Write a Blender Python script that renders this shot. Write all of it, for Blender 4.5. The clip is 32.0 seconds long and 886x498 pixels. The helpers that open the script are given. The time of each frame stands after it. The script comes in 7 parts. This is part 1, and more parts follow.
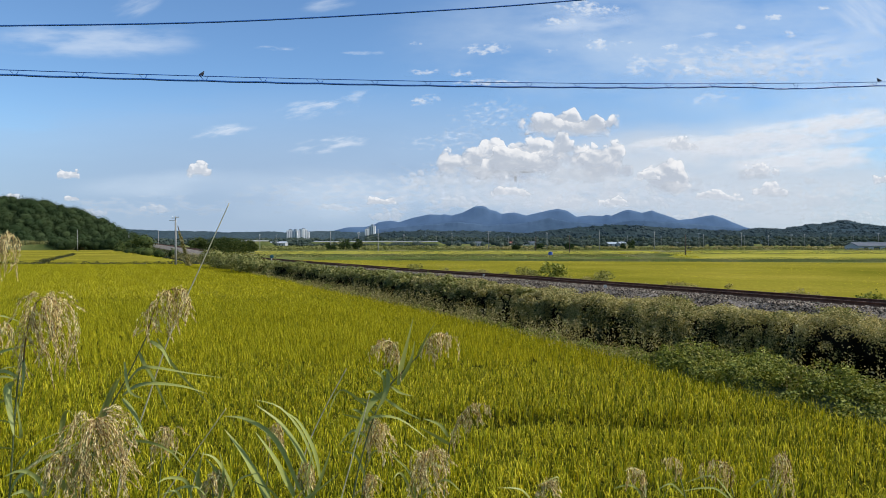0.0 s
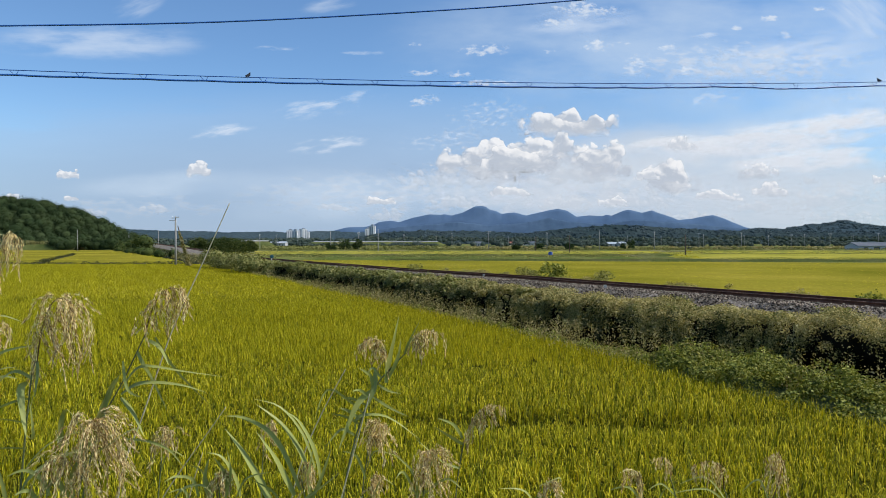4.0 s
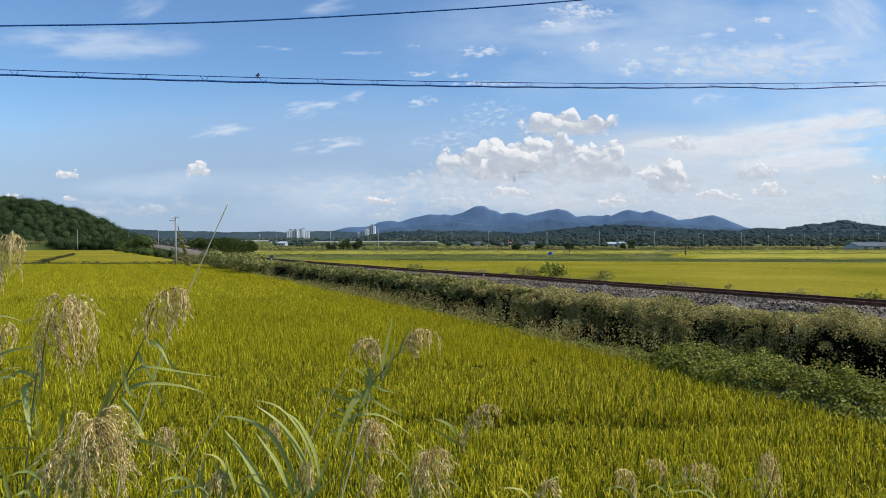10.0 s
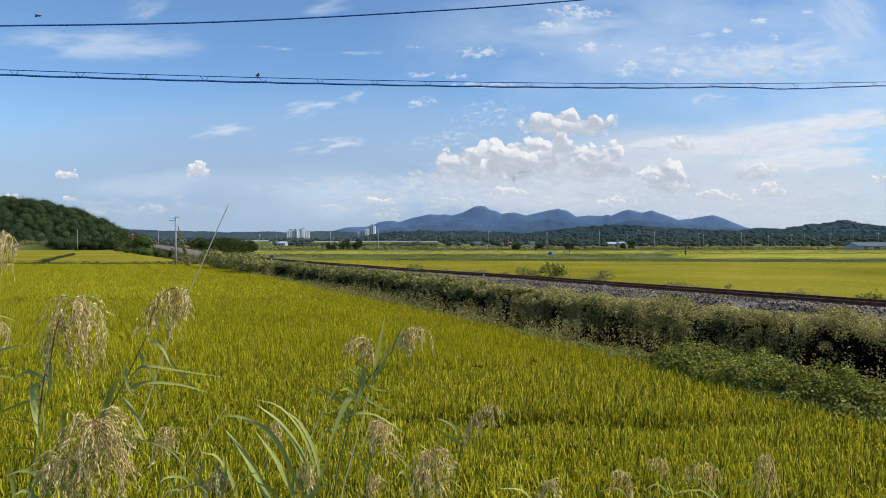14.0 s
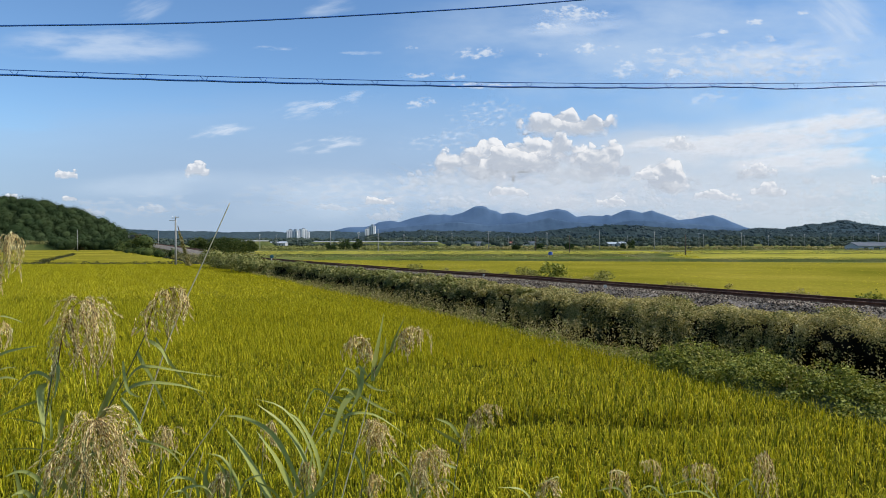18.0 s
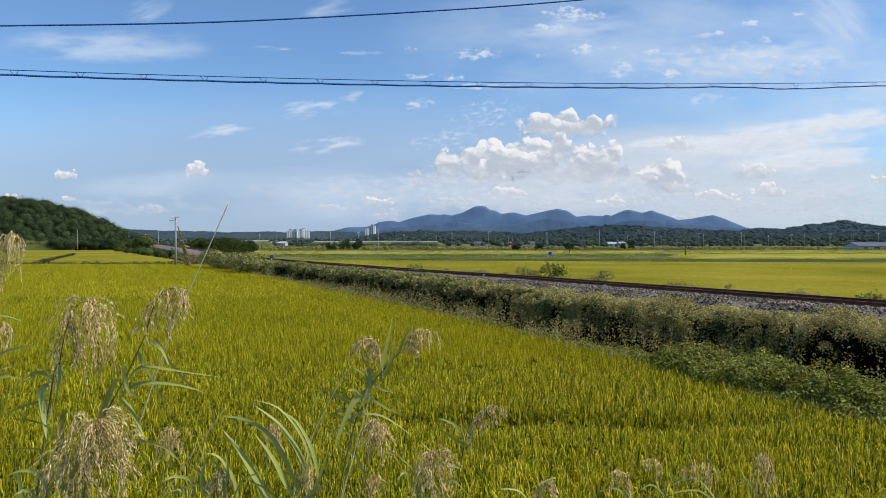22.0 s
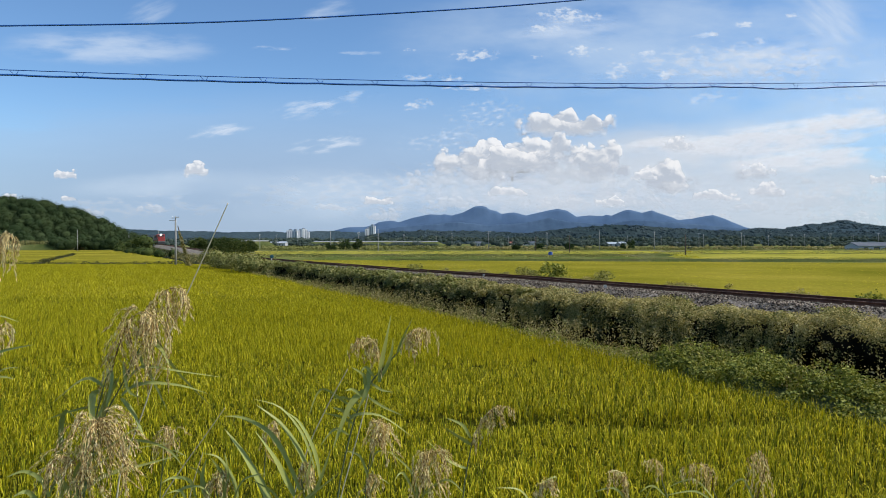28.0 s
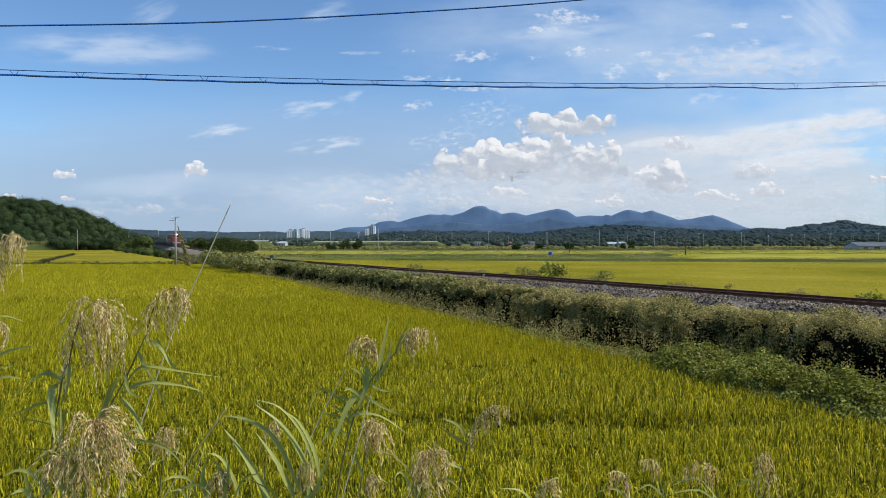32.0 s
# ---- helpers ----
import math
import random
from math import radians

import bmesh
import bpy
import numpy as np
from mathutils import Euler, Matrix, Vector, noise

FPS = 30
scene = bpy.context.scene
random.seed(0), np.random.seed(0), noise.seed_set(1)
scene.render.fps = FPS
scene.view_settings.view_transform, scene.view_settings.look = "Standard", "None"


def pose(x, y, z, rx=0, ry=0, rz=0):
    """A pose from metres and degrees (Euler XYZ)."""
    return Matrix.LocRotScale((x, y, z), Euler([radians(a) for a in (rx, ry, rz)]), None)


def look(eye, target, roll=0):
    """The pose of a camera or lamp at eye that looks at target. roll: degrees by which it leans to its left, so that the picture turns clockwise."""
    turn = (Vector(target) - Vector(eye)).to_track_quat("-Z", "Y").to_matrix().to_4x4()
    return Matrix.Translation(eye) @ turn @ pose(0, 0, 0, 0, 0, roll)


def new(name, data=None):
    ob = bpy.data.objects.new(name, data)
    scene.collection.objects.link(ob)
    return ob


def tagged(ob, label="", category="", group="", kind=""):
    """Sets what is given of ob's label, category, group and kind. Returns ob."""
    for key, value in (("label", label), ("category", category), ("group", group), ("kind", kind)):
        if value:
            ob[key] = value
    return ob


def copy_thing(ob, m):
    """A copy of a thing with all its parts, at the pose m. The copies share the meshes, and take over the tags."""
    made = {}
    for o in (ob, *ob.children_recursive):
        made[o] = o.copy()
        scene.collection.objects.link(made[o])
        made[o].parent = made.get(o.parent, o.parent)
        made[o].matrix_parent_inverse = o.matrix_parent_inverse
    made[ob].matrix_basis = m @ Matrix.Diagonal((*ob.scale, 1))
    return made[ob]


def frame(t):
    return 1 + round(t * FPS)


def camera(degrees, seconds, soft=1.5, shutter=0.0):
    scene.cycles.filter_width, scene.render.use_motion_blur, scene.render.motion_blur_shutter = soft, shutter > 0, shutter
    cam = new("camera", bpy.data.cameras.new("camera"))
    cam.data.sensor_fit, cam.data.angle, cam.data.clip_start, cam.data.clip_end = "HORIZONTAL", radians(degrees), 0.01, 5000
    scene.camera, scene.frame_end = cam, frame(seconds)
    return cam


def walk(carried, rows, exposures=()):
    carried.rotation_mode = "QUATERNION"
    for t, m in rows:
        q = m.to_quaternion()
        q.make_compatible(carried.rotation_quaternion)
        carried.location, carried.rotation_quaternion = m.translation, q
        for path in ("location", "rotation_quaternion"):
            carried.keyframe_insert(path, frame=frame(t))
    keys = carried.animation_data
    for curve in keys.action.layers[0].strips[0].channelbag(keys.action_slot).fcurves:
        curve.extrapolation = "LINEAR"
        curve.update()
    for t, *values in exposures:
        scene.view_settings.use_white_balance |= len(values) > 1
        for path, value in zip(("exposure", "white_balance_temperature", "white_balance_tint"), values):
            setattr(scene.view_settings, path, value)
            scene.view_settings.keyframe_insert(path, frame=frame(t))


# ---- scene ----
# The place: a rice plain seen from a high roadside bank, with a single railway track on a low embankment.
# x runs across, y away from the bank, z up; the ground of the paddies is z = 0.
cam = camera(65, 32.0, soft=0.55)
STAND = pose(0, 0, 4.9, 89.395, 0, 0)
walk(cam, [(0.0, STAND), (32.0, STAND)])

# ---- world, sun ----
SUN_EL, SUN_AZ = radians(49), radians(98)
world = bpy.data.worlds.new("sky")
scene.world = world
world.use_nodes = True
wn, wl = world.node_tree.nodes, world.node_tree.links
sky = wn.new("ShaderNodeTexSky")
sky.sky_type = "NISHITA"
sky.sun_disc = False
sky.sun_elevation, sky.sun_rotation = SUN_EL, SUN_AZ
sky.altitude, sky.air_density, sky.dust_density, sky.ozone_density = 0, 1.0, 0.1, 3.0
wn["Background"].inputs["Strength"].default_value = 0.128
tint = wn.new("ShaderNodeMix")
tint.data_type, tint.blend_type = "RGBA", "MULTIPLY"
tint.inputs[0].default_value, tint.inputs[7].default_value = 1.0, (0.81, 0.99, 1.14, 1.0)
wl.new(sky.outputs["Color"], tint.inputs[6])
wl.new(tint.outputs[2], wn["Background"].inputs["Color"])
sun_data = bpy.data.lights.new("sun", "SUN")
sun_data.energy, sun_data.angle, sun_data.color = 5.0, radians(0.53), (1.0, 0.94, 0.82)
sun = new("sun", sun_data)
SUN_TO = Vector((math.sin(SUN_AZ) * math.cos(SUN_EL), math.cos(SUN_AZ) * math.cos(SUN_EL), math.sin(SUN_EL)))
sun.matrix_world = look(SUN_TO * 100, (0, 0, 0))

# ---- mesh helpers ----
RNG = np.random.default_rng(7)


def raw(name, verts, faces, mats, parent=None, label="", slots=None, smooth=False):
    """One mesh object from arrays: verts (n, 3), faces a list of (m, k) index arrays."""
    me = bpy.data.meshes.new(name)
    verts = np.asarray(verts, dtype=np.float32)
    faces = [np.asarray(f, dtype=np.int32) for f in faces if len(f)]
    me.vertices.add(len(verts))
    me.vertices.foreach_set("co", verts.ravel())
    sizes = np.concatenate([np.full(len(f), f.shape[1], dtype=np.int32) for f in faces])
    loops = np.concatenate([f.ravel() for f in faces])
    starts = np.concatenate([[0], np.cumsum(sizes)[:-1]]).astype(np.int32)
    me.loops.add(len(loops))
    me.loops.foreach_set("vertex_index", loops)
    me.polygons.add(len(sizes))
    me.polygons.foreach_set("loop_start", starts)
    me.polygons.foreach_set("loop_total", sizes)
    for m in mats if isinstance(mats, (list, tuple)) else [mats]:
        me.materials.append(m)
    if slots is not None:
        me.polygons.foreach_set("material_index", np.asarray(slots, dtype=np.int32))
    if smooth:
        me.polygons.foreach_set("use_smooth", np.ones(len(sizes), dtype=bool))
    me.update(calc_edges=True)
    ob = new(name, me)
    if parent:
        ob.parent = parent
    if label:
        ob["label"] = label
    return ob


def part(name, bm, material, parent=None, label="", smooth=False):
    """Links a bmesh as one mesh object under a thing or a part."""
    me = bpy.data.meshes.new(name)
    bm.to_mesh(me)
    bm.free()
    me.materials.append(material)
    if smooth:
        for p in me.polygons:
            p.use_smooth = True
    ob = new(name, me)
    if parent:
        ob.parent = parent
    if label:
        ob["label"] = label
    return ob


def thing(name, at, label, category, group="", turn=0.0):
    ob = new(name)
    ob.empty_display_size = 0.2
    ob.matrix_basis = pose(*at, 0, 0, turn)
    return tagged(ob, label, category, group)


def add_box(bm, x0, x1, y0, y1, z0, z1, bevel=0.0):
    r = bmesh.ops.create_cube(bm, size=1.0)
    for v in r["verts"]:
        v.co = Vector((x0 + (v.co.x + 0.5) * (x1 - x0), y0 + (v.co.y + 0.5) * (y1 - y0), z0 + (v.co.z + 0.5) * (z1 - z0)))
    if bevel:
        es = list({e for v in r["verts"] for e in v.link_edges})
        bmesh.ops.bevel(bm, geom=es, offset=bevel, segments=2, affect="EDGES", profile=0.6)
    return bm


def box(x0, x1, y0, y1, z0, z1, bevel=0.0):
    return add_box(bmesh.new(), x0, x1, y0, y1, z0, z1, bevel)


def tube_arrays(points, radii, sides=6, cap=True):
    """Vertices and faces of a tube through points."""
    pts = [Vector(p) for p in points]
    verts, quads = [], []
    n = len(pts)
    for i, p in enumerate(pts):
        t = (pts[min(i + 1, n - 1)] - pts[max(i - 1, 0)]).normalized()
        a = t.cross(Vector((0.0, 0.0, 1.0)))
        if a.length < 0.05:
            a = t.cross(Vector((1.0, 0.0, 0.0)))
        a.normalize()
        b = t.cross(a)
        r = radii[i] if isinstance(radii, (list, tuple)) else radii
        for k in range(sides):
            w = 2 * math.pi * k / sides
            verts.append(p + a * (math.cos(w) * r) + b * (math.sin(w) * r))
    for i in range(n - 1):
        for k in range(sides):
            quads.append((i * sides + k, i * sides + (k + 1) % sides, (i + 1) * sides + (k + 1) % sides, (i + 1) * sides + k))
    ends = [tuple(range(sides))[::-1], tuple((n - 1) * sides + k for k in range(sides))] if cap else []
    return [tuple(v) for v in verts], quads, ends


def tube(name, points, radii, material, parent=None, label="", sides=6):
    v, q, ends = tube_arrays(points, radii, sides)
    return raw(name, v, [q, ends], material, parent, label, smooth=True)


def bezier(p0, p1, p2, n):
    p0, p1, p2 = Vector(p0), Vector(p1), Vector(p2)
    return [p0 * (1 - t) ** 2 + p1 * (2 * t * (1 - t)) + p2 * t * t for t in [i / n for i in range(n + 1)]]


def fine_blades(base, height, lean, heading, width, curl):
    """Narrow bent leaves: two quads and a tip each."""
    n = len(base)
    side = np.stack([-np.sin(heading), np.cos(heading), np.zeros(n)], 1)
    fwd = np.stack([np.cos(heading), np.sin(heading), np.zeros(n)], 1)
    rings = []
    for t, w in ((0.0, 0.8), (0.55, 1.0), (0.85, 0.65)):
        c = base + fwd * (lean * (0.35 * t + 0.65 * t * t))[:, None]
        c[:, 2] += height * (t - curl * t ** 3)
        rings += [c - side * (width * w / 2)[:, None], c + side * (width * w / 2)[:, None]]
    tip = base + fwd * lean[:, None]
    tip[:, 2] += height * (1 - curl)
    verts = np.stack(rings + [tip], 1).reshape(-1, 3)
    o = (np.arange(n) * 7)[:, None]
    quads = np.concatenate([o + [0, 1, 3, 2], o + [2, 3, 5, 4]])
    return verts, quads, o + [4, 5, 6]


def spikes(base, height, lean, heading, width):
    """Cheap leaves: one triangle each."""
    n = len(base)
    face = RNG.uniform(0, 2 * np.pi, n)
    side = np.stack([np.cos(face), np.sin(face), np.zeros(n)], 1) * (width / 2)[:, None]
    tip = base + np.stack([np.cos(heading) * lean, np.sin(heading) * lean, height], 1)
    verts = np.stack([base - side, base + side, tip], 1).reshape(-1, 3)
    return verts, (np.arange(n) * 3)[:, None] + [0, 1, 2]


def shell_quads(c, normal, size, loose=0.3):
    """Leaf clumps that lie roughly along a surface of the normals given."""
    n = len(c)
    nn = normal + RNG.normal(0, loose, (n, 3))
    nn /= np.linalg.norm(nn, axis=1)[:, None]
    a = np.cross(nn, RNG.normal(size=(n, 3)))
    a /= np.linalg.norm(a, axis=1)[:, None] + 1e-6
    b = np.cross(nn, a)
    s = size[:, None]
    verts = np.stack([c - a * s * 0.5, c + b * s * 0.4, c + a * s * 0.5, c - b * s * 0.4], 1).reshape(-1, 3)
    return verts, (np.arange(n) * 4)[:, None] + [0, 1, 2, 3]


def leaf_quads(c, size, up=0.0):
    """Kite-shaped leaves of random turn round the centres c; up tilts them to the sky."""
    n = len(c)
    a = RNG.normal(size=(n, 3))
    a[:, 2] *= 1 - up
    a /= np.linalg.norm(a, axis=1)[:, None] + 1e-6
    b = RNG.normal(size=(n, 3))
    b[:, 2] *= 1 - up
    b -= a * (a * b).sum(1)[:, None]
    b /= np.linalg.norm(b, axis=1)[:, None] + 1e-6
    s = size[:, None]
    verts = np.stack([c - a * s * 0.5, c + b * s * 0.3 - a * s * 0.05, c + a * s * 0.5, c - b * s * 0.3 - a * s * 0.05], 1).reshape(-1, 3)
    return verts, (np.arange(n) * 4)[:, None] + [0, 1, 2, 3]


def wave(x, y, k, seed=0.0):
    """Smooth uneven values of about -1 to 1."""
    return (np.sin(x * k + seed) * np.cos(y * k * 0.83 + 1.3 * seed) + 0.6 * np.sin(x * k * 2.1 - y * k * 1.7 + 2 * seed)
            + 0.4 * np.sin(y * k * 3.7 + x * k * 0.9 + seed * 3)) / 2.0


# The railway: s runs along the track away from the bank, n across it.
ALONG = np.array([-math.sin(radians(27.2)), math.cos(radians(27.2))])
ACROSS = np.array([ALONG[1], -ALONG[0]])
RAIL_Z = 2.5


def on_line(s, n):
    return np.stack([s * ALONG[0] + n * ACROSS[0], s * ALONG[1] + n * ACROSS[1]], -1)


def climb(s):
    """How much the track is raised at s: a dip, then a gentle climb towards the hill, shaped to fit the camera's view.
    """
    dip = np.interp(s, [40, 58, 76, 95, 117, 140, 180, 220], [0.0, 0.18, 0.25, 0.35, 0.42, 0.38, 0.15, 0.0])
    return 0.0088 * np.clip(s - 150.0, 0.0, 420.0) - dip + np.interp(s, [0, 15, 35], [0.15, 0.11, 0.0])


def line_point(s, n, z):
    p = on_line(np.array(float(s)), np.array(float(n)))
    return (float(p[0]), float(p[1]), z)


# ---- materials ----
def nodes_of(name):
    m = bpy.data.materials.new(name)
    m.use_nodes = True
    m.node_tree.nodes.clear()
    return m, m.node_tree.nodes, m.node_tree.links


def noise_node(nt, ln, scale, detail=4.0, vec=None, rough=0.55):
    t = nt.new("ShaderNodeTexNoise")
    t.inputs["Scale"].default_value, t.inputs["Detail"].default_value, t.inputs["Roughness"].default_value = scale, detail, rough
    if vec is not None:
        ln.new(vec, t.inputs["Vector"])
    return t.outputs["Fac"]


def ramp_node(nt, ln, fac, stops):
    r = nt.new("ShaderNodeValToRGB")
    while len(r.color_ramp.elements) < len(stops):
        r.color_ramp.elements.new(0.5)
    for e, (p, c) in zip(r.color_ramp.elements, stops):
        e.position, e.color = p, (*c, 1.0)
    ln.new(fac, r.inputs["Fac"])
    return r.outputs["Color"]


def mix_color(nt, ln, fac, a, b, kind="MIX"):
    m = nt.new("ShaderNodeMix")
    m.data_type, m.blend_type = "RGBA", kind
    for socket, v in ((m.inputs[0], fac), (m.inputs[6], a), (m.inputs[7], b)):
        if isinstance(v, (int, float)):
            socket.default_value = v
        elif isinstance(v, tuple):
            socket.default_value = (*v, 1.0)
        else:
            ln.new(v, socket)
    return m.outputs[2]


def math_node(nt, ln, op, a, b=0.0, clamp=False):
    m = nt.new("ShaderNodeMath")
    m.operation, m.use_clamp = op, clamp
    for socket, v in ((m.inputs[0], a), (m.inputs[1], b)):
        if isinstance(v, (int, float)):
            socket.default_value = v
        else:
            ln.new(v, socket)
    return m.outputs[0]


def solid(name, stops, scale=2.0, rough=0.7, metal=0.0, bump=0.0, fine=30.0, grain=0.25, emit=None, spec=0.5):
    """A hard surface: two scales of noise on the colours, and a fine relief."""
    m, nt, ln = nodes_of(name)
    co = nt.new("ShaderNodeTexCoord").outputs["Object"]
    big = noise_node(nt, ln, scale, 5.0, co)
    col = ramp_node(nt, ln, big, [(0.32 + 0.36 * i / max(1, len(stops) - 1), c) for i, c in enumerate(stops)])
    small = noise_node(nt, ln, fine, 3.0, co)
    col = mix_color(nt, ln, grain, col, ramp_node(nt, ln, small, [(0.3, (0.25, 0.25, 0.25)), (0.7, (0.9, 0.9, 0.9))]), "OVERLAY")
    b = nt.new("ShaderNodeBsdfPrincipled")
    ln.new(col, b.inputs["Base Color"])
    b.inputs["Roughness"].default_value, b.inputs["Metallic"].default_value = rough, metal
    b.inputs["Specular IOR Level"].default_value = spec
    if emit:
        b.inputs["Emission Color"].default_value, b.inputs["Emission Strength"].default_value = (*emit[0], 1.0), emit[1]
    if bump:
        bp = nt.new("ShaderNodeBump")
        bp.inputs["Strength"].default_value, bp.inputs["Distance"].default_value = bump, 1.0 / fine
        ln.new(small, bp.inputs["Height"])
        ln.new(bp.outputs["Normal"], b.inputs["Normal"])
    out = nt.new("ShaderNodeOutputMaterial")
    ln.new(b.outputs[0], out.inputs["Surface"])
    return m


def leafy(name, stops, patch=0.15, patch_amount=0.35, through_light=0.4, rough=0.55, spec=0.3):
    """Leaves: each its own tint, drifting in patches, with light passing through."""
    m, nt, ln = nodes_of(name)
    co = nt.new("ShaderNodeTexCoord").outputs["Object"]
    own = nt.new("ShaderNodeNewGeometry").outputs["Random Per Island"]
    drift = noise_node(nt, ln, patch, 3.0, co)
    fac = math_node(nt, ln, "ADD", math_node(nt, ln, "MULTIPLY", own, 1.0 - patch_amount), math_node(nt, ln, "MULTIPLY", drift, patch_amount))
    k = len(stops) - 1
    col = ramp_node(nt, ln, fac, [(0.12 + 0.76 * i / k, c) for i, c in enumerate(stops)])
    b = nt.new("ShaderNodeBsdfPrincipled")
    ln.new(col, b.inputs["Base Color"])
    b.inputs["Roughness"].default_value, b.inputs["Specular IOR Level"].default_value = rough, spec
    t = nt.new("ShaderNodeBsdfTranslucent")
    ln.new(mix_color(nt, ln, 1.0, col, (1.3, 1.1, 0.55), "MULTIPLY"), t.inputs["Color"])
    mix = nt.new("ShaderNodeMixShader")
    mix.inputs[0].default_value = through_light
    ln.new(b.outputs[0], mix.inputs[1])
    ln.new(t.outputs[0], mix.inputs[2])
    out = nt.new("ShaderNodeOutputMaterial")
    ln.new(mix.outputs[0], out.inputs["Surface"])
    return m


RICE = leafy("rice_leaf", [(0.022, 0.034, 0.003), (0.098, 0.126, 0.006), (0.25, 0.278, 0.009), (0.44, 0.43, 0.024)], 0.12, 0.3, 0.3, spec=0.12)
EARS = leafy("rice_ears", [(0.155, 0.155, 0.005), (0.365, 0.348, 0.010), (0.55, 0.50, 0.018), (0.76, 0.67, 0.055)], 0.12, 0.3, 0.38, spec=0.1)
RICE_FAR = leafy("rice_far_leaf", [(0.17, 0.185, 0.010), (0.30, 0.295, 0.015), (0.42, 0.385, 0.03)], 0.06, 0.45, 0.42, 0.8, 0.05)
# Sheet inside the rice; shade between the blades is painted into it
RICE_GAP_SHADE = solid("rice_gap_shade", [(0.022, 0.026, 0.004), (0.06, 0.06, 0.007)], 1.2, 1.0, bump=0.6, fine=9.0, spec=0.0)
RICE_FLAT = solid("rice_flat", [(0.135, 0.130, 0.014), (0.198, 0.178, 0.021), (0.258, 0.220, 0.032)], 0.04, 1.0, bump=0.6, fine=4.0, grain=0.35, spec=0.0)
# Rice for the far strips, paled to paint in the haze
RICE_PALE = solid("haze_painted_rice", [(0.19, 0.19, 0.030), (0.27, 0.255, 0.045), (0.35, 0.315, 0.065)], 0.04, 1.0, bump=0.6, fine=4.0, grain=0.35, spec=0.0)
SOIL = solid("soil_grass", [(0.035, 0.04, 0.015), (0.07, 0.07, 0.028), (0.10, 0.085, 0.045)], 0.3, 1.0, bump=0.6, fine=6.0, spec=0.05)
GREEN_FLAT = solid("meadow", [(0.065, 0.088, 0.026), (0.115, 0.130, 0.044), (0.19, 0.175, 0.085)], 0.06, 1.0, bump=0.5, fine=2.0, grain=0.4, spec=0.0)
HILL_FLOOR = solid("dark_wood_floor", [(0.016, 0.026, 0.012), (0.03, 0.042, 0.018)], 0.2, 1.0, bump=0.5, fine=2.0, spec=0.0)
HEDGE_LEAF = leafy("hedge_leaf", [(0.05, 0.058, 0.017), (0.22, 0.21, 0.066), (0.43, 0.385, 0.165), (0.64, 0.565, 0.31)], 0.5, 0.45, 0.3, spec=0.12)
SHRUB_LEAF = leafy("shrub_leaf", [(0.03, 0.05, 0.008), (0.11, 0.142, 0.022), (0.24, 0.268, 0.05), (0.44, 0.44, 0.13)], 0.5, 0.35, 0.34, spec=0.1)
TREE_LEAF = leafy("tree_leaf", [(0.016, 0.030, 0.012), (0.034, 0.056, 0.018), (0.058, 0.082, 0.026), (0.10, 0.115, 0.036)], 0.05, 0.5, 0.1, 0.8, 0.08)
HILL_LEAF = leafy("hill_wood_leaf", [(0.014, 0.026, 0.012), (0.026, 0.043, 0.017), (0.042, 0.060, 0.024), (0.066, 0.084, 0.036)], 0.06, 0.6, 0.04, 0.9, 0.03)
MID_TREE_LEAF = leafy("round_tree_leaf", [(0.02, 0.035, 0.010), (0.045, 0.07, 0.018), (0.08, 0.105, 0.028), (0.12, 0.13, 0.04)], 0.2, 0.4, 0.25, 0.7, 0.1)
# Leaf of the far woods, lightened and blued as painted haze
FAR_LEAF = leafy("haze_tinted_wood_leaf", [(0.030, 0.052, 0.048), (0.064, 0.090, 0.078), (0.12, 0.14, 0.108)], 0.01, 0.5, 0.2, 0.9, 0.05)
WEED_LEAF = leafy("weed_leaf", [(0.08, 0.095, 0.024), (0.20, 0.195, 0.062), (0.33, 0.29, 0.13), (0.50, 0.44, 0.26)], 0.4, 0.4, 0.35, spec=0.15)
# Leaf for woods further off, with stronger haze in its colours
HAZE_LEAF = leafy("haze_painted_leaf", [(0.034, 0.056, 0.068), (0.058, 0.086, 0.098), (0.092, 0.122, 0.126)], 0.01, 0.5, 0.1, 0.9, 0.0)
BARK = solid("bark", [(0.06, 0.045, 0.03), (0.14, 0.11, 0.08)], 3.0, 0.9, bump=0.5, fine=12.0)
BALLAST = solid("ballast_stone", [(0.10, 0.086, 0.072), (0.19, 0.166, 0.14), (0.29, 0.26, 0.225)], 5.0, 1.0, spec=0.1, bump=0.8, fine=14.0, grain=0.5)
# Darker copy of the hedge leaf, with the hedge foot's shade in its colours
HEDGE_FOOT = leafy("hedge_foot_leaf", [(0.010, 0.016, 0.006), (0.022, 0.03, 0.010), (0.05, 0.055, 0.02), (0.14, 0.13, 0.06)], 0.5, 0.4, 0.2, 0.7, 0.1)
HEDGE_GREEN = leafy("green_hedge_leaf", [(0.04, 0.056, 0.015), (0.13, 0.148, 0.040), (0.27, 0.275, 0.095), (0.50, 0.47, 0.23)], 0.5, 0.5, 0.32, spec=0.1)
# Hedge leaf for the flank away from the sun, shade painted in
FLANK_SHADE_LEAF = leafy("shaded_flank_leaf", [(0.014, 0.021, 0.007), (0.036, 0.046, 0.014), (0.085, 0.09, 0.032), (0.22, 0.20, 0.10)], 0.7, 0.5, 0.2, 0.7, 0.1)
FIELD_GRASS = leafy("field_grass", [(0.06, 0.08, 0.028), (0.13, 0.15, 0.052), (0.22, 0.225, 0.085), (0.35, 0.32, 0.16)], 0.05, 0.5, 0.3, 0.9, 0.05)
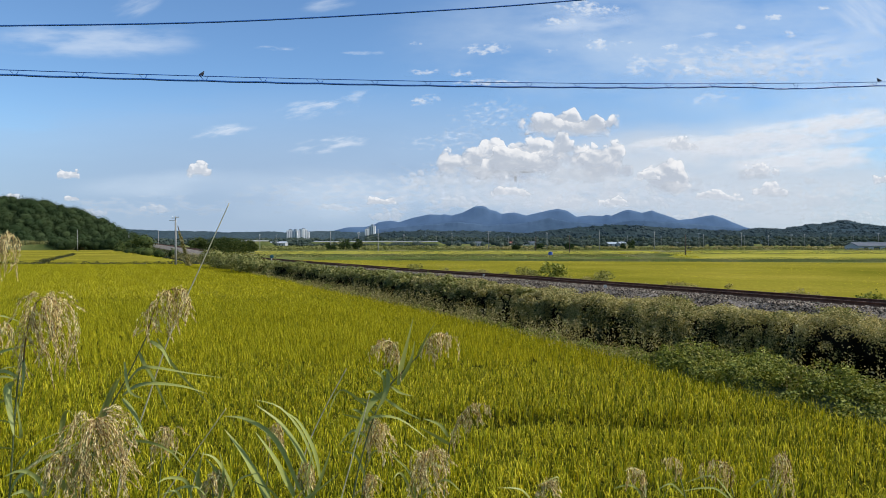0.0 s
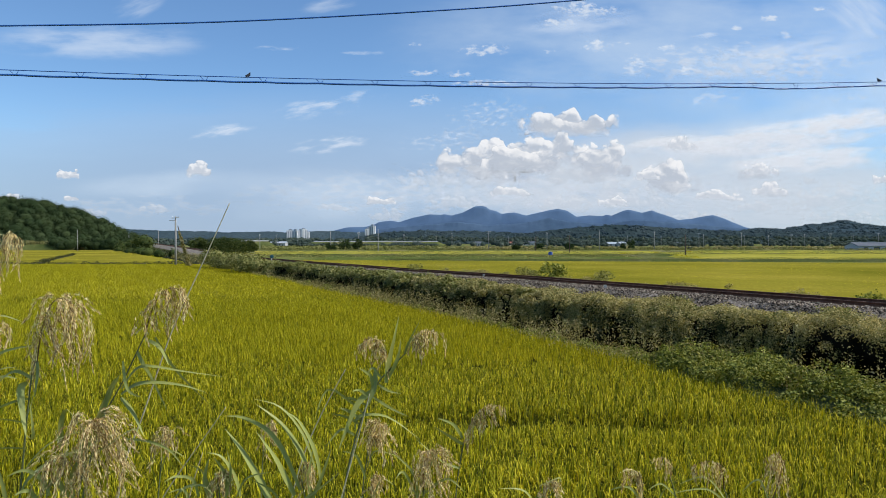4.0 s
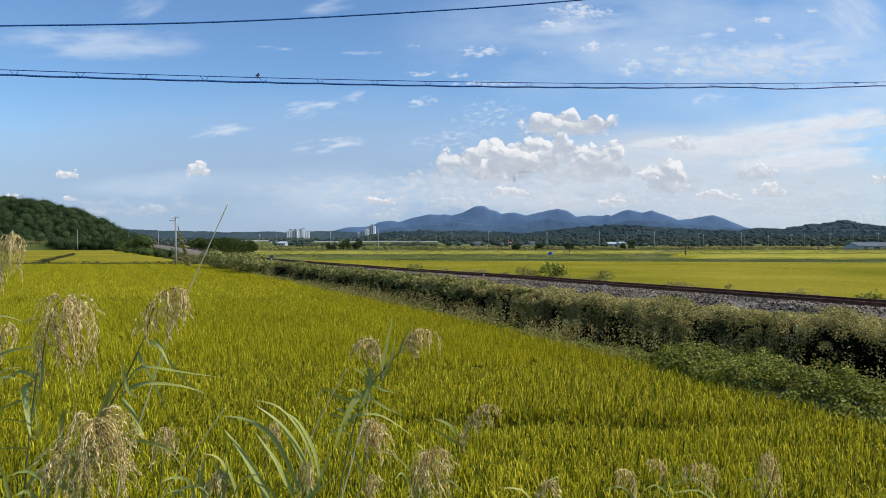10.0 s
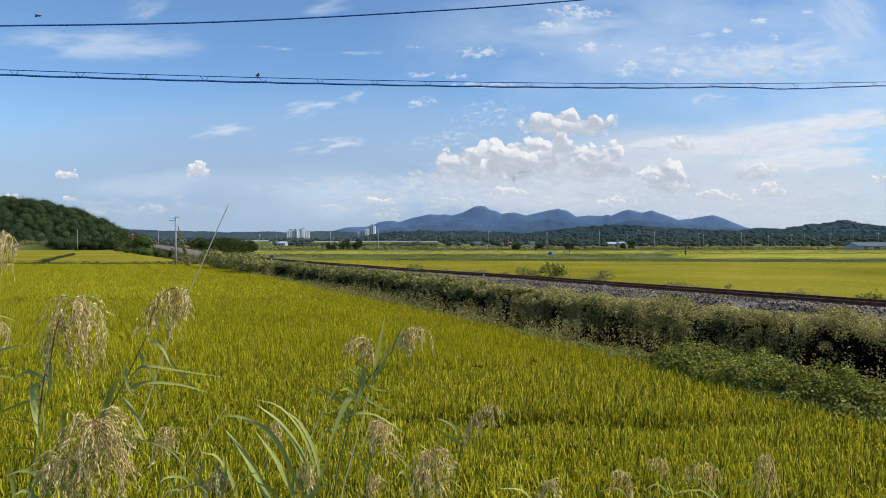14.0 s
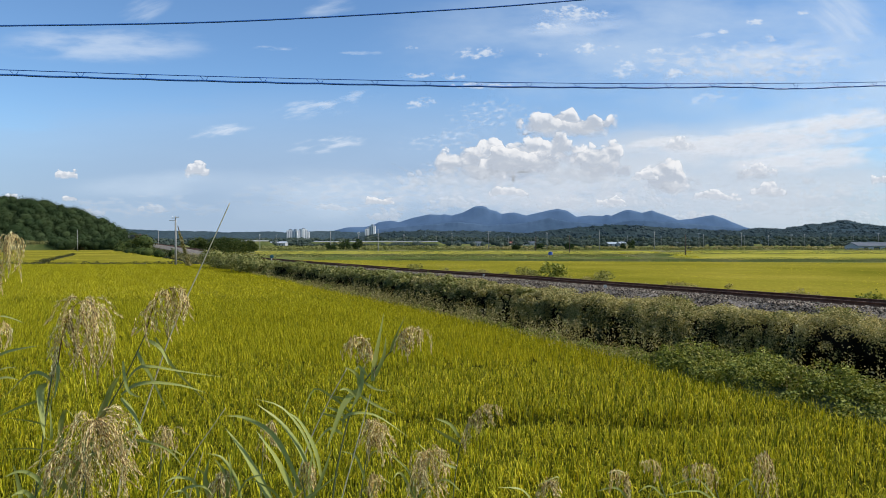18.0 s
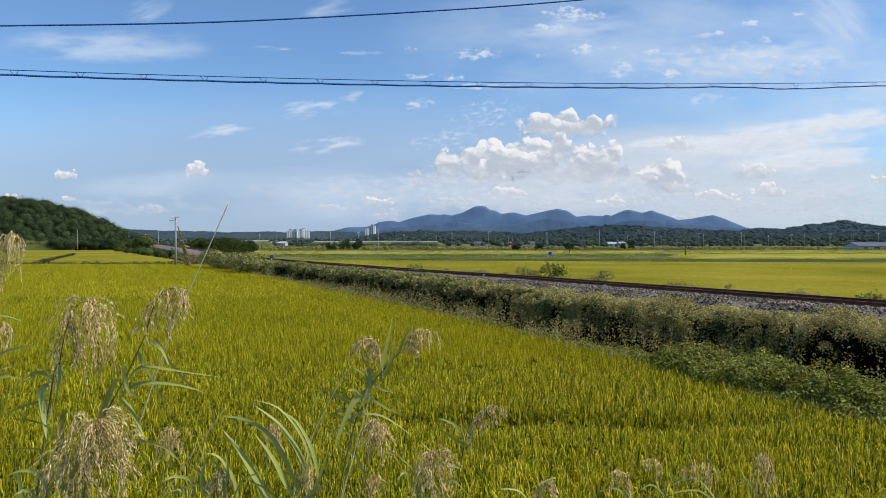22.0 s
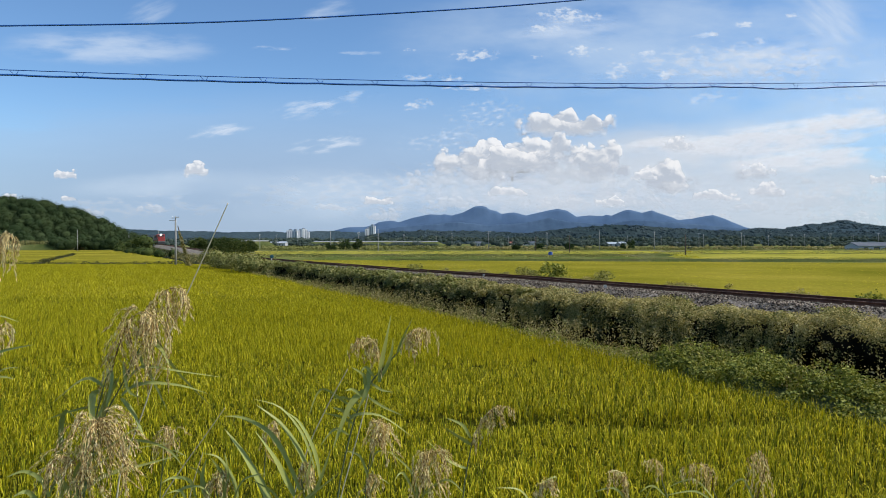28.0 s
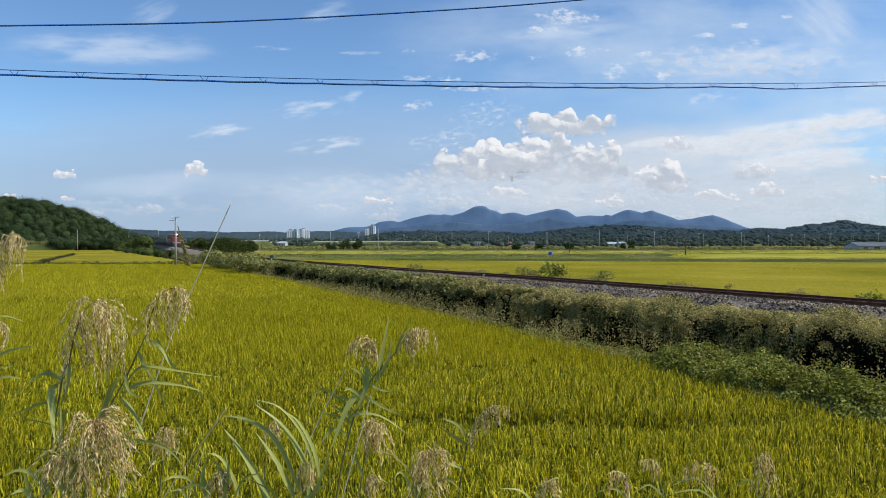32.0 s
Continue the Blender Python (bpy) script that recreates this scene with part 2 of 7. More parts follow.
RAIL_SIDE = solid("rusty_rail_steel", [(0.085, 0.040, 0.026), (0.16, 0.075, 0.048)], 3.0, 0.95, metal=0.0, spec=0.1, bump=0.3, fine=40.0)
RAIL_HEAD = solid("worn_rail_head", [(0.17, 0.095, 0.07), (0.26, 0.15, 0.115)], 5.0, 0.8, spec=0.2)
CONCRETE = solid("concrete", [(0.34, 0.33, 0.30), (0.46, 0.45, 0.42)], 1.5, 0.85, bump=0.3, fine=25.0)
POLE_MAT = solid("pole_concrete", [(0.20, 0.197, 0.185), (0.29, 0.285, 0.27)], 0.8, 0.8, bump=0.2, fine=20.0)
STEEL = solid("galvanised_steel", [(0.30, 0.31, 0.32), (0.42, 0.43, 0.44)], 3.0, 0.5, metal=0.7)
# A blue cast is put into the black cable's base colour
CABLE = solid("blue_cast_cable", [(0.016, 0.085, 0.30), (0.024, 0.11, 0.38)], 2.0, 0.45)
WHITE_WALL = solid("white_render", [(0.62, 0.62, 0.60), (0.74, 0.74, 0.72)], 0.05, 0.8)
GREY_WALL = solid("grey_render", [(0.34, 0.36, 0.40), (0.42, 0.44, 0.48)], 0.05, 0.8)
DARK_GLASS = solid("window_glass_far", [(0.04, 0.05, 0.07), (0.07, 0.08, 0.10)], 0.3, 0.15)


# ---- ground ----
def grid_sheet(name, xs, ys, zfun, material):
    X, Y = np.meshgrid(np.array(xs, dtype=float), np.array(ys, dtype=float))
    V = np.stack([X, Y, zfun(X, Y)], -1).reshape(-1, 3)
    w, h = len(xs), len(ys)
    i = (np.arange(h - 1)[:, None] * w + np.arange(w - 1)).ravel()[:, None]
    return raw(name, V, [i + [0, 1, w + 1, w]], material, smooth=True)


def bank_z(X, Y):
    z = np.where(Y < 0.8, 3.4, 3.4 - (Y - 0.8) * 0.46)
    return np.where(Y < -8, 3.4, np.maximum(z, 0.0))


ground = grid_sheet("ground", np.concatenate([[-4950, -2500, -1000, -400], np.linspace(-150, 150, 31), [400, 1000, 2500, 4950]]),
                    np.concatenate([[-300, -60, -8], np.linspace(-4, 12, 25), np.linspace(16, 160, 19), [250, 500, 1000, 2000, 3000, 4950]]), bank_z, GREEN_FLAT)
tagged(ground, "flat green-brown plain rising to a roadside bank", "ground", kind="structure")


# ---- near paddy ----
FIELD_FRONT, FIELD_BACK = 8.6, 127.0


def edge_n(s):
    """The paddy's edge along the railway: it draws nearer the track further off."""
    return 16.15 + 3.5 * (1 - np.exp(-np.maximum(s - 8, 0) / 32.0))


def field_points(s0, s1, n0, n1, ds, dn, jitter):
    s, n = np.meshgrid(np.arange(s0, s1, ds), np.arange(n0, n1, dn))
    s, n = s.ravel(), n.ravel()
    s = s + RNG.uniform(-jitter, jitter, len(s)) * ds
    n = n + RNG.uniform(-jitter, jitter, len(n)) * dn
    keep = n < edge_n(s) + 0.12 * wave(s, n, 1.7)
    p = on_line(s[keep], n[keep])
    return p


def furrow(p):
    """How far a worn gap across the rows opens at p: 0 none, 1 fully."""
    x, y = p[:, 0], p[:, 1]
    c = 16.5 - 0.02 * (x - 3.0) + 0.12 * np.sin(x * 0.8)
    return np.exp(-((y - c) / (0.52 + 0.12 * np.sin(x * 1.7))) ** 2) * np.clip((x + 1.6) / 1.2, 0, 1) * np.clip((9.0 - x) / 4.5, 0, 1)


def canopy(X, Y):
    z = 0.55 + 0.16 * np.clip((Y - 40.0) / 15.0, 0, 1) + 0.05 * wave(X, Y, 0.9, 0.4) + 0.03 * wave(X, Y, 4.0, 2.0)
    near = furrow(np.stack([X.ravel(), Y.ravel()], 1)).reshape(X.shape)
    return z - 0.45 * np.minimum(near * 1.5, 1.0)


paddy_s, paddy_n = np.concatenate([np.linspace(-40, 30, 200), np.linspace(31, 190, 100)]), np.concatenate([np.linspace(-130, -11, 60), np.linspace(-10, 19, 120)])
S, N = np.meshgrid(paddy_s, paddy_n)
N = np.minimum(N, edge_n(S) - 0.15)
pp = on_line(S, N)
Vf = np.stack([pp[..., 0], np.clip(pp[..., 1], FIELD_FRONT, FIELD_BACK), canopy(pp[..., 0], pp[..., 1])], -1).reshape(-1, 3)
ii = (np.arange(179)[:, None] * 300 + np.arange(299)).ravel()[:, None]
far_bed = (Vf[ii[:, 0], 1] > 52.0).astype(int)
paddy = raw("rice_paddy", Vf, [ii + [0, 1, 301, 300]], [RICE_GAP_SHADE, RICE_FLAT], slots=far_bed, smooth=True)
tagged(paddy, "ripening yellow-green rice in a wide paddy", "rice", kind="stuff")


def wedge(p, y0, y1, slack=1.5):
    return p[(p[:, 1] > y0) & (p[:, 1] < y1) & (np.abs(p[:, 0]) < 0.655 * p[:, 1] + slack)]


def drilled(p, strength):
    """Thins the ears between the passes of the planter, which ran along the railway."""
    n = p @ ACROSS
    k = 0.5 + 0.5 * np.sin(n * 2.6) * np.sin(n * 0.71 + 1.0)
    return RNG.random(len(p)) > strength * (1 - k)


def spread(p, count, radius):
    q = np.repeat(p, count, 0)
    return q + RNG.normal(0, radius, q.shape)


def tint_height(p):
    return 0.93 + 0.035 * wave(p[:, 0], p[:, 1], 0.8, 0.4) + 0.03 * wave(p[:, 0], p[:, 1], 3.1, 1.0)


def ragged(p, y0, y1):
    """Plants of one zone, with a ragged border to the next."""
    y = p[:, 1] + RNG.normal(0, 1.2, len(p))
    return p[((y > y0) | (y0 < 10)) & (y < y1)]


hills = ragged(wedge(field_points(-10, 36, -34, 20, 0.16, 0.30, 0.25), FIELD_FRONT, 29.0), FIELD_FRONT, 24.0)
tall = RNG.normal(1.0, 0.05, len(hills))
for per, w0, w1, curl0, curl1, lean0, lean1, top, material in ((12, 0.011, 0.020, 0.0, 0.35, 0.04, 0.26, 0.98, RICE), (14, 0.011, 0.020, 0.35, 0.78, 0.12, 0.30, 1.03, EARS)):
    q = spread(hills, per, 0.045)
    tq = np.repeat(tall, per)
    keep = RNG.random(len(q)) > furrow(q) * 0.97
    q, tq = q[keep], tq[keep]
    n = len(q)
    h = tint_height(q) * tq * RNG.uniform(0.74, 1.08, n) * (1 - 0.66 * furrow(q)) * top
    verts, quads, tips = fine_blades(np.column_stack([q, np.full(n, 0.2)]), (h - 0.2) * (1 + curl0), RNG.uniform(lean0, lean1, n), RNG.normal(0.6, 1.5, n), RNG.uniform(w0, w1, n), RNG.uniform(curl0, curl1, n))
    raw("rice_plants", verts, [quads, tips], material, paddy)
hills = ragged(wedge(field_points(-10, 66, -54, 20, 0.17, 0.30, 0.25), 19.0, 52.0), 24.0, 48.0)
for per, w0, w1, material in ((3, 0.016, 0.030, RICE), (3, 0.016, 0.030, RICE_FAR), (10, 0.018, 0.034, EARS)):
    q = spread(hills, per, 0.05)
    n = len(q)
    if material is EARS:
        q = q[drilled(q, 0.3)]
        n = len(q)
    verts, tris = spikes(np.column_stack([q, np.full(n, 0.62)]), tint_height(q) * RNG.uniform(0.80, 1.08, n) - 0.62, RNG.uniform(0.02, 0.15, n), RNG.normal(2.6, 1.5, n), RNG.uniform(w0, w1, n))
    raw("rice_plants", verts, [tris], material, paddy)
hills = ragged(wedge(field_points(20, 150, -110, 20, 0.28, 0.30, 0.25), 43.0, FIELD_BACK), 48.0, FIELD_BACK)
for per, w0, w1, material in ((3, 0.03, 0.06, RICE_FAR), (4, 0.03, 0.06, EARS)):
    q = spread(hills, per, 0.08)
    if material is EARS:
        q = q[drilled(q, 0.75)]
    n = len(q)
    verts, tris = spikes(np.column_stack([q, np.full(n, 0.70)]), tint_height(q) * RNG.uniform(0.84, 1.06, n) - 0.70, RNG.uniform(0.02, 0.14, n), RNG.normal(2.6, 1.5, n), RNG.uniform(w0, w1, n))
    raw("rice_plants", verts, [tris], material, paddy)


# ---- other paddies ----
def flat_paddy(name, corners, z, material, label, tufts=0, seed=1):
    """A paddy seen from afar: a low sheet of ears with tufts standing out of it."""
    c = [np.array(k, dtype=float) for k in corners]
    m = 40
    a, b = np.meshgrid(np.linspace(0, 1, m), np.linspace(0, 1, m))
    P2 = (c[0] * ((1 - a) * (1 - b))[..., None] + c[1] * (a * (1 - b))[..., None] + c[2] * (a * b)[..., None] + c[3] * ((1 - a) * b)[..., None])
    zz = z + 0.06 * wave(P2[..., 0], P2[..., 1], 0.15, seed)
    edge = (a == 0) | (a == 1) | (b == 0) | (b == 1)
    zz = np.where(edge, 0.02, zz)
    V = np.concatenate([P2, zz[..., None]], -1).reshape(-1, 3)
    i = (np.arange(m - 1)[:, None] * m + np.arange(m - 1)).ravel()[:, None]
    ob = raw(name, V, [i + [0, 1, m + 1, m]], material, smooth=True)
    tagged(ob, label, "rice", kind="stuff")
    if tufts:
        a, b = RNG.random(tufts), RNG.random(tufts)
        q = (c[0] * ((1 - a) * (1 - b))[:, None] + c[1] * (a * (1 - b))[:, None] + c[2] * (a * b)[:, None] + c[3] * ((1 - a) * b)[:, None])
        far = np.linalg.norm(q, axis=1)
        v, t = spikes(np.column_stack([q, np.full(tufts, z - 0.25)]), RNG.uniform(0.25, 0.34, tufts), RNG.uniform(0, 0.2, tufts), RNG.uniform(0, 6.28, tufts), 0.0009 * far)
        raw("rice_plants", v, [t], EARS, ob)
    return ob


flat_paddy("rice_paddy", [(-108, 131), (-47, 131), (-150, 330), (-330, 330)], 0.9, RICE_FLAT, "yellow rice paddy beyond a low dyke", 26000, 2)
flat_paddy("rice_paddy", [(-152, 131), (-110, 131), (-345, 330), (-420, 330)], 0.9, RICE_FLAT, "yellow rice paddy beyond a low dyke", 9000, 3)
# beyond the track
flat_paddy("rice_paddy", [line_point(14, 33, 0)[:2], line_point(-20, 115, 0)[:2], line_point(50, 175, 0)[:2], line_point(160, 33, 0)[:2]], 0.9, RICE_FLAT, "bright yellow rice paddy beside the railway", 60000, 4)
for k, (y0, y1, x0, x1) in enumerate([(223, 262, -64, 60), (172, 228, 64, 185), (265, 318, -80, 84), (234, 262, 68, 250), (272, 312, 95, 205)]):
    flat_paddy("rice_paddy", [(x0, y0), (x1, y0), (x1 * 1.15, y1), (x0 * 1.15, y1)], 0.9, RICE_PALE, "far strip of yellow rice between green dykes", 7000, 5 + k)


CROP = solid("green_crop", [(0.055, 0.080, 0.020), (0.095, 0.12, 0.032), (0.16, 0.165, 0.055)], 0.06, 1.0, bump=0.6, fine=3.0, grain=0.4, spec=0.0)

# ---- dykes between the paddies ----
def strip_grass(name, p0, p1, width, height, count, material, label, size=0.3, solid_mat=None):
    """A low dyke with rough grass on it."""
    a, b = Vector((*p0, 0.0)), Vector((*p1, 0.0))
    d = (b - a)
    side = Vector((-d.y, d.x, 0.0)).normalized() * width / 2
    bm = bmesh.new()
    steps = 24
    rows = []
    for i in range(steps + 1):
        c = a + d * (i / steps)
        k = 1 + 0.2 * math.sin(i * 2.3)
        rows.append([bm.verts.new(c - side * 1.3), bm.verts.new(c - side * 0.6 + Vector((0, 0, height * 0.8 * k))), bm.verts.new(c + side * 0.6 + Vector((0, 0, height * 0.8 * k))), bm.verts.new(c + side * 1.3)])
    for r0, r1 in zip(rows, rows[1:]):
        for j in range(3):
            bm.faces.new((r0[j], r0[j + 1], r1[j + 1], r1[j]))
    ob = part(name, bm, solid_mat or SOIL)
    tagged(ob, label, "dyke", kind="structure")
    if count:
        t, w = RNG.random(count), RNG.normal(0, 0.4, count)
        c = np.array(a)[None] + np.array(d)[None] * t[:, None] + np.array(side)[None] * w[:, None]
        bumps = np.clip(0.75 + 0.3 * np.sin(t * 90 + 3 * np.sin(t * 37)), 0.3, 1.2)
        c[:, 2] = height * (0.6 + 0.7 * RNG.random(count) * bumps)
        v, f = leaf_quads(c, RNG.uniform(0.6, 1.4, count) * size)
        raw("grass", v, [f], material, ob)
    return ob


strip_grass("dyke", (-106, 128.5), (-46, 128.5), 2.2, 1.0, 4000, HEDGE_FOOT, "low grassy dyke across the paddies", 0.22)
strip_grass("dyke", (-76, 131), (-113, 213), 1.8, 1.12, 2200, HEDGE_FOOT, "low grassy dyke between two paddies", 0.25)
for y, x0, x1, hh, wd in ((168, -14, 190, 0.84, 0.8), (231, 64, 250, 1.1, 1.8), (221, -66, 62, 1.1, 1.6), (263.5, -74, 62, 1.1, 1.6), (267, 85, 270, 1.15, 2.4), (306, -90, 100, 1.5, 8.0), (318, 90, 330, 1.5, 8.0)):
    strip_grass("dyke", (x0, y), (x1, y), wd, hh, 9000, FIELD_GRASS, "grassy dyke road between far paddies", 0.4 if wd > 3 else 0.2, GREEN_FLAT)
strip_grass("dyke", (-8, 116), (98, 121), 0.6, 0.93, 2500, FIELD_GRASS, "thin grassy dyke through the rice", 0.09)
strip_grass("green_crop", (-58, 197), (54, 197), 26.0, 0.9, 14000, HEDGE_GREEN, "dark green crop strip between rice paddies", 0.32, CROP)
strip_grass("dyke", (-420, 337), (-176, 337), 10.0, 4.2, 9000, WEED_LEAF, "dry grass bank at the foot of a wooded hill", 0.7, GREEN_FLAT)

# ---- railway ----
# Near-black stands for the shade in the hollow under the hedge
HOLLOW_SHADE = solid("painted_hollow_shade", [(0.006, 0.006, 0.004), (0.014, 0.013, 0.009)], 2.0, 1.0, bump=0.5, fine=12.0, spec=0.0)
STAINED = solid("rust_stained_ballast", [(0.05, 0.033, 0.024), (0.10, 0.07, 0.052)], 5.0, 1.0, bump=0.8, fine=14.0, grain=0.5, spec=0.05)
# cross-section of the embankment: n, z
SECTION = [(21.5, 0.0), (22.4, 0.8), (23.3, 1.55), (24.4, 1.72), (25.3, 2.24), (26.35, 2.30), (28.25, 2.30), (29.4, 2.24), (30.4, 1.7), (32.0, 1.3), (34.0, 0.0)]
ss = np.concatenate([np.arange(-30, 120, 1.0), np.arange(120, 900, 10.0)])
vv = []
for k, (n_, z_) in enumerate(SECTION):
    p = on_line(ss, np.full(len(ss), n_) + (0.12 * wave(ss, ss * 0 + k, 1.1, k) if k not in (0, 10) else 0))
    vv.append(np.column_stack([p, np.full(len(ss), z_) + (climb(ss) if k not in (0, 10) else 0) + (0.05 * wave(ss, ss * 0, 2.3, k) if k in (1, 2, 3, 8, 9) else 0)]))
V = np.stack(vv, 1).reshape(-1, 3)
w = len(SECTION)
i = (np.arange(len(ss) - 1)[:, None] * w + np.arange(w - 1)).ravel()[:, None]
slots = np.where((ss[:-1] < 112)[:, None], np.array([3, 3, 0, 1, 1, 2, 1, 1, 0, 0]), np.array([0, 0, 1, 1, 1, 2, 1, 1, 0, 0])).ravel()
bank = raw("railway_embankment", V, [i + [0, 1, w + 1, w]], [SOIL, BALLAST, STAINED, HOLLOW_SHADE], slots=slots)
tagged(bank, "low railway embankment topped with grey ballast", "embankment", kind="structure")

# ballast stones
count = 46000
s_ = -10 + 78 * RNG.random(count) ** 1.2
n_ = np.where(RNG.random(count) < 0.78, RNG.uniform(24.1, 26.4, count), RNG.uniform(28.2, 29.6, count))
z_ = np.interp(n_, [a for a, _ in SECTION], [b for _, b in SECTION]) + climb(s_) + RNG.uniform(-0.01, 0.05, count)
c = np.column_stack([on_line(s_, n_), z_])
r = RNG.uniform(0.028, 0.066, count)
base = np.array([(1, 0, 0), (0, 1, 0), (-1, 0, 0), (0, -1, 0), (0, 0, 0.8), (0, 0, -0.8)], dtype=float)
turn = RNG.uniform(0, 6.28, count)
bx = base[None] * RNG.uniform(0.6, 1.3, (count, 6, 1))
rot = np.stack([bx[..., 0] * np.cos(turn)[:, None] - bx[..., 1] * np.sin(turn)[:, None], bx[..., 0] * np.sin(turn)[:, None] + bx[..., 1] * np.cos(turn)[:, None], bx[..., 2]], -1)
V = (c[:, None] + rot * r[:, None, None]).reshape(-1, 3)
tri = np.array([(0, 1, 4), (1, 2, 4), (2, 3, 4), (3, 0, 4), (1, 0, 5), (2, 1, 5), (3, 2, 5), (0, 3, 5)])
BALLAST_BIT = leafy("ballast_bit", [(0.03, 0.024, 0.019), (0.13, 0.106, 0.082), (0.40, 0.335, 0.265)], 1.0, 0.2, 0.0, 0.95, 0.1)
raw("ballast_stones", V, [(np.arange(count)[:, None, None] * 6 + tri).reshape(-1, 3)], BALLAST_BIT, bank)["kind"] = "stuff"

TRACK_N = 27.3
track = thing("railway_track", line_point(0, TRACK_N, RAIL_Z), "single railway track with brown rusted rails on concrete sleepers", "railway track", turn=27.2)
RAIL_PROFILE = [(-0.064, -0.153), (0.064, -0.153), (0.064, -0.14), (0.01, -0.12), (0.01, -0.045), (0.034, -0.035), (0.034, 0.0), (-0.034, 0.0), (-0.034, -0.035), (-0.01, -0.045), (-0.01, -0.12), (-0.064, -0.14)]
for off in (-0.7525, 0.7525):
    ys = np.concatenate([np.arange(-30, 120, 5.0), np.arange(120, 901, 30.0)])
    V = np.array([(off + a, y, b + float(climb(y))) for y in ys for a, b in RAIL_PROFILE])
    m = len(RAIL_PROFILE)
    quads = np.array([(k * m + j, k * m + (j + 1) % m, (k + 1) * m + (j + 1) % m, (k + 1) * m + j) for k in range(len(ys) - 1) for j in range(m)])
    raw("rail", V, [quads], [RAIL_SIDE, RAIL_HEAD], track, slots=np.tile([1 if j == 6 else 0 for j in range(m)], len(ys) - 1))
SLEEPER = solid("stained_sleeper_concrete", [(0.09, 0.07, 0.055), (0.16, 0.13, 0.11)], 3.0, 0.95, bump=0.3, fine=30.0, spec=0.05)
sleeper_bm = box(-1.25, 1.25, -0.13, 0.13, -0.36, -0.16, 0.02)
sleeper = part("sleeper", sleeper_bm, SLEEPER, track)
clip_bm = box(-0.09, -0.045, -0.05, 0.05, -0.15, -0.105, 0.008)
add_box(clip_bm, 0.045, 0.09, -0.05, 0.05, -0.15, -0.105, 0.008)
clip = part("rail_clip", clip_bm, RAIL_SIDE, sleeper)
clip.location = (-0.7525, 0, 0)
clip2 = new("rail_clip", clip.data)
clip2.parent, clip2.location = sleeper, (0.7525, 0, 0)
sleeper.location = (0, 4, 0)
for k in range(1, 240):
    o = new("sleeper", sleeper.data)
    o.parent, o.location = track, (0, 4 + 0.6 * k, float(climb(4 + 0.6 * k)))
    if k < 110:
        for x in (-0.7525, 0.7525):
            q = new("rail_clip", clip.data)
            q.parent, q.location = o, (x, 0, 0)


# ---- growth on the railway bank ----
def bank_growth(name, count, s0, s1, power, section, size, material, label, fluff=0.12, up=0.2, lumpy=0.3, k=0.9, seed=0.0, patchy=0.0, swell=None):
    """Leaves over an outline across the bank, n and z, uneven along it."""
    s = s0 + (s1 - s0) * RNG.random(count) ** power
    t = RNG.random(count) * (len(section) - 1)
    j = np.minimum(t.astype(int), len(section) - 2)
    f = t - j
    sec = np.array(section)
    n_ = sec[j, 0] * (1 - f) + sec[j + 1, 0] * f
    z_ = sec[j, 1] * (1 - f) + sec[j + 1, 1] * f
    lift = 1 + lumpy * wave(s, n_, k, seed) + lumpy * 0.5 * wave(s, n_, k * 4, seed + 1)
    if swell:
        lift = lift * np.interp(s, *swell)
    z_ = z_ * lift + np.abs(RNG.normal(0, fluff, count)) * np.sign(RNG.random(count) - 0.35)
    n_ = n_ - RNG.normal(0, fluff * 1.5, count) + 0.35 * lumpy * wave(s, z_ * 2, k * 2, seed + 2)
    n_ = n_ + 0.0 * s + (edge_n(s) - 16.9) * np.clip((21.5 - n_) / 5.0, 0, 1)
    keep = z_ > 0.05
    if patchy:
        keep &= wave(s, n_, 0.6, seed + 5) > patchy
    p = on_line(s, n_)
    c = np.column_stack([p, z_])[keep]
    far = np.linalg.norm(c[:, :2], axis=1)
    v, q = leaf_quads(c, RNG.uniform(0.6, 1.35, len(c)) * size * np.clip(far / 24.0, 0.8, 1.9), up)
    ob = raw(name, v, [q], material)
    return tagged(ob, label, "shrubs", kind="stuff")


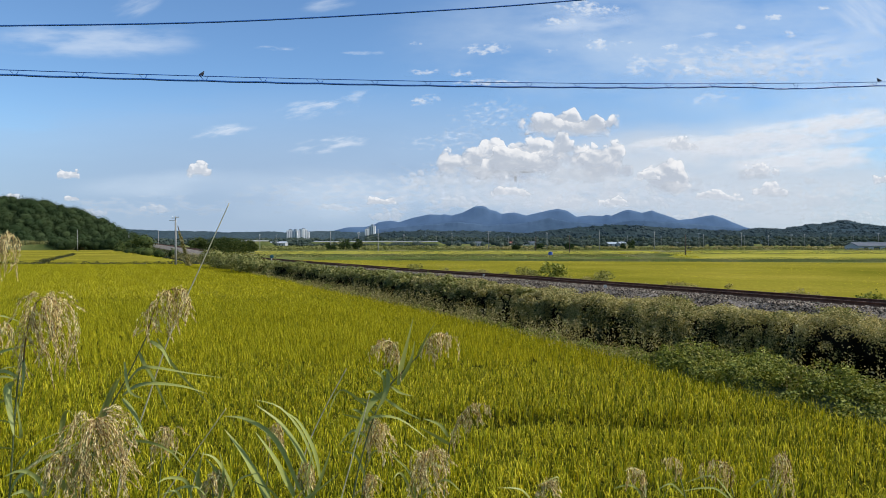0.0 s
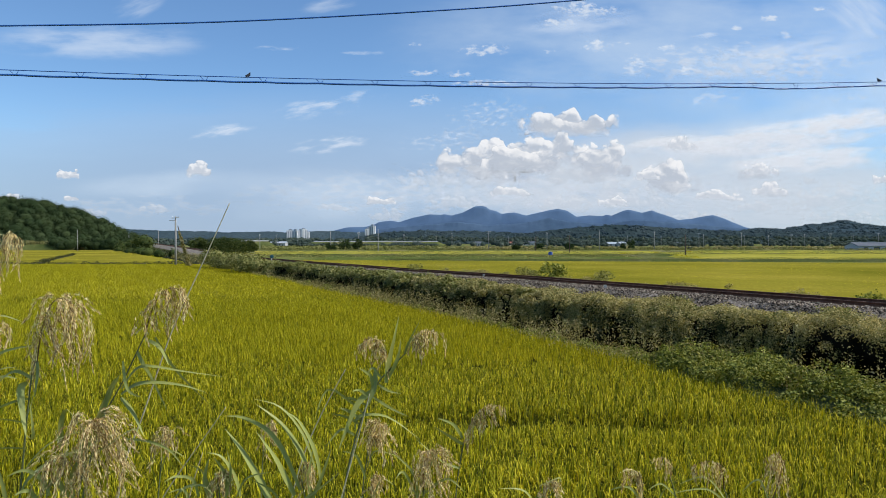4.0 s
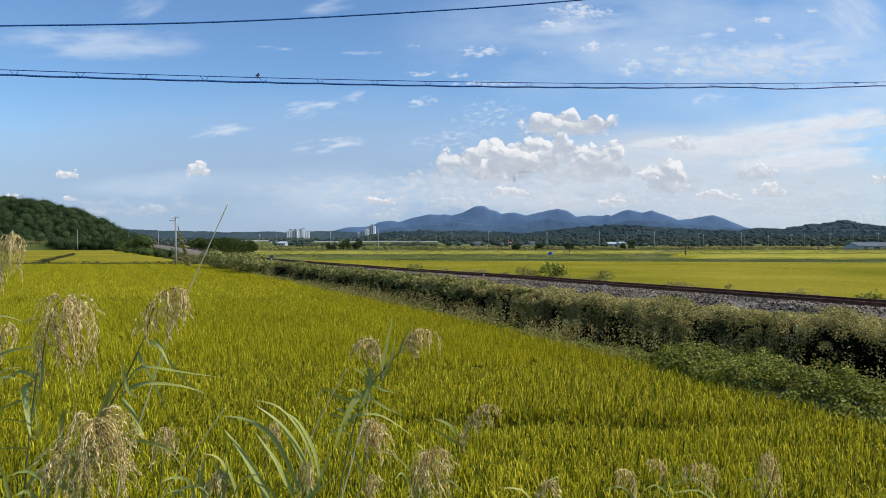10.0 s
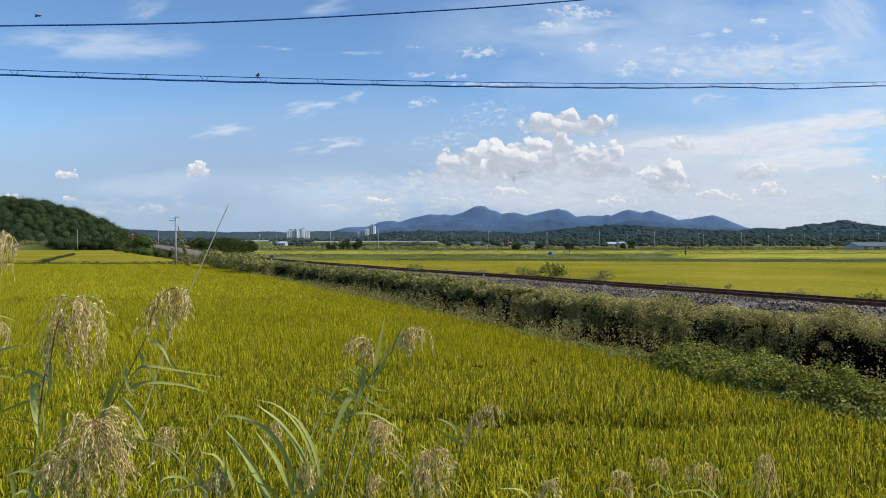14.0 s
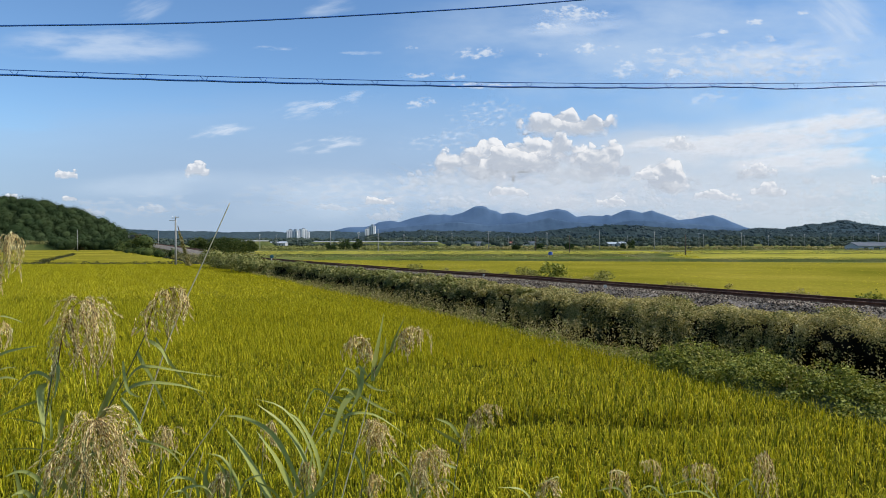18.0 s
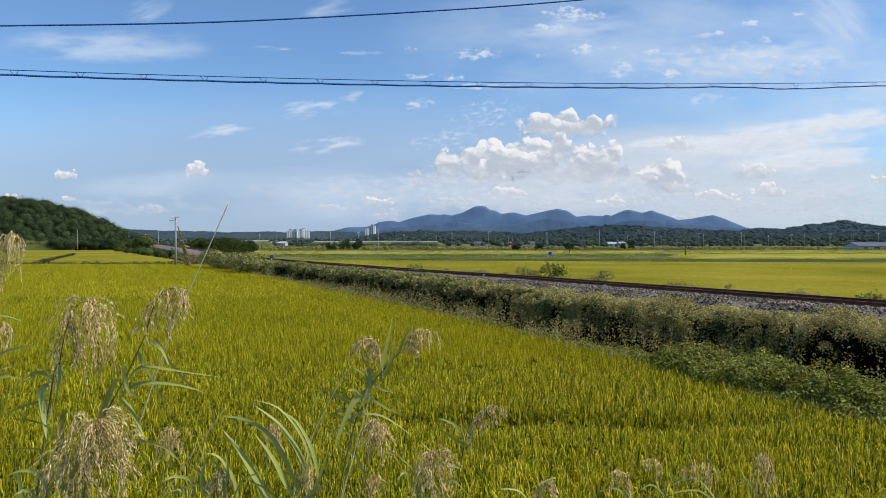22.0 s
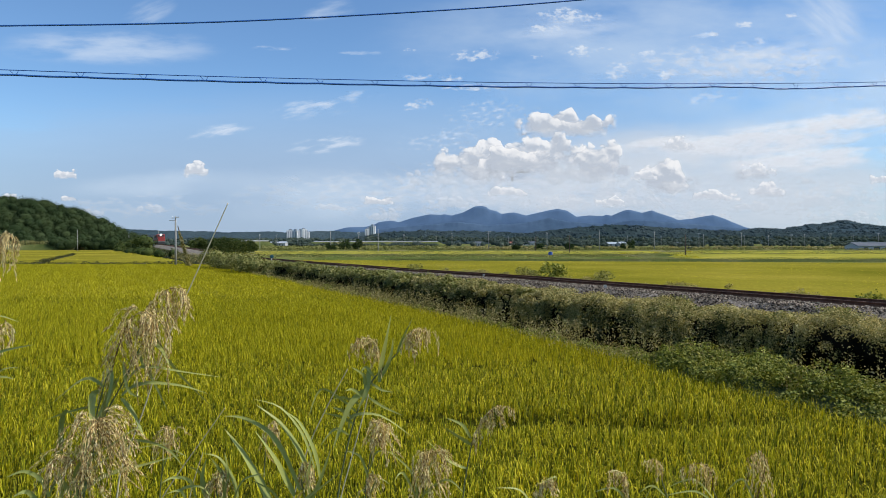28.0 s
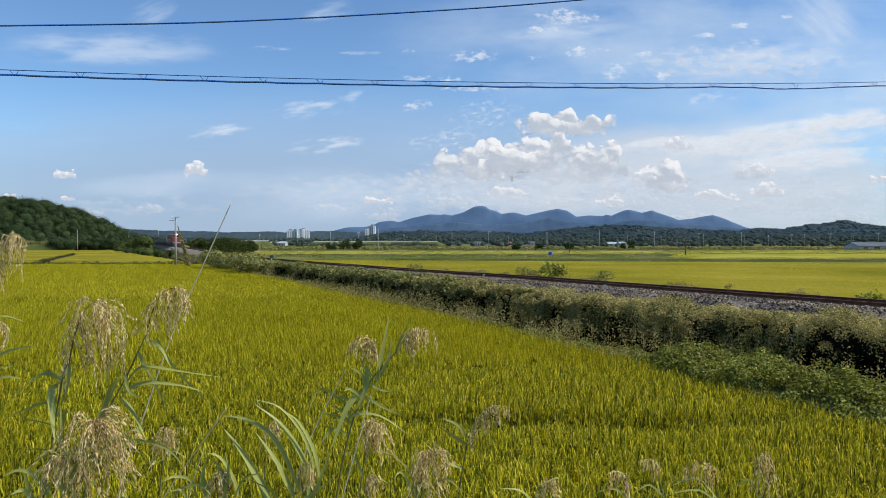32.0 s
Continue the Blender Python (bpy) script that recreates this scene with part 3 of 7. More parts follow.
def thicket(name, clumps, s0, s1, power, section, radius, per, leaf, material, label, lumpy=0.2, k=0.75, seed=0.0, swell=None, loose=0.6, slim=0.8, gap=-9.0):
    """Shrubs as leafy clumps over an outline across the bank, n and z, uneven along it, with dark gaps between."""
    sec = np.array(section)
    run = np.concatenate([[0], np.cumsum(np.linalg.norm(np.diff(sec, axis=0), axis=1))])
    u = RNG.random(clumps) * run[-1]
    s = s0 + (s1 - s0) * RNG.random(clumps) ** power
    n_, z_ = np.interp(u, run, sec[:, 0]), np.interp(u, run, sec[:, 1])
    lift = 1 + lumpy * wave(s, n_, k, seed) + lumpy * 0.6 * wave(s, n_, k * 3.3, seed + 1)
    if swell:
        lift = lift * np.interp(s, *swell)
    z_ = z_ * lift + RNG.normal(0, 0.05, clumps)
    n_ = n_ + 0.3 * lumpy * wave(s, z_ * 2, k * 2, seed + 2) + (edge_n(s) - 16.9) * np.clip((21.5 - n_) / 5.0, 0, 1)
    keep = wave(s, n_, 1.3, seed + 5) > gap
    c = np.column_stack([on_line(s, n_), z_ - 0.25 * radius])[keep]
    m = len(c)
    far = np.clip(np.linalg.norm(c[:, :2], axis=1) / 26.0, 0.85, 2.0)
    r = radius * RNG.uniform(0.55, 1.35, m)
    j = np.repeat(np.arange(m), per)
    d = RNG.normal(size=(m * per, 3))
    d[:, 2] += 0.35
    d /= np.linalg.norm(d, axis=1)[:, None]
    p = c[j] + d * (r[j] * RNG.uniform(0.35, 1.12, m * per) ** 0.7)[:, None] * np.array([1.0, 1.0, slim])
    keep = p[:, 2] > 0.08
    v, q = shell_quads(p[keep], (d * np.array([0.7, 0.7, 1.0]) + np.array([0, 0, 0.35]))[keep], (RNG.uniform(0.55, 1.35, m * per) * leaf * far[j])[keep], loose)
    return tagged(raw(name, v, [q], material), label, "shrubs", kind="stuff")


TOP = [(20.75, 1.68), (20.75, 1.9), (21.0, 2.06), (21.6, 2.14), (22.4, 2.14), (23.2, 2.05), (23.8, 1.9), (24.1, 1.72)]
RISE = ([0, 14, 19, 30, 130], [1.12, 1.10, 1.0, 1.0, 0.97])
hedge = thicket("hedge", 1150, 2, 46, 1.2, TOP, 0.34, 205, 0.056, HEDGE_LEAF, "dense tangled hedge with brown-green tops beside the railway", 0.14, 0.75, 0.3, RISE)
thicket("hedge", 230, 4, 60, 1.2, TOP[1:6], 0.30, 120, 0.08, HEDGE_GREEN, "green vine leaves growing over the hedge", 0.16, 0.75, 0.9, RISE, gap=0.1)
# twig core inside the hedge, solid to block sun, painted near-black as shade
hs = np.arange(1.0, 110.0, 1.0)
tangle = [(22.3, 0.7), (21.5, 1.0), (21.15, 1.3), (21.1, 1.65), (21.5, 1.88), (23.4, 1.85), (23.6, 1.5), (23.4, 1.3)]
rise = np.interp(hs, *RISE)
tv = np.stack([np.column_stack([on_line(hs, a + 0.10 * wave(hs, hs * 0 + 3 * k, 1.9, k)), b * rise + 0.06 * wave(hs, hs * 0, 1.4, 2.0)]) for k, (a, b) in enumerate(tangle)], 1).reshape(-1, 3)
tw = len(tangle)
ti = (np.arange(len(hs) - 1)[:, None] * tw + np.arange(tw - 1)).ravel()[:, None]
raw("twigs", tv, [ti + [0, 1, tw + 1, tw]], HOLLOW_SHADE, hedge, "tangle of old twigs, painted near-black for the hedge's inner shade")
thicket("hedge", 1000, 40, 130, 1.3, TOP, 0.42, 75, 0.10, HEDGE_GREEN, "dense grey-green hedge beside the railway", 0.14, 0.75, 0.3, RISE)
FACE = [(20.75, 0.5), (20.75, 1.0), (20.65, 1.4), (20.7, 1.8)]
# the hedge's own flank, its shade put into the leaf colour
thicket("creeper", 340, 15, 50, 1.2, FACE, 0.24, 70, 0.072, FLANK_SHADE_LEAF, "leaves on the hedge's flank, painted dark for its shade", 0.12, 0.75, 0.3, None, 0.8, 1.5, -0.1)
thicket("creeper", 14, 9, 15, 1.0, [(20.9, 1.3), (20.75, 1.8)], 0.24, 60, 0.06, FLANK_SHADE_LEAF, "leaves on the hedge's flank, painted dark for its shade", 0.12, 0.75, 0.3, None, 0.8, 1.5, -0.1)
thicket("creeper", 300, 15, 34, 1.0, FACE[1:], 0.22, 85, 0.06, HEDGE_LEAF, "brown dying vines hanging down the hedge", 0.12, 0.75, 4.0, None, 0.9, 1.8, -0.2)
thicket("creeper", 260, 44, 130, 1.4, FACE, 0.30, 36, 0.11, FLANK_SHADE_LEAF, "leaves on the hedge's flank, painted dark for its shade", 0.12, 0.75, 0.3, None, 0.8, 1.5, -0.3)
LOW = ([0, 8, 11, 13, 16.5, 19.0, 23], [0.38, 0.45, 0.82, 1.15, 1.05, 0.5, 0.3])
MOUND = [(16.2, 0.15), (16.5, 0.50), (16.8, 0.90), (17.4, 1.12), (18.3, 1.24), (19.0, 1.1), (19.5, 0.5)]
thicket("shrubs", 820, 0, 23, 1.0, MOUND, 0.33, 125, 0.085, SHRUB_LEAF, "low broad-leaved green shrubs along the paddy's edge", 0.3, 0.9, 1.2, LOW, 0.55)
thicket("shrubs", 330, 20, 125, 1.5, [(16.3, 0.5), (17.0, 0.72), (18.2, 0.6), (19.4, 0.4)], 0.30, 70, 0.085, SHRUB_LEAF, "low green weeds between paddy and hedge", 0.4, 0.9, 5.2, None, 0.7)
bank_growth("weeds", 16000, 19, 125, 1.4, [(16.2, 0.75), (16.9, 0.85), (18.0, 0.65), (19.4, 0.4)], 0.06, WEED_LEAF, "pale dry grass and weeds along the paddy's edge", 0.18, 0.0, 0.4, 0.9, 7.7, -0.3)
bank_growth("weeds", 6000, 10, 120, 1.2, [(18.6, 0.9), (19.6, 1.2), (20.2, 1.5)], 0.07, WEED_LEAF, "pale dry weeds among the shrubs", 0.25, 0.0, 0.3, 0.7, 2.2, 0.1)
bank_growth("weeds", 42000, 6, 60, 1.1, [(29.8, 2.05), (30.4, 2.22), (31.0, 2.05), (32.2, 1.4)], 0.045, WEED_LEAF, "rough weeds beyond the track", 0.07, 0.0, 0.15, 0.8, 3.1, -0.25)
bank_growth("weeds", 9000, 55, 150, 1.1, [(29.9, 1.5), (30.6, 1.45), (31.4, 1.2), (32.6, 0.8)], 0.05, HEDGE_GREEN, "low green weeds beyond the track", 0.14, 0.0, 0.2, 0.8, 3.1, -0.2)

bank_growth("weeds", 22000, 104, 235, 1.2, [(20.6, 0.5), (21.6, 1.0), (23.2, 1.65), (24.2, 1.8)], 0.07, WEED_LEAF, "sparse dry weeds on the gravel slope", 0.15, 0.0, 0.2, 0.5, 6.1, -0.15)


def weed_stalks(name, count, s0, s1, n0, n1, z0, height, material, label):
    """Thin upright stalks with small leaves."""
    s, n_ = RNG.uniform(s0, s1, count), RNG.uniform(n0, n1, count)
    p = on_line(s, n_)
    hh = height * RNG.uniform(0.6, 1.2, count)
    v, t = spikes(np.column_stack([p, np.full(count, z0)]), hh, RNG.uniform(0, 0.25, count), RNG.uniform(0, 6.28, count), np.full(count, 0.011))
    per = 16
    c = np.repeat(np.column_stack([p, np.full(count, z0)]), per, 0)
    up = np.repeat(hh, per) * RNG.uniform(0.3, 1.0, count * per)
    c[:, 2] += up
    c[:, :2] += RNG.normal(0, 0.07, (count * per, 2))
    v2, q2 = leaf_quads(c, RNG.uniform(0.05, 0.10, len(c)))
    ob = raw(name, np.concatenate([v, v2]), [t, q2 + len(v)], material)
    return tagged(ob, label, "weeds", kind="stuff")


weed_stalks("weed_stalks", 170, 18, 60, 18.6, 20.2, 0.5, 1.15, WEED_LEAF, "tall dry weed stalks in front of the hedge")
weed_stalks("weed_stalks", 420, 24, 64, 17.6, 19.6, 0.5, 0.9, WEED_LEAF, "pale seeding weeds along the paddy's edge")
weed_stalks("weed_stalks", 110, 8, 20, 17.0, 19.8, 0.5, 1.3, WEED_LEAF, "tall seeding weed stalks among the shrubs")
weed_stalks("weed_stalks", 60, 4, 50, 29.8, 31.0, 1.6, 0.8, WEED_LEAF, "weed stalks on the far ballast edge")


# ---- trees and bushes ----
def tree(name, at, height, spread_r, material, leaves, leaf, label, category="tree", trunk=0.35, group="", squash=0.75):
    """A tapered trunk with limbs, and a crown of leaf clumps."""
    ob = thing(name, at, label, category, group)
    top = height * trunk
    tube("trunk", [(0, 0, 0), (0.06 * height * 0.2, 0, top * 0.6), (0.0, 0.02 * height, top * 1.2)], [height * 0.035, height * 0.028, height * 0.016], BARK, ob)
    lumps = []
    for k in range(14):
        w = k * 2.4 + RNG.uniform(0, 0.6)
        rr = spread_r * math.sqrt(RNG.uniform(0.02, 1.0)) * 0.75
        zz = top + (height - top) * RNG.uniform(0.1, 0.82) * (1 - 0.35 * (rr / spread_r) ** 2)
        lumps.append((rr * math.cos(w), rr * math.sin(w), zz))
    for k in range(5):
        tube("limb", bezier((0, 0, top * (0.6 + 0.1 * k)), (lumps[k][0] * 0.4, lumps[k][1] * 0.4, lumps[k][2] * 0.8), lumps[k], 3), [height * 0.014, height * 0.011, height * 0.008, height * 0.004], BARK, ob, sides=5)
    L = np.array(lumps)
    j = RNG.integers(0, len(L), leaves)
    d = RNG.normal(size=(leaves, 3))
    d /= np.linalg.norm(d, axis=1)[:, None]
    rad = spread_r * 0.42 * RNG.uniform(0.55, 1.05, leaves) * RNG.uniform(0.8, 1.15, len(L))[j]
    c = L[j] + d * rad[:, None] * np.array([1, 1, squash])
    c[:, 2] = np.maximum(c[:, 2], 0.1)
    v, q = leaf_quads(c, RNG.uniform(0.6, 1.3, leaves) * leaf, 0.3)
    raw("crown", v, [q], material, ob)
    return ob


def woods(name, centers, radius, per, leaf, material, label, category="woods", squash=0.8, loose=0.3):
    """Far woods: leaf clumps round the dense hearts of the crowns over the points given."""
    c = np.asarray(centers, dtype=float)
    n = len(c)
    r = radius * RNG.uniform(0.65, 1.3, n)
    j = np.repeat(np.arange(n), per)
    d = RNG.normal(size=(n * per, 3))
    d[:, 2] = np.abs(d[:, 2]) * 1.1 - 0.35
    d /= np.linalg.norm(d, axis=1)[:, None]
    p = c[j] + d * (r[j] * RNG.uniform(0.70, 1.12, n * per) * (1 + 0.18 * np.sin(d[:, 0] * 7 + j) * np.cos(d[:, 1] * 6 + j)))[:, None] * np.array([1, 1, squash])
    v, q = shell_quads(p, d, RNG.uniform(0.6, 1.3, len(p)) * leaf, loose)
    # dense heart of each crown
    lat, lon = np.meshgrid(np.linspace(-0.7, 1.45, 6), np.linspace(0, 2 * np.pi, 9)[:-1], indexing="ij")
    ball = np.stack([np.cos(lat) * np.cos(lon), np.cos(lat) * np.sin(lon), np.sin(lat)], -1).reshape(-1, 3)
    bump = 0.70 + RNG.uniform(-0.16, 0.12, (n, len(ball)))
    hv = (c[:, None] + ball[None] * (r[:, None] * bump)[..., None] * np.array([1, 1, squash])).reshape(-1, 3)
    hq = np.array([(a * 8 + b, a * 8 + (b + 1) % 8, a * 8 + 8 + (b + 1) % 8, a * 8 + 8 + b) for a in range(5) for b in range(8)])
    hq = ((np.arange(n) * len(ball))[:, None, None] + hq[None]).reshape(-1, 4)
    ob = raw(name, np.concatenate([v, hv]), [q, hq + len(v)], material)
    return tagged(ob, label, category, kind="stuff")


# wooded hill
def hill_z(X, Y):
    """The long hill beyond the paddies on the side away from the track."""
    dx = (X + 270) / np.where(X > -270, 74.0, 240.0)
    dy = (Y - 440) / 95.0
    return 26.0 * np.cos(np.pi / 2 * np.clip(dx, -1, 1)) * np.maximum(0, 1 - np.clip(dy, -1, 1) ** 2)


hx = np.linspace(-510, -168, 60)
hy = np.linspace(345, 540, 30)
hill = grid_sheet("wooded_hill", hx, hy, lambda X, Y: hill_z(X, Y) + 0.3, HILL_FLOOR)
tagged(hill, "low hill covered with dark green wood", "hill", kind="structure")
X, Y = np.meshgrid(np.arange(-440, -172, 5.4), np.arange(350, 466, 6.0))
X = X.ravel() + RNG.uniform(-2.4, 2.4, X.size)
Y = Y.ravel() + RNG.uniform(-2.4, 2.4, Y.size)
Z = hill_z(X, Y)
keep = ((Z > 0.8) | (Y < 362)) & (X < -0.37 * Y)
pts = np.column_stack([X, Y, Z + 2.6 + RNG.normal(0, 0.8, len(X))])[keep]
woods("hill_woods", pts, 3.9, 330, 0.50, HILL_LEAF, "dense mixed wood on the hillside", squash=0.9, loose=0.55)

# clump where the track leaves the hill
places = [(-112 - 9 * k + RNG.uniform(-2, 2), 262 + 15 * k + RNG.uniform(-4, 4), RNG.uniform(2.2, 3.4)) for k in range(7) for _ in range(3)]
places += [(-110.5 - 7 * k + RNG.uniform(-1.5, 1.5), 256 + 15 * k + RNG.uniform(-3, 3), RNG.uniform(4.3, 5.6)) for k in range(4) for _ in range(4)]
woods("track_bushes", places, 2.7, 200, 0.5, MID_TREE_LEAF, "green bushes beside the railway", "bushes")
places = [(-78 - 9 * k + RNG.uniform(-2, 2), 196 + 15 * k + RNG.uniform(-3, 3), RNG.uniform(0.6, 1.6)) for k in range(7) for _ in range(3)]
woods("track_bushes", places, 2.1, 150, 0.42, MID_TREE_LEAF, "low green bushes beside the railway", "bushes")

places = [(-152 - 4.5 * k + RNG.uniform(-2, 2), 334 + RNG.uniform(-3, 6), RNG.uniform(2.0, 4.5)) for k in range(9) for _ in range(3)]
woods("hill_foot_trees", places, 3.6, 260, 0.55, HILL_LEAF, "dark broadleaf trees at the hill's foot", "trees")
# round trees beyond the track
for x, y, hh, r in ((-83.55, 238, 6.4, 3.4), (-80.24, 242, 5.6, 3.0), (-76.4, 238, 6.6, 3.6), (-72.78, 232, 7.2, 4.0), (-69.04, 236, 6.8, 4.2), (-66.2, 239, 5.4, 3.0)):
    tree("broadleaf_tree", (x, y, 0.0), hh, r, MID_TREE_LEAF, 3000, 0.5, "round dark-green broadleaf tree beyond the railway", trunk=0.16, group="trees beyond the railway", squash=0.95)
places = [(-26.74, 100, 2.14), (-28.4, 96, 1.78), (-32.88, 104, 1.69), (-36.57, 110, 1.5), (-25.72, 92, 2.06), (-34.5, 112, 1.99), (-21.75, 88, 2.04)]
woods("bank_bushes", [(x, y, (1.9 if x < -0.27 * y else 0.75) + 0.3 * math.sin(x)) for x, y, _ in places], 1.75, 1400, 0.26, HEDGE_GREEN, "pale green bushes on the railway bank", "bushes")

# bushes on the far shoulder of the track
for x, y, hh, r, leaf, material, tone in ((6.172, 52, 1.1, 0.95, 0.13, HEDGE_GREEN, "olive-brown"), (8.044, 51, 1.4, 1.15, 0.22, SHRUB_LEAF, "dark broad-leaved"), (10.509, 46, 0.95, 0.85, 0.12, HEDGE_GREEN, "olive-brown"), (-2.63, 66, 0.8, 0.9, 0.15, HEDGE_GREEN, "grey-green"), (15.224, 37, 0.75, 0.4, 0.09, WEED_LEAF, "dry straggly"), (18.753, 30.5, 0.8, 0.6, 0.11, SHRUB_LEAF, "green"), (20.6, 28.2, 0.7, 0.7, 0.10, HEDGE_GREEN, "olive-brown")):
    tree("bush", (x, y, 1.75), hh + 0.35, r, material, 700, leaf, tone + " bush on the ballast shoulder", "bush", 0.15, "bushes by the track")

# ---- distance ----
def ridge(name, x0, x1, y, peaks, depth, material, label, rough=6.0, base=0.0, seed=0.0, steps=900):
    """A range of hills: a long body whose crest passes over the peaks given, x and height."""
    xs = np.linspace(x0, x1, steps)
    px, pz = zip(*peaks)
    crest = np.interp(xs, px, pz)
    k = 1
    crest = np.convolve(np.pad(crest, k, mode="edge"), np.ones(2 * k + 1) / (2 * k + 1), "valid")
    crest = crest + rough * (wave(xs, xs * 0, 0.02, seed) * 0.5 + 0.35 * wave(xs, xs * 0, 0.09, seed + 2) + 0.06 * wave(xs, xs * 0, 0.21, seed))
    rows = np.linspace(0, 1, 27)
    X, T = np.meshgrid(xs, rows)
    U = X + 0.35 * depth * (T - 0.5) * np.sin(X * 0.0061 + seed)
    fold = 0.5 + 0.45 * np.sin(U * 0.021 + 2.2 * np.sin(U * 0.0047 + seed)) + 0.25 * wave(U, T * depth * 0.6, 0.013, seed + 3)
    prof = 1 - np.abs(2 * T - 1) ** 1.3
    broad = np.convolve(np.pad(crest, 60, mode="edge"), np.ones(121) / 121, "valid")
    crest = broad[None] + (crest - broad)[None] * prof ** 5
    Z = base + np.maximum(crest, 0) * prof * (1 - 0.16 * np.abs(2 * T - 1) ** 0.8 * np.clip(fold, 0, 1))
    Yg = y + (T - 0.5) * depth
    w = len(xs)
    i = (np.arange(26)[:, None] * w + np.arange(w - 1)).ravel()[:, None]
    ob = raw(name, np.stack([X, Yg, Z], -1).reshape(-1, 3), [i + [0, 1, w + 1, w]], material, smooth=True)
    return tagged(ob, label, "hills", kind="structure")


# Aerial haze is painted as blue into all four hill colours
MOUNTAIN = solid("haze_painted_mountain", [(0.072, 0.122, 0.210), (0.092, 0.150, 0.245)], 0.004, 1.0, fine=0.02, grain=0.08, spec=0.0)
FOOTHILL = solid("haze_painted_foothill", [(0.052, 0.090, 0.150), (0.072, 0.115, 0.180)], 0.005, 1.0, fine=0.02, grain=0.12, spec=0.0)
HILL_BLUE = solid("haze_painted_dark_hill", [(0.034, 0.056, 0.070), (0.052, 0.076, 0.088)], 0.006, 1.0, fine=0.08, grain=0.4, spec=0.0)
HILL_GREEN = solid("haze_tinted_slope", [(0.022, 0.038, 0.042), (0.038, 0.055, 0.058)], 0.01, 1.0, fine=0.12, grain=0.5, spec=0.0)


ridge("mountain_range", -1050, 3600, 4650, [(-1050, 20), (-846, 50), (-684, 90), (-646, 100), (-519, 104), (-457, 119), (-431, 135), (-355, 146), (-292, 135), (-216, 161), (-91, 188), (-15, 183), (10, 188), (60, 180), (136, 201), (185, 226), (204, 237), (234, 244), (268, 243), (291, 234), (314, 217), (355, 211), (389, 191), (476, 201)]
      + [(558, 180), (714, 216), (766, 224), (827, 214), (892, 171), (967, 180), (1068, 176), (1096, 186), (1125, 178), (1205, 211), (1243, 219), (1333, 197), (1394, 215), (1458, 191), (1508, 176), (1572, 150), (1662, 158), (1740, 174), (1806, 183), (1874, 162), (1942, 132), (2010, 106), (2077, 86), (2327, 62), (3461, 55)], 300, MOUNTAIN, "long mountain range with haze painted in as blue", 2.0, seed=1.0)
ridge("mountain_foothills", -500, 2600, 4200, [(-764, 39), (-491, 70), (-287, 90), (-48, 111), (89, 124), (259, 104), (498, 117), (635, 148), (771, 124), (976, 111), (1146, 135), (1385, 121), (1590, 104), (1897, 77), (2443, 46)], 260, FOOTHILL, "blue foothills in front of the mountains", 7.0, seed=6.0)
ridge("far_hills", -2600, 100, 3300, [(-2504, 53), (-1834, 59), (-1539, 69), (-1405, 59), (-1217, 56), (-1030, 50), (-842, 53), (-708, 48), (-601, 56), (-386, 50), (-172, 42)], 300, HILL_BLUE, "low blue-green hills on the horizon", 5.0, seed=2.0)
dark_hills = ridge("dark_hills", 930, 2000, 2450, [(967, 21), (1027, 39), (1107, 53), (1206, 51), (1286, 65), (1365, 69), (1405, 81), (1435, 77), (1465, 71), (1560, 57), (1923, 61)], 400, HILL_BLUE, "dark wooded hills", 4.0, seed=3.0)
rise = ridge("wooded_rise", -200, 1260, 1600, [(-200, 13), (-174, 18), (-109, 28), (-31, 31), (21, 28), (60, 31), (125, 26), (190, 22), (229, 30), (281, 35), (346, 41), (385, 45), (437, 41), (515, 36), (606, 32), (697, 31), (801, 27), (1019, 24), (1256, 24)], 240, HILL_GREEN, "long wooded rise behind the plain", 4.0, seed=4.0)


def wood_band(name, y0, y1, u0, u1, count, radius, per, leaf, label, gap=-2.0, lift=0.5, rise=0.0, seed=0.0):
    y = RNG.uniform(y0, y1, count)
    u = RNG.uniform(u0, u1, count)
    x = u * y
    keep = wave(x, y, 0.011, seed) > gap
    z = radius * lift + rise * (y - y0) / (y1 - y0) * (0.7 + 0.3 * wave(x, y * 0, 0.02, seed))
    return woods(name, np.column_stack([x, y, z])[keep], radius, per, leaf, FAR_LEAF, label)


def clothe(hill_ob, count, radius, per, leaf, label):
    """Tree crowns over the near side and crest of a hill."""
    co = np.zeros(len(hill_ob.data.vertices) * 3)
    hill_ob.data.vertices.foreach_get("co", co)
    co = co.reshape(-1, 3)
    mid = (co[:, 1].min() + co[:, 1].max()) / 2
    co = co[(co[:, 1] < mid + 8) & (np.abs(co[:, 0]) < 0.68 * co[:, 1])]
    p = co[RNG.integers(0, len(co), count)] + RNG.normal(0, 4, (count, 3)) * np.array([1, 1, 0.1])
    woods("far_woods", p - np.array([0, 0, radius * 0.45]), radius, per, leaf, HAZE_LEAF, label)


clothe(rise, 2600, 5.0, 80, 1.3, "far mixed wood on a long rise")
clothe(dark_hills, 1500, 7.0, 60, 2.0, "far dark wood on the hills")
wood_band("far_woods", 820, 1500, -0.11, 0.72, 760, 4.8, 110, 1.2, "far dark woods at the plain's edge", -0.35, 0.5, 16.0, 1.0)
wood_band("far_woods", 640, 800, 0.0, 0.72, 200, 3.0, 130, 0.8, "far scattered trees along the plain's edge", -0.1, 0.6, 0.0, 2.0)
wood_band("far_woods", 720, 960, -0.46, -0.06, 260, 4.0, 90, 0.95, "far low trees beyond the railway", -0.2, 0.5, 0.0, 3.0)
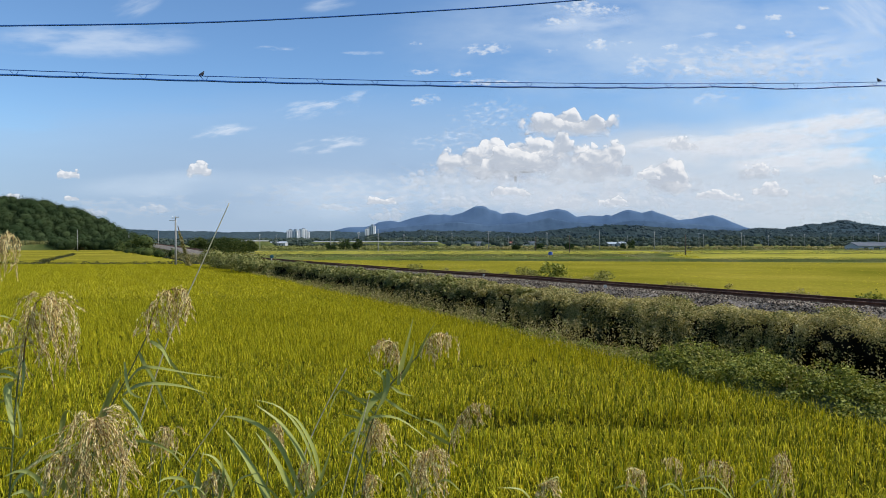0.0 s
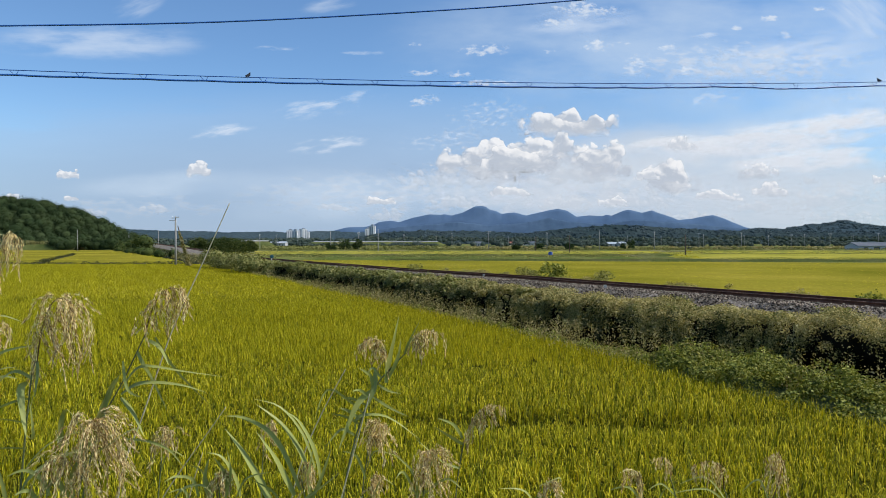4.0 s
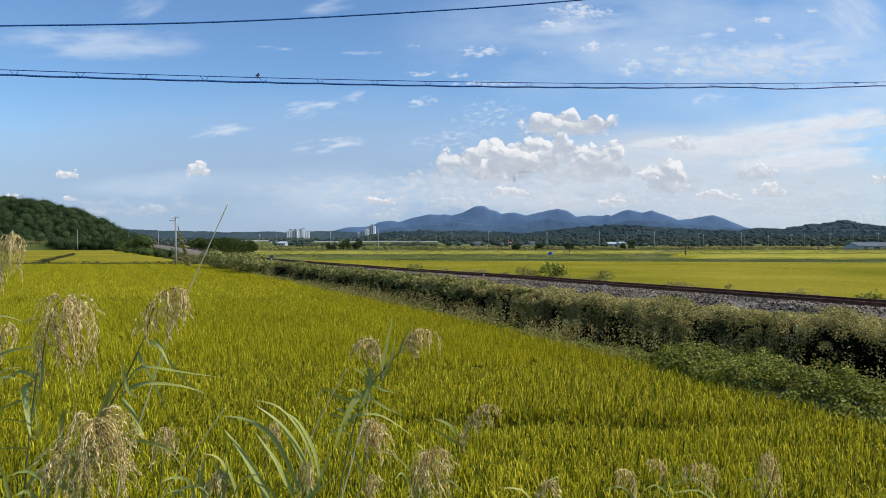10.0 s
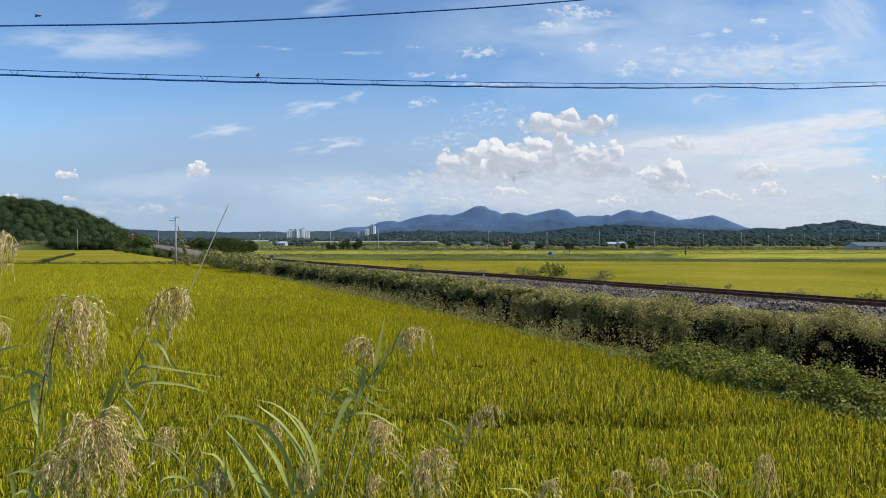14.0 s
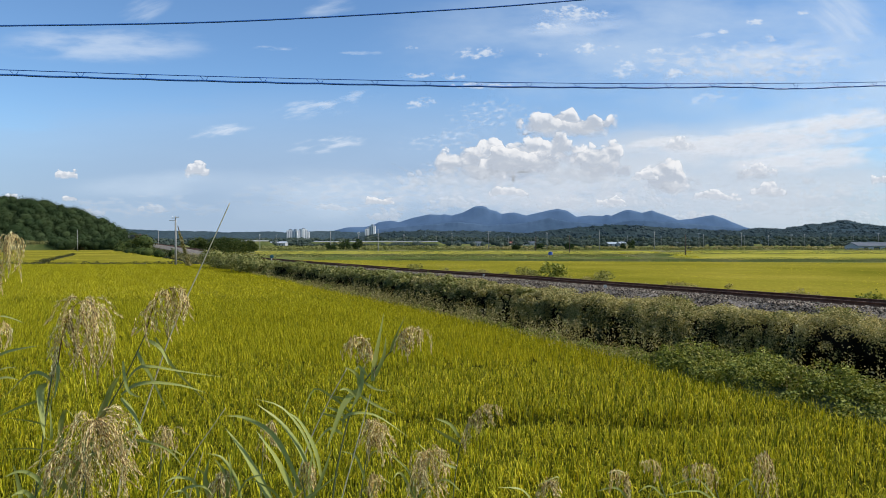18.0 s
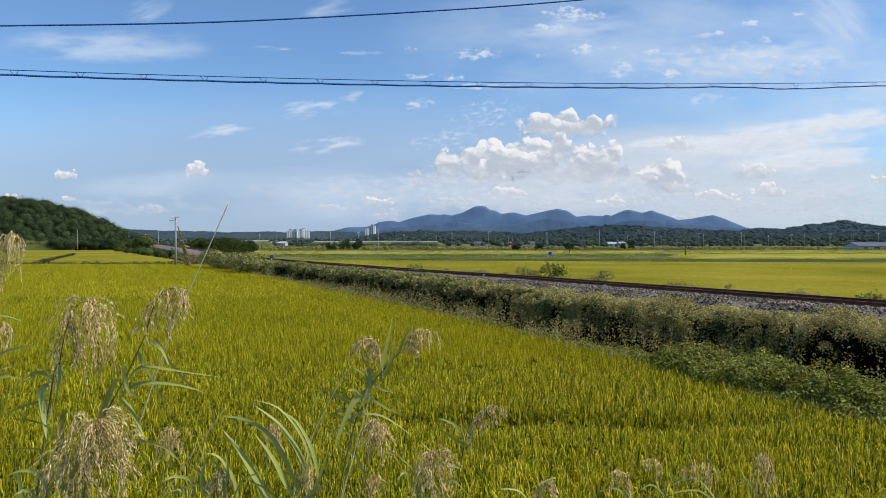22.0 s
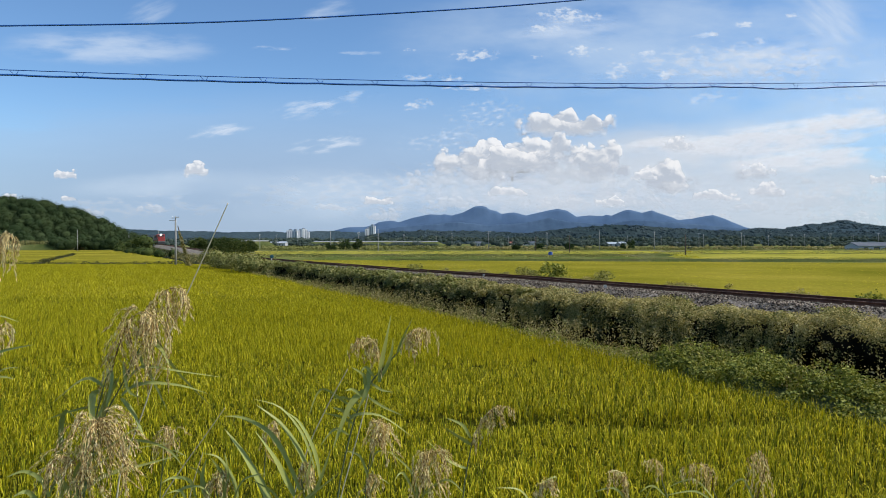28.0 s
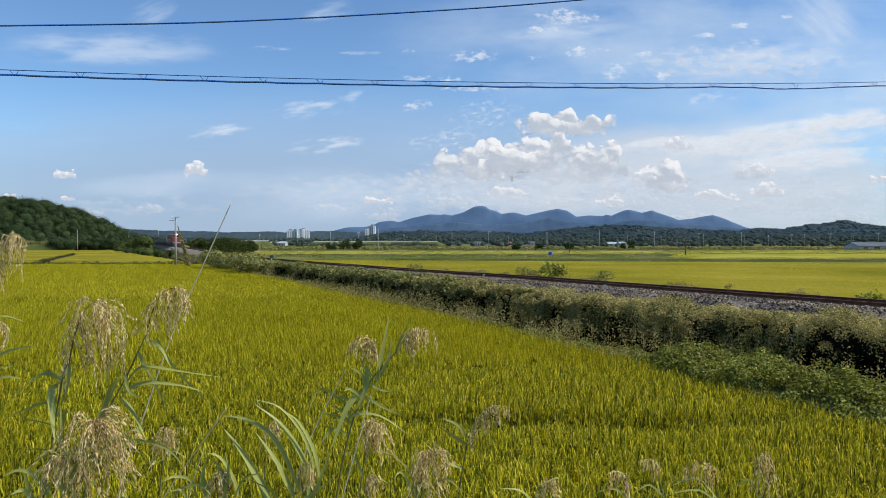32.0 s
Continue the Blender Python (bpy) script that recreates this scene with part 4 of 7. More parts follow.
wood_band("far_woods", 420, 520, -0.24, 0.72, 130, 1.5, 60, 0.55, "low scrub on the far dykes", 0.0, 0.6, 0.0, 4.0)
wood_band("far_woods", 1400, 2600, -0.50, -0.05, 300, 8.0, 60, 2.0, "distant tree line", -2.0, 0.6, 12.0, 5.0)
wood_band("reed_scrub", 340, 470, -0.15, 0.70, 420, 1.2, 60, 0.5, "tall dry grass and scrub on the far dykes", -0.3, 0.7, 0.0, 6.0).data.materials[0] = FIELD_GRASS
wood_band("reed_scrub", 345, 560, -0.26, 0.02, 520, 1.5, 70, 0.6, "brown-green scrub and tall grass beyond the far paddies", -0.5, 0.6, 0.0, 9.0).data.materials[0] = HEDGE_GREEN
wood_band("reed_scrub", 350, 520, 0.0, 0.70, 420, 1.4, 60, 0.6, "pale green scrub beyond the far paddies", -0.4, 0.6, 0.0, 11.0).data.materials[0] = WEED_LEAF
wood_band("far_woods", 560, 700, -0.2, 0.68, 130, 3.6, 120, 0.8, "far dark bushes and trees across the plain", 0.1, 0.6, 0.0, 12.0)
for (x, y, z), hh, r in (((-40.76, 330, 1.41), 7.2, 2.6), ((-48.08, 340, 1.31), 6.4, 3.2), ((-55.51, 345, 1.26), 5.2, 3.0), ((60.07, 330, 0.88), 4.8, 2.3), ((103.14, 380, 1.19), 6.5, 2.6), ((50.03, 360, 1.39), 4.2, 2.4), ((36.41, 350, 1.2), 3.4, 2.2), ((98.2, 380, 1.19), 4.0, 1.8)):
    tree("field_tree", (x, y, 0.0), hh, r, TREE_LEAF, 1200, 0.6, "small dark tree among far paddies", trunk=0.12, group="far field trees", squash=1.0)
# a raised road; its pale revetment is made up, sloped to catch the sun
def raised_road(x0, x1, y, low, high):
    road = raw("raised_road", [(x0 - 12, y - 9, 0), (x1 + 12, y - 9, 0), (x1, y, low), (x0, y, low), (x1, y + 3.5, high - 0.5), (x0, y + 3.5, high - 0.5), (x1, y + 14, high - 0.5), (x0, y + 14, high - 0.5)], [[(0, 1, 2, 3), (3, 2, 4, 5), (5, 4, 6, 7)]], GREEN_FLAT)
    tagged(road, "far raised road on a green bank", "road", kind="structure")
    step = (x1 - x0) / int((x1 - x0) / 9.0)
    for k in range(int((x1 - x0) / 9.0)):
        a = x0 + step * k + 0.12
        b = a + step - 0.24
        raw("panel", [(a, y - 0.1, low), (b, y - 0.1, low), (b, y + 3.2, high), (a, y + 3.2, high), (a, y + 3.9, high), (b, y + 3.9, high)], [[(0, 1, 2, 3), (3, 2, 5, 4)]], PALE_PANEL, road)


PALE_PANEL = solid("pale_concrete_panel", [(0.20, 0.21, 0.21), (0.30, 0.31, 0.31)], 0.3, 0.9, spec=0.1)
raised_road(-112, -4, 600, 4.6, 5.3)
raised_road(-206, -176, 700, 5.2, 6.6)
wood_band("far_woods", 535, 590, -0.21, 0.0, 190, 1.7, 60, 0.6, "scrub on the bank of a far raised road", -0.6, 1.2, 0.0, 8.0)


# ---- poles ----
def utility_pole(at, height, label, arms=1, radius=0.17, material=None, arm_turn=0.0):
    ob = thing("utility_pole", at, label, "utility pole", "utility poles along the plain")
    tube("pole", [(0, 0, -0.2), (0, 0, height * 0.5), (0, 0, height)], [radius, radius * 0.82, radius * 0.62], material or POLE_MAT, ob, sides=10)
    for k in range(arms):
        z = height - 0.25 - 0.75 * k
        arm = part("crossarm", box(-0.95, 0.95, -0.05, 0.05, z - 0.05, z + 0.05, 0.01), STEEL, ob)
        arm.rotation_euler = (0, 0, arm_turn)
        for x in (-0.85, 0.0 if k else -0.35, 0.85):
            v, q, ends = tube_arrays([(x, 0, z + 0.05), (x, 0, z + 0.12), (x, 0, z + 0.25)], [0.03, 0.06, 0.035], 6)
            raw("insulator", v, [q, ends], WHITE_WALL, arm)
    return ob


DARK_WOOD = solid("dark_weathered_wood", [(0.06, 0.05, 0.04), (0.12, 0.09, 0.07)], 2.0, 0.9, bump=0.4, fine=20.0)
(x, y, z) = (-47.29, 123, 0.9)
line_pole = utility_pole((x, y, 0.0), 9.35, "pale concrete utility pole with short crossarms beside the railway", 1, 0.21, arm_turn=2.6)
part("bracket", box(-1.15, 0.0, -0.05, 0.05, 8.55, 8.65, 0.01), STEEL, line_pole)
part("bracket", box(-0.7, 0.0, -0.04, 0.04, 9.05, 9.13, 0.01), STEEL, line_pole)
# a second, leaning pole wrapped in creeper
lean = thing("leaning_pole", ((-42.87, 118, 1.26)[0], 118, 0.0), "old leaning pole wrapped in dry creeper", "utility pole")
tube("pole", [(0, 0, -0.2), (-1.1, 0.3, 3.5), (-2.35, 0.6, 7.6)], [0.16, 0.13, 0.07], DARK_WOOD, lean, sides=8)
t = RNG.random(2600) ** 1.5
c = np.column_stack([-2.1 * t, 0.5 * t, 6.6 * t]) + RNG.normal(0, 1, (2600, 3)) * (0.22 * (1 - t) + 0.06)[:, None] * np.array([1, 1, 0.6])
v, q = leaf_quads(c, RNG.uniform(0.14, 0.30, 2600))
raw("creeper", v, [q], WEED_LEAF, lean, "dry brown-green creeper")
FAR_POLES = [(-157.0, 298.7), (-135.1, 330), (-177.1, 392.1), (-118.0, 448.1), (-124.9, 522.8), (-59.7, 369.0), (-42.2, 348.5), (-26.6, 285.1), (5.8, 448.1), (22.9, 348.5), (55.2, 369.0), (70.6, 313.6), (105.9, 348.5), (196.8, 627.3), (144.3, 392.1)]
FAR_POLES += [(180.8, 482.5), (179.4, 418.2), (226.8, 522.8), (224.3, 448.1), (271.9, 522.8), (340.0, 627.3), (218.2, 392.1), (336.4, 570.3), (280.7, 448.1), (-27.1, 482.5), (-119.1, 570.3), (-6.1, 627.3), (65.7, 697.0), (139.3, 697.0), (138.5, 522.8), (266.9, 570.3)]
for k, (x, y) in enumerate(FAR_POLES):
    utility_pole((x, y, 0.0), 10.0 + 0.4 * math.sin(k * 1.7), "grey concrete utility pole far across the plain", 0 if k in (0, 1, 2) else 1 if k % 3 else 2, 0.19, arm_turn=k * 0.7)
for (x, y, z), hh in (((73.92, 212, 0.08), 7.0), ((46.42, 255, 0.34), 7.2), ((39.98, 300, 0.51), 7.0)):
    utility_pole((x, y, 0.0), hh, "dark wooden pole at the paddy's edge", 0, 0.2, DARK_WOOD)


# ---- buildings ----
def gable(name, at, wx, wy, eave, top, wall, roof, label, category="house", turn=0.0, openings=(), group=""):
    ob = thing(name, at, label, category, group, turn)
    bm = bmesh.new()
    a = [bm.verts.new(p) for p in ((-wx / 2, -wy / 2, 0), (wx / 2, -wy / 2, 0), (wx / 2, wy / 2, 0), (-wx / 2, wy / 2, 0), (-wx / 2, -wy / 2, eave), (wx / 2, -wy / 2, eave), (wx / 2, wy / 2, eave), (-wx / 2, wy / 2, eave), (-wx / 2, 0, top), (wx / 2, 0, top))]
    for f in ((0, 1, 5, 4), (2, 3, 7, 6), (1, 2, 6, 9, 5), (3, 0, 4, 8, 7)):
        bm.faces.new([a[k] for k in f])
    part("wall", bm, wall, ob)
    bm = bmesh.new()
    o, th = 0.4, 0.18
    slope = (top - eave) / (wy / 2)
    sec = [(-wy / 2 - o, eave - slope * o), (0, top), (wy / 2 + o, eave - slope * o), (wy / 2 + o, eave - slope * o + th), (0, top + th), (-wy / 2 - o, eave - slope * o + th)]
    r0 = [bm.verts.new((-wx / 2 - o, y, z + 0.01)) for y, z in sec]
    r1 = [bm.verts.new((wx / 2 + o, y, z + 0.01)) for y, z in sec]
    for k in range(6):
        bm.faces.new((r0[k], r0[(k + 1) % 6], r1[(k + 1) % 6], r1[k]))
    for r in (r0, r1):
        bm.faces.new((r[0], r[1], r[4], r[5]))
        bm.faces.new((r[1], r[2], r[3], r[4]))
    part("roof", bm, roof, ob)
    for x0, x1, z0, z1, kind in openings:
        win = part(kind, box(x0, x1, -wy / 2 - 0.05, -wy / 2 + 0.02, z0, z1), DARK_GLASS, ob)
        part("frame", box(x0 - 0.1, x1 + 0.1, -wy / 2 - 0.03, -wy / 2 + 0.01, z0 - 0.1, z1 + 0.1), WHITE_WALL, win)
    return ob


ROOF_GREY = solid("grey_sheet_roof", [(0.10, 0.115, 0.14), (0.15, 0.165, 0.19)], 0.2, 1.0, spec=0.0)
ROOF_PALE = solid("pale_sheet_roof", [(0.30, 0.34, 0.40), (0.40, 0.44, 0.49)], 0.2, 1.0, spec=0.0)
HOUSE_WALL = solid("weathered_white_wall", [(0.34, 0.35, 0.36), (0.48, 0.49, 0.49)], 0.1, 0.9, spec=0.1)
ROOF_RED = solid("dull_red_roof", [(0.28, 0.10, 0.07), (0.36, 0.14, 0.10)], 0.3, 0.7)
gable("farm_shed", (212, 338, 0.0), 26, 13, 2.8, 4.4, GREY_WALL, ROOF_GREY, "long grey shed with a low sheet roof", "shed", -4, ((-6, -3, 0.1, 2.4, "door"), (-1, 1, 1.0, 2.2, "window"), (4, 7, 0.1, 2.6, "door"), (-10.5, -8.5, 1.0, 2.2, "window"), (9, 11.5, 1.0, 2.2, "window")))
gable("farm_shed", (250, 362, 0.0), 30, 14, 3.4, 5.2, WHITE_WALL, ROOF_PALE, "large shed with a pale sheet roof", "shed", -4, ((-8, -4, 0.1, 3, "door"), (2, 6, 0.1, 3, "door")))
for k, ((x, y, z), wx, roof) in enumerate((((103, 900, 7), 12, ROOF_PALE), ((87, 880, 6), 9, ROOF_RED), ((118, 930, 8), 10, ROOF_GREY), ((171, 700, 0), 12, ROOF_PALE), ((177, 690, 0), 7, ROOF_PALE), ((40, 800, 5), 9, ROOF_GREY), ((287, 850, 7), 10, ROOF_GREY), ((-193, 780, 7), 14, ROOF_PALE), ((-175, 760, 6), 9, ROOF_PALE), ((-254, 400, 2), 11, ROOF_PALE))):
    gable("farmhouse", (x, y, 0.0), wx, 7, 2.8 + 0.3 * (k % 3), 4.4 + 0.3 * (k % 3), HOUSE_WALL, roof, "small white farmhouse far across the plain", "house", 15 * math.sin(k * 2.1), ((-wx * 0.35, -wx * 0.15, 0.9, 2.2, "window"), (0.1 * wx, 0.22 * wx, 0.1, 2.2, "door")), "far farmhouses")


# Distance haze is painted into both tower colours
TOWER_WALL = solid("haze_painted_pale_tower", [(0.48, 0.50, 0.53), (0.54, 0.56, 0.59)], 0.05, 0.9, spec=0.1)
TOWER_SHADE = solid("haze_painted_grey_tower", [(0.20, 0.23, 0.28), (0.26, 0.29, 0.34)], 0.05, 0.9, spec=0.1)


def tower_block(at, wx, wy, height, label, turn=0.0):
    ob = thing("apartment_tower", at, label, "apartment block", "far apartment towers", turn)
    part("body", box(-wx / 2, wx / 2, -wy / 2, wy / 2, 0, height, 0.3), TOWER_WALL, ob)
    part("roof_house", box(-wx * 0.2, wx * 0.2, -wy * 0.3, wy * 0.3, height, height + 6), TOWER_SHADE, ob)
    cols = max(2, int(wx / 9))
    for k in range(cols):
        x = -wx / 2 + (k + 0.5) * wx / cols
        part("window_column", box(x - 1.8, x + 1.8, -wy / 2 - 0.3, -wy / 2 + 0.1, 4, height - 4), TOWER_SHADE, ob)
    part("stair_column", box(wx / 2 - 0.1, wx / 2 + 0.6, -wy * 0.18, wy * 0.18, 3, height + 2), TOWER_SHADE, ob)
    return ob


for (x, y, z), wx, top, tn in (((-636, 2900, 24), 30, 52, 20), ((-604, 2850, 23), 26, 50, -25), ((-600, 2920, 24), 22, 52, 10), ((-578, 2880, 24), 22, 56, 35), ((-568, 2900, 24), 18, 46, -20), ((-313, 2900, 24), 24, 58, 15), ((-291, 2870, 24), 22, 70, -30)):
    tower_block((x, y, 0.0), wx, 16, top, "distant white apartment tower", tn)

# small things by the paddies
TEAL = solid("teal_cover", [(0.02, 0.07, 0.08), (0.03, 0.11, 0.12)], 2.0, 0.5)
BLUE = solid("blue_plastic", [(0.02, 0.06, 0.30), (0.03, 0.09, 0.40)], 1.0, 0.4)
x, y, z = (-26.6, 108, 2.27)
mirror = thing("convex_mirror", (x, y, 0.85), "round dark teal traffic mirror on a post by the track", "mirror")
tube("post", [(0, 0, -0.4), (0, 0, 1.6)], [0.05, 0.05], STEEL, mirror)
bm = bmesh.new()
bmesh.ops.create_uvsphere(bm, u_segments=16, v_segments=8, radius=0.30)
for v in bm.verts:
    v.co = Vector((v.co.x, v.co.y * 0.25, v.co.z + 1.75))
part("dish", bm, TEAL, mirror, smooth=True)
bm = bmesh.new()
bmesh.ops.create_cone(bm, cap_ends=True, segments=18, radius1=0.62, radius2=0.62, depth=0.8)
for v in bm.verts:
    v.co.z += 0.4
x, y, z = (31.66, 205, 0.4)
tank = thing("water_tank", (x, y, 1.0), "blue plastic water tank on a paddy dyke", "tank")
part("body", bm, BLUE, tank)
part("lid", box(-0.35, 0.35, -0.35, 0.35, 0.8, 0.95, 0.05), BLUE, tank)
for (x, y, z), s in (((8.984, 38.5, 2.458), 0.45), ((3.044, 52, 2.406), 0.4)):
    mk = thing("marker_post", (x, y, 2.2), "short pale concrete marker post beside the rails", "post")
    part("shaft", box(-0.07, 0.07, -0.07, 0.07, -0.25, s * 0.6, 0.015), CONCRETE, mk)
    part("cap", box(-0.08, 0.08, -0.08, 0.08, s * 0.6 + 0.002, s * 0.6 + 0.04, 0.01), CONCRETE, mk)


# ---- overhead lines ----
def spline(points, steps=10):
    """A smooth path through the points."""
    pts = [Vector(p) for p in points]
    path, n = [], len(pts)
    for i in range(n - 1):
        p0, p1, p2, p3 = pts[max(i - 1, 0)], pts[i], pts[i + 1], pts[min(i + 2, n - 1)]
        for k in range(steps):
            t = k / steps
            path.append(0.5 * ((2 * p1) + (p2 - p0) * t + (2 * p0 - 5 * p1 + 4 * p2 - p3) * t * t + (3 * p1 - p0 - 3 * p2 + p3) * t ** 3))
    path.append(pts[-1])
    return path


def span(k):
    """Plan of the near pole line: k metres along it from the first tie."""
    return -7.12 + 0.976 * k, 11.57 + 0.22 * k


def cable_z(k):
    return 7.7457 + 0.01605 * k + 0.001090 * k * k + 0.0000146 * k ** 3


ks = [k * 0.5 for k in range(-24, 80)]
messenger = [(*span(k), cable_z(k)) for k in ks]


def bundle_z(k):
    """The bundle hangs from tie to tie and is pulled crooked near one end."""
    dip = 0.035 * math.exp(-((k - 15.0) / 1.0) ** 2) - 0.02 * math.exp(-((k - 13.2) / 0.8) ** 2)
    return cable_z(k) - 0.078 - 0.010 * math.sin(math.pi * (k % 1.0)) - dip


line = thing("overhead_cable", (*span(0), cable_z(0)), "black bundled telephone cable, painted with a blue cast, tied under a thin steel wire", "cable")
o = Vector(line.location)
tube("support_wire", [Vector(p) - o for p in messenger], 0.0075, CABLE, line, sides=6)
tube("bundled_cable", [Vector((*span(k), bundle_z(k))) - o for k in [j * 0.25 for j in range(-48, 160)]], 0.0165, CABLE, line, sides=8)
for k in range(-6, 30):
    x, y = span(k)
    zt, zb = cable_z(k), bundle_z(k)
    a = Vector((*span(k - 0.07), zt)) - o
    b = Vector((x, y, zb - 0.022)) - o
    c = Vector((*span(k + 0.07), zt)) - o
    mid = (a + b) / 2 + Vector((0.02, 0, -0.005))
    tube("tie", [a, mid, b, (b + c) / 2 + Vector((0.012, 0, 0)), c], 0.0055, CABLE, line, sides=5)
power = thing("power_line", (-6.985, 11, 8.303), "single thick blue-black overhead power wire", "cable")
o = Vector(power.location)
pts = spline([(-11.538, 9.6, 7.87), (-9.131, 10.4, 8.101), (-6.985, 11, 8.303), (-3.714, 11.7, 8.586), (0, 12.4, 9.011), (2.569, 12.9, 9.37), (6.78, 13.6, 9.985), (13.181, 14.6, 11.018)])
tube("wire", [p - o for p in pts], 0.0135, CABLE, power, sides=8)


# ---- birds ----
BIRD_DARK = solid("dark_plumage", [(0.012, 0.015, 0.025), (0.03, 0.03, 0.04)], 20.0, 0.6)
BIRD_PALE = solid("grey_breast", [(0.07, 0.075, 0.09), (0.11, 0.11, 0.12)], 20.0, 0.7)
BEAK = solid("beak_horn", [(0.05, 0.045, 0.04), (0.08, 0.07, 0.06)], 20.0, 0.5)


def blob(sx, sy, sz, at, tilt=0.0):
    bm = bmesh.new()
    bmesh.ops.create_uvsphere(bm, u_segments=14, v_segments=8, radius=1.0)
    m = pose(*at, 0, tilt, 0)
    for v in bm.verts:
        v.co = m @ Vector((v.co.x * sx * (1.0 if v.co.x > 0 else 1.25), v.co.y * sy, v.co.z * sz))
    return bm


def bird(at, label):
    """A small bird perched upright; forward is +x, the feet at the origin."""
    ob = thing("small_bird", at, label, "bird", "birds on the cable")
    part("body", blob(0.048, 0.022, 0.023, (0, 0, 0.047), -68), BIRD_DARK, ob, smooth=True)
    part("breast", blob(0.028, 0.018, 0.018, (0.012, 0, 0.048), -68), BIRD_PALE, ob, "dull grey breast", smooth=True)
    part("head", blob(0.018, 0.016, 0.016, (0.022, 0, 0.102)), BIRD_DARK, ob, smooth=True)
    bm = bmesh.new()
    bmesh.ops.create_cone(bm, cap_ends=True, segments=6, radius1=0.005, radius2=0.0005, depth=0.014, matrix=pose(0.044, 0, 0.102, 0, 90, 0))
    part("beak", bm, BEAK, ob)
    bm = box(-0.075, 0.0, -0.010, 0.010, -0.003, 0.003, 0.001)
    tail = part("tail", bm, BIRD_DARK, ob)
    tail.matrix_basis = pose(-0.016, 0, 0.014, 0, -76, 0)
    wings = []
    for sgn in (-1, 1):
        bm = bmesh.new()
        sec = [(0.03, 0.0), (0.022, 0.06), (-0.02, 0.125), (-0.05, 0.11), (-0.035, 0.05), (-0.03, 0.0)]
        up = [bm.verts.new((a, sgn * b, 0.003)) for a, b in sec]
        dn = [bm.verts.new((a, sgn * b, -0.003)) for a, b in sec]
        bm.faces.new(up if sgn > 0 else up[::-1])
        bm.faces.new(dn[::-1] if sgn > 0 else dn)
        for k in range(6):
            bm.faces.new((up[k], up[(k + 1) % 6], dn[(k + 1) % 6], dn[k]))
        wings.append(part("wing", bm, BIRD_DARK, ob))
    for sgn, y in ((-1, -0.008), (1, 0.008)):
        tube("leg", [(0.005, y, 0.03), (0.0, y, 0.004), (0.008, y, 0.0)], 0.0016, BEAK, ob, sides=5)
    ob.scale = (0.68, 0.68, 0.68)
    return ob, wings


def fold(sgn):
    """A closed wing along the upright body."""
    k = math.sqrt(0.5)
    return Matrix(((k, -sgn * k, 0, 0.016), (0, 0, sgn, sgn * 0.022), (-k, -sgn * k, 0, 0.072), (0, 0, 0, 1)))


def flap(sgn, lift):
    return pose(0.008, sgn * 0.018, 0.062, sgn * lift, -30, 0)


bird_left, wings_left = bird((*span(4.0), cable_z(4.0) + 0.008), "small dark bird with a dull breast perched on the cable")
bird_right, wings_right = bird((*span(17.1), cable_z(17.1) + 0.008), "small dark bird perched at the cable's far stretch")
bird_passing, wings_passing = bird((-3.987, 13, 25.955), "small dark bird flying past on spread wings")

# ---- reeds on the bank ----
REED_LEAF = leafy("reed_leaf", [(0.030, 0.044, 0.010), (0.13, 0.158, 0.030), (0.37, 0.39, 0.12), (0.66, 0.63, 0.32)], 4.0, 0.15, 0.2, 0.45, 0.22)
REED_STALK = solid("reed_stalk", [(0.06, 0.075, 0.022), (0.17, 0.18, 0.065)], 4.0, 0.6, bump=0.1, fine=60.0)
DRY_STALK = solid("dry_stalk", [(0.40, 0.34, 0.22), (0.52, 0.46, 0.32)], 4.0, 0.7, bump=0.1, fine=60.0)
PLUME = leafy("reed_plume", [(0.14, 0.077, 0.034), (0.46, 0.325, 0.145), (0.86, 0.70, 0.37), (1.0, 0.93, 0.60)], 6.0, 0.2, 0.35, 0.8, 0.1)


def blade(ob, o, points, width, lit):
    """A leaf blade through the points: a folded strip that narrows to its tip. lit: how far it turns to the sun, -1 to 1."""
    path = spline([Vector(p) - o for p in points], max(3, 14 // (len(points) - 1)))
    n = len(path)
    best = None
    for turn in (0.95, 0.35, -0.35, -0.95):
        d = (path[n // 2 + 1] - path[n // 2 - 1]).normalized()
        face = (Vector((0, -1, 0)) - d * d.dot(Vector((0, -1, 0)))).normalized()
        light = (Matrix.Rotation(turn, 3, d) @ face).dot(SUN_TO)
        miss = abs(light - (0.35 + 0.5 * lit))
        if best is None or miss < best[0]:
            best = (miss, turn)
    verts, quads = [], []
    for i, p in enumerate(path):
        t = i / (n - 1)
        d = (path[min(i + 1, n - 1)] - path[max(i - 1, 0)]).normalized()
        face = (Vector((0, -1, 0)) - d * d.dot(Vector((0, -1, 0)))).normalized()
        face = Matrix.Rotation(best[1] * (0.75 + 0.5 * t), 3, d) @ face
        a = d.cross(face)
        w = 0.35 * width * (min(1.0, 0.5 + 1.6 * t) * (1 - t ** 2.4) + 0.03)
        rib = p - face * (w * 0.28)
        verts += [tuple(p - a * w), tuple(rib), tuple(p + a * w)]
    for i in range(n - 1):
        for k in (0, 1):
            quads.append((i * 3 + k, i * 3 + k + 1, i * 3 + k + 4, i * 3 + k + 3))
    raw("leaf", verts, [quads], REED_LEAF, ob, smooth=True)


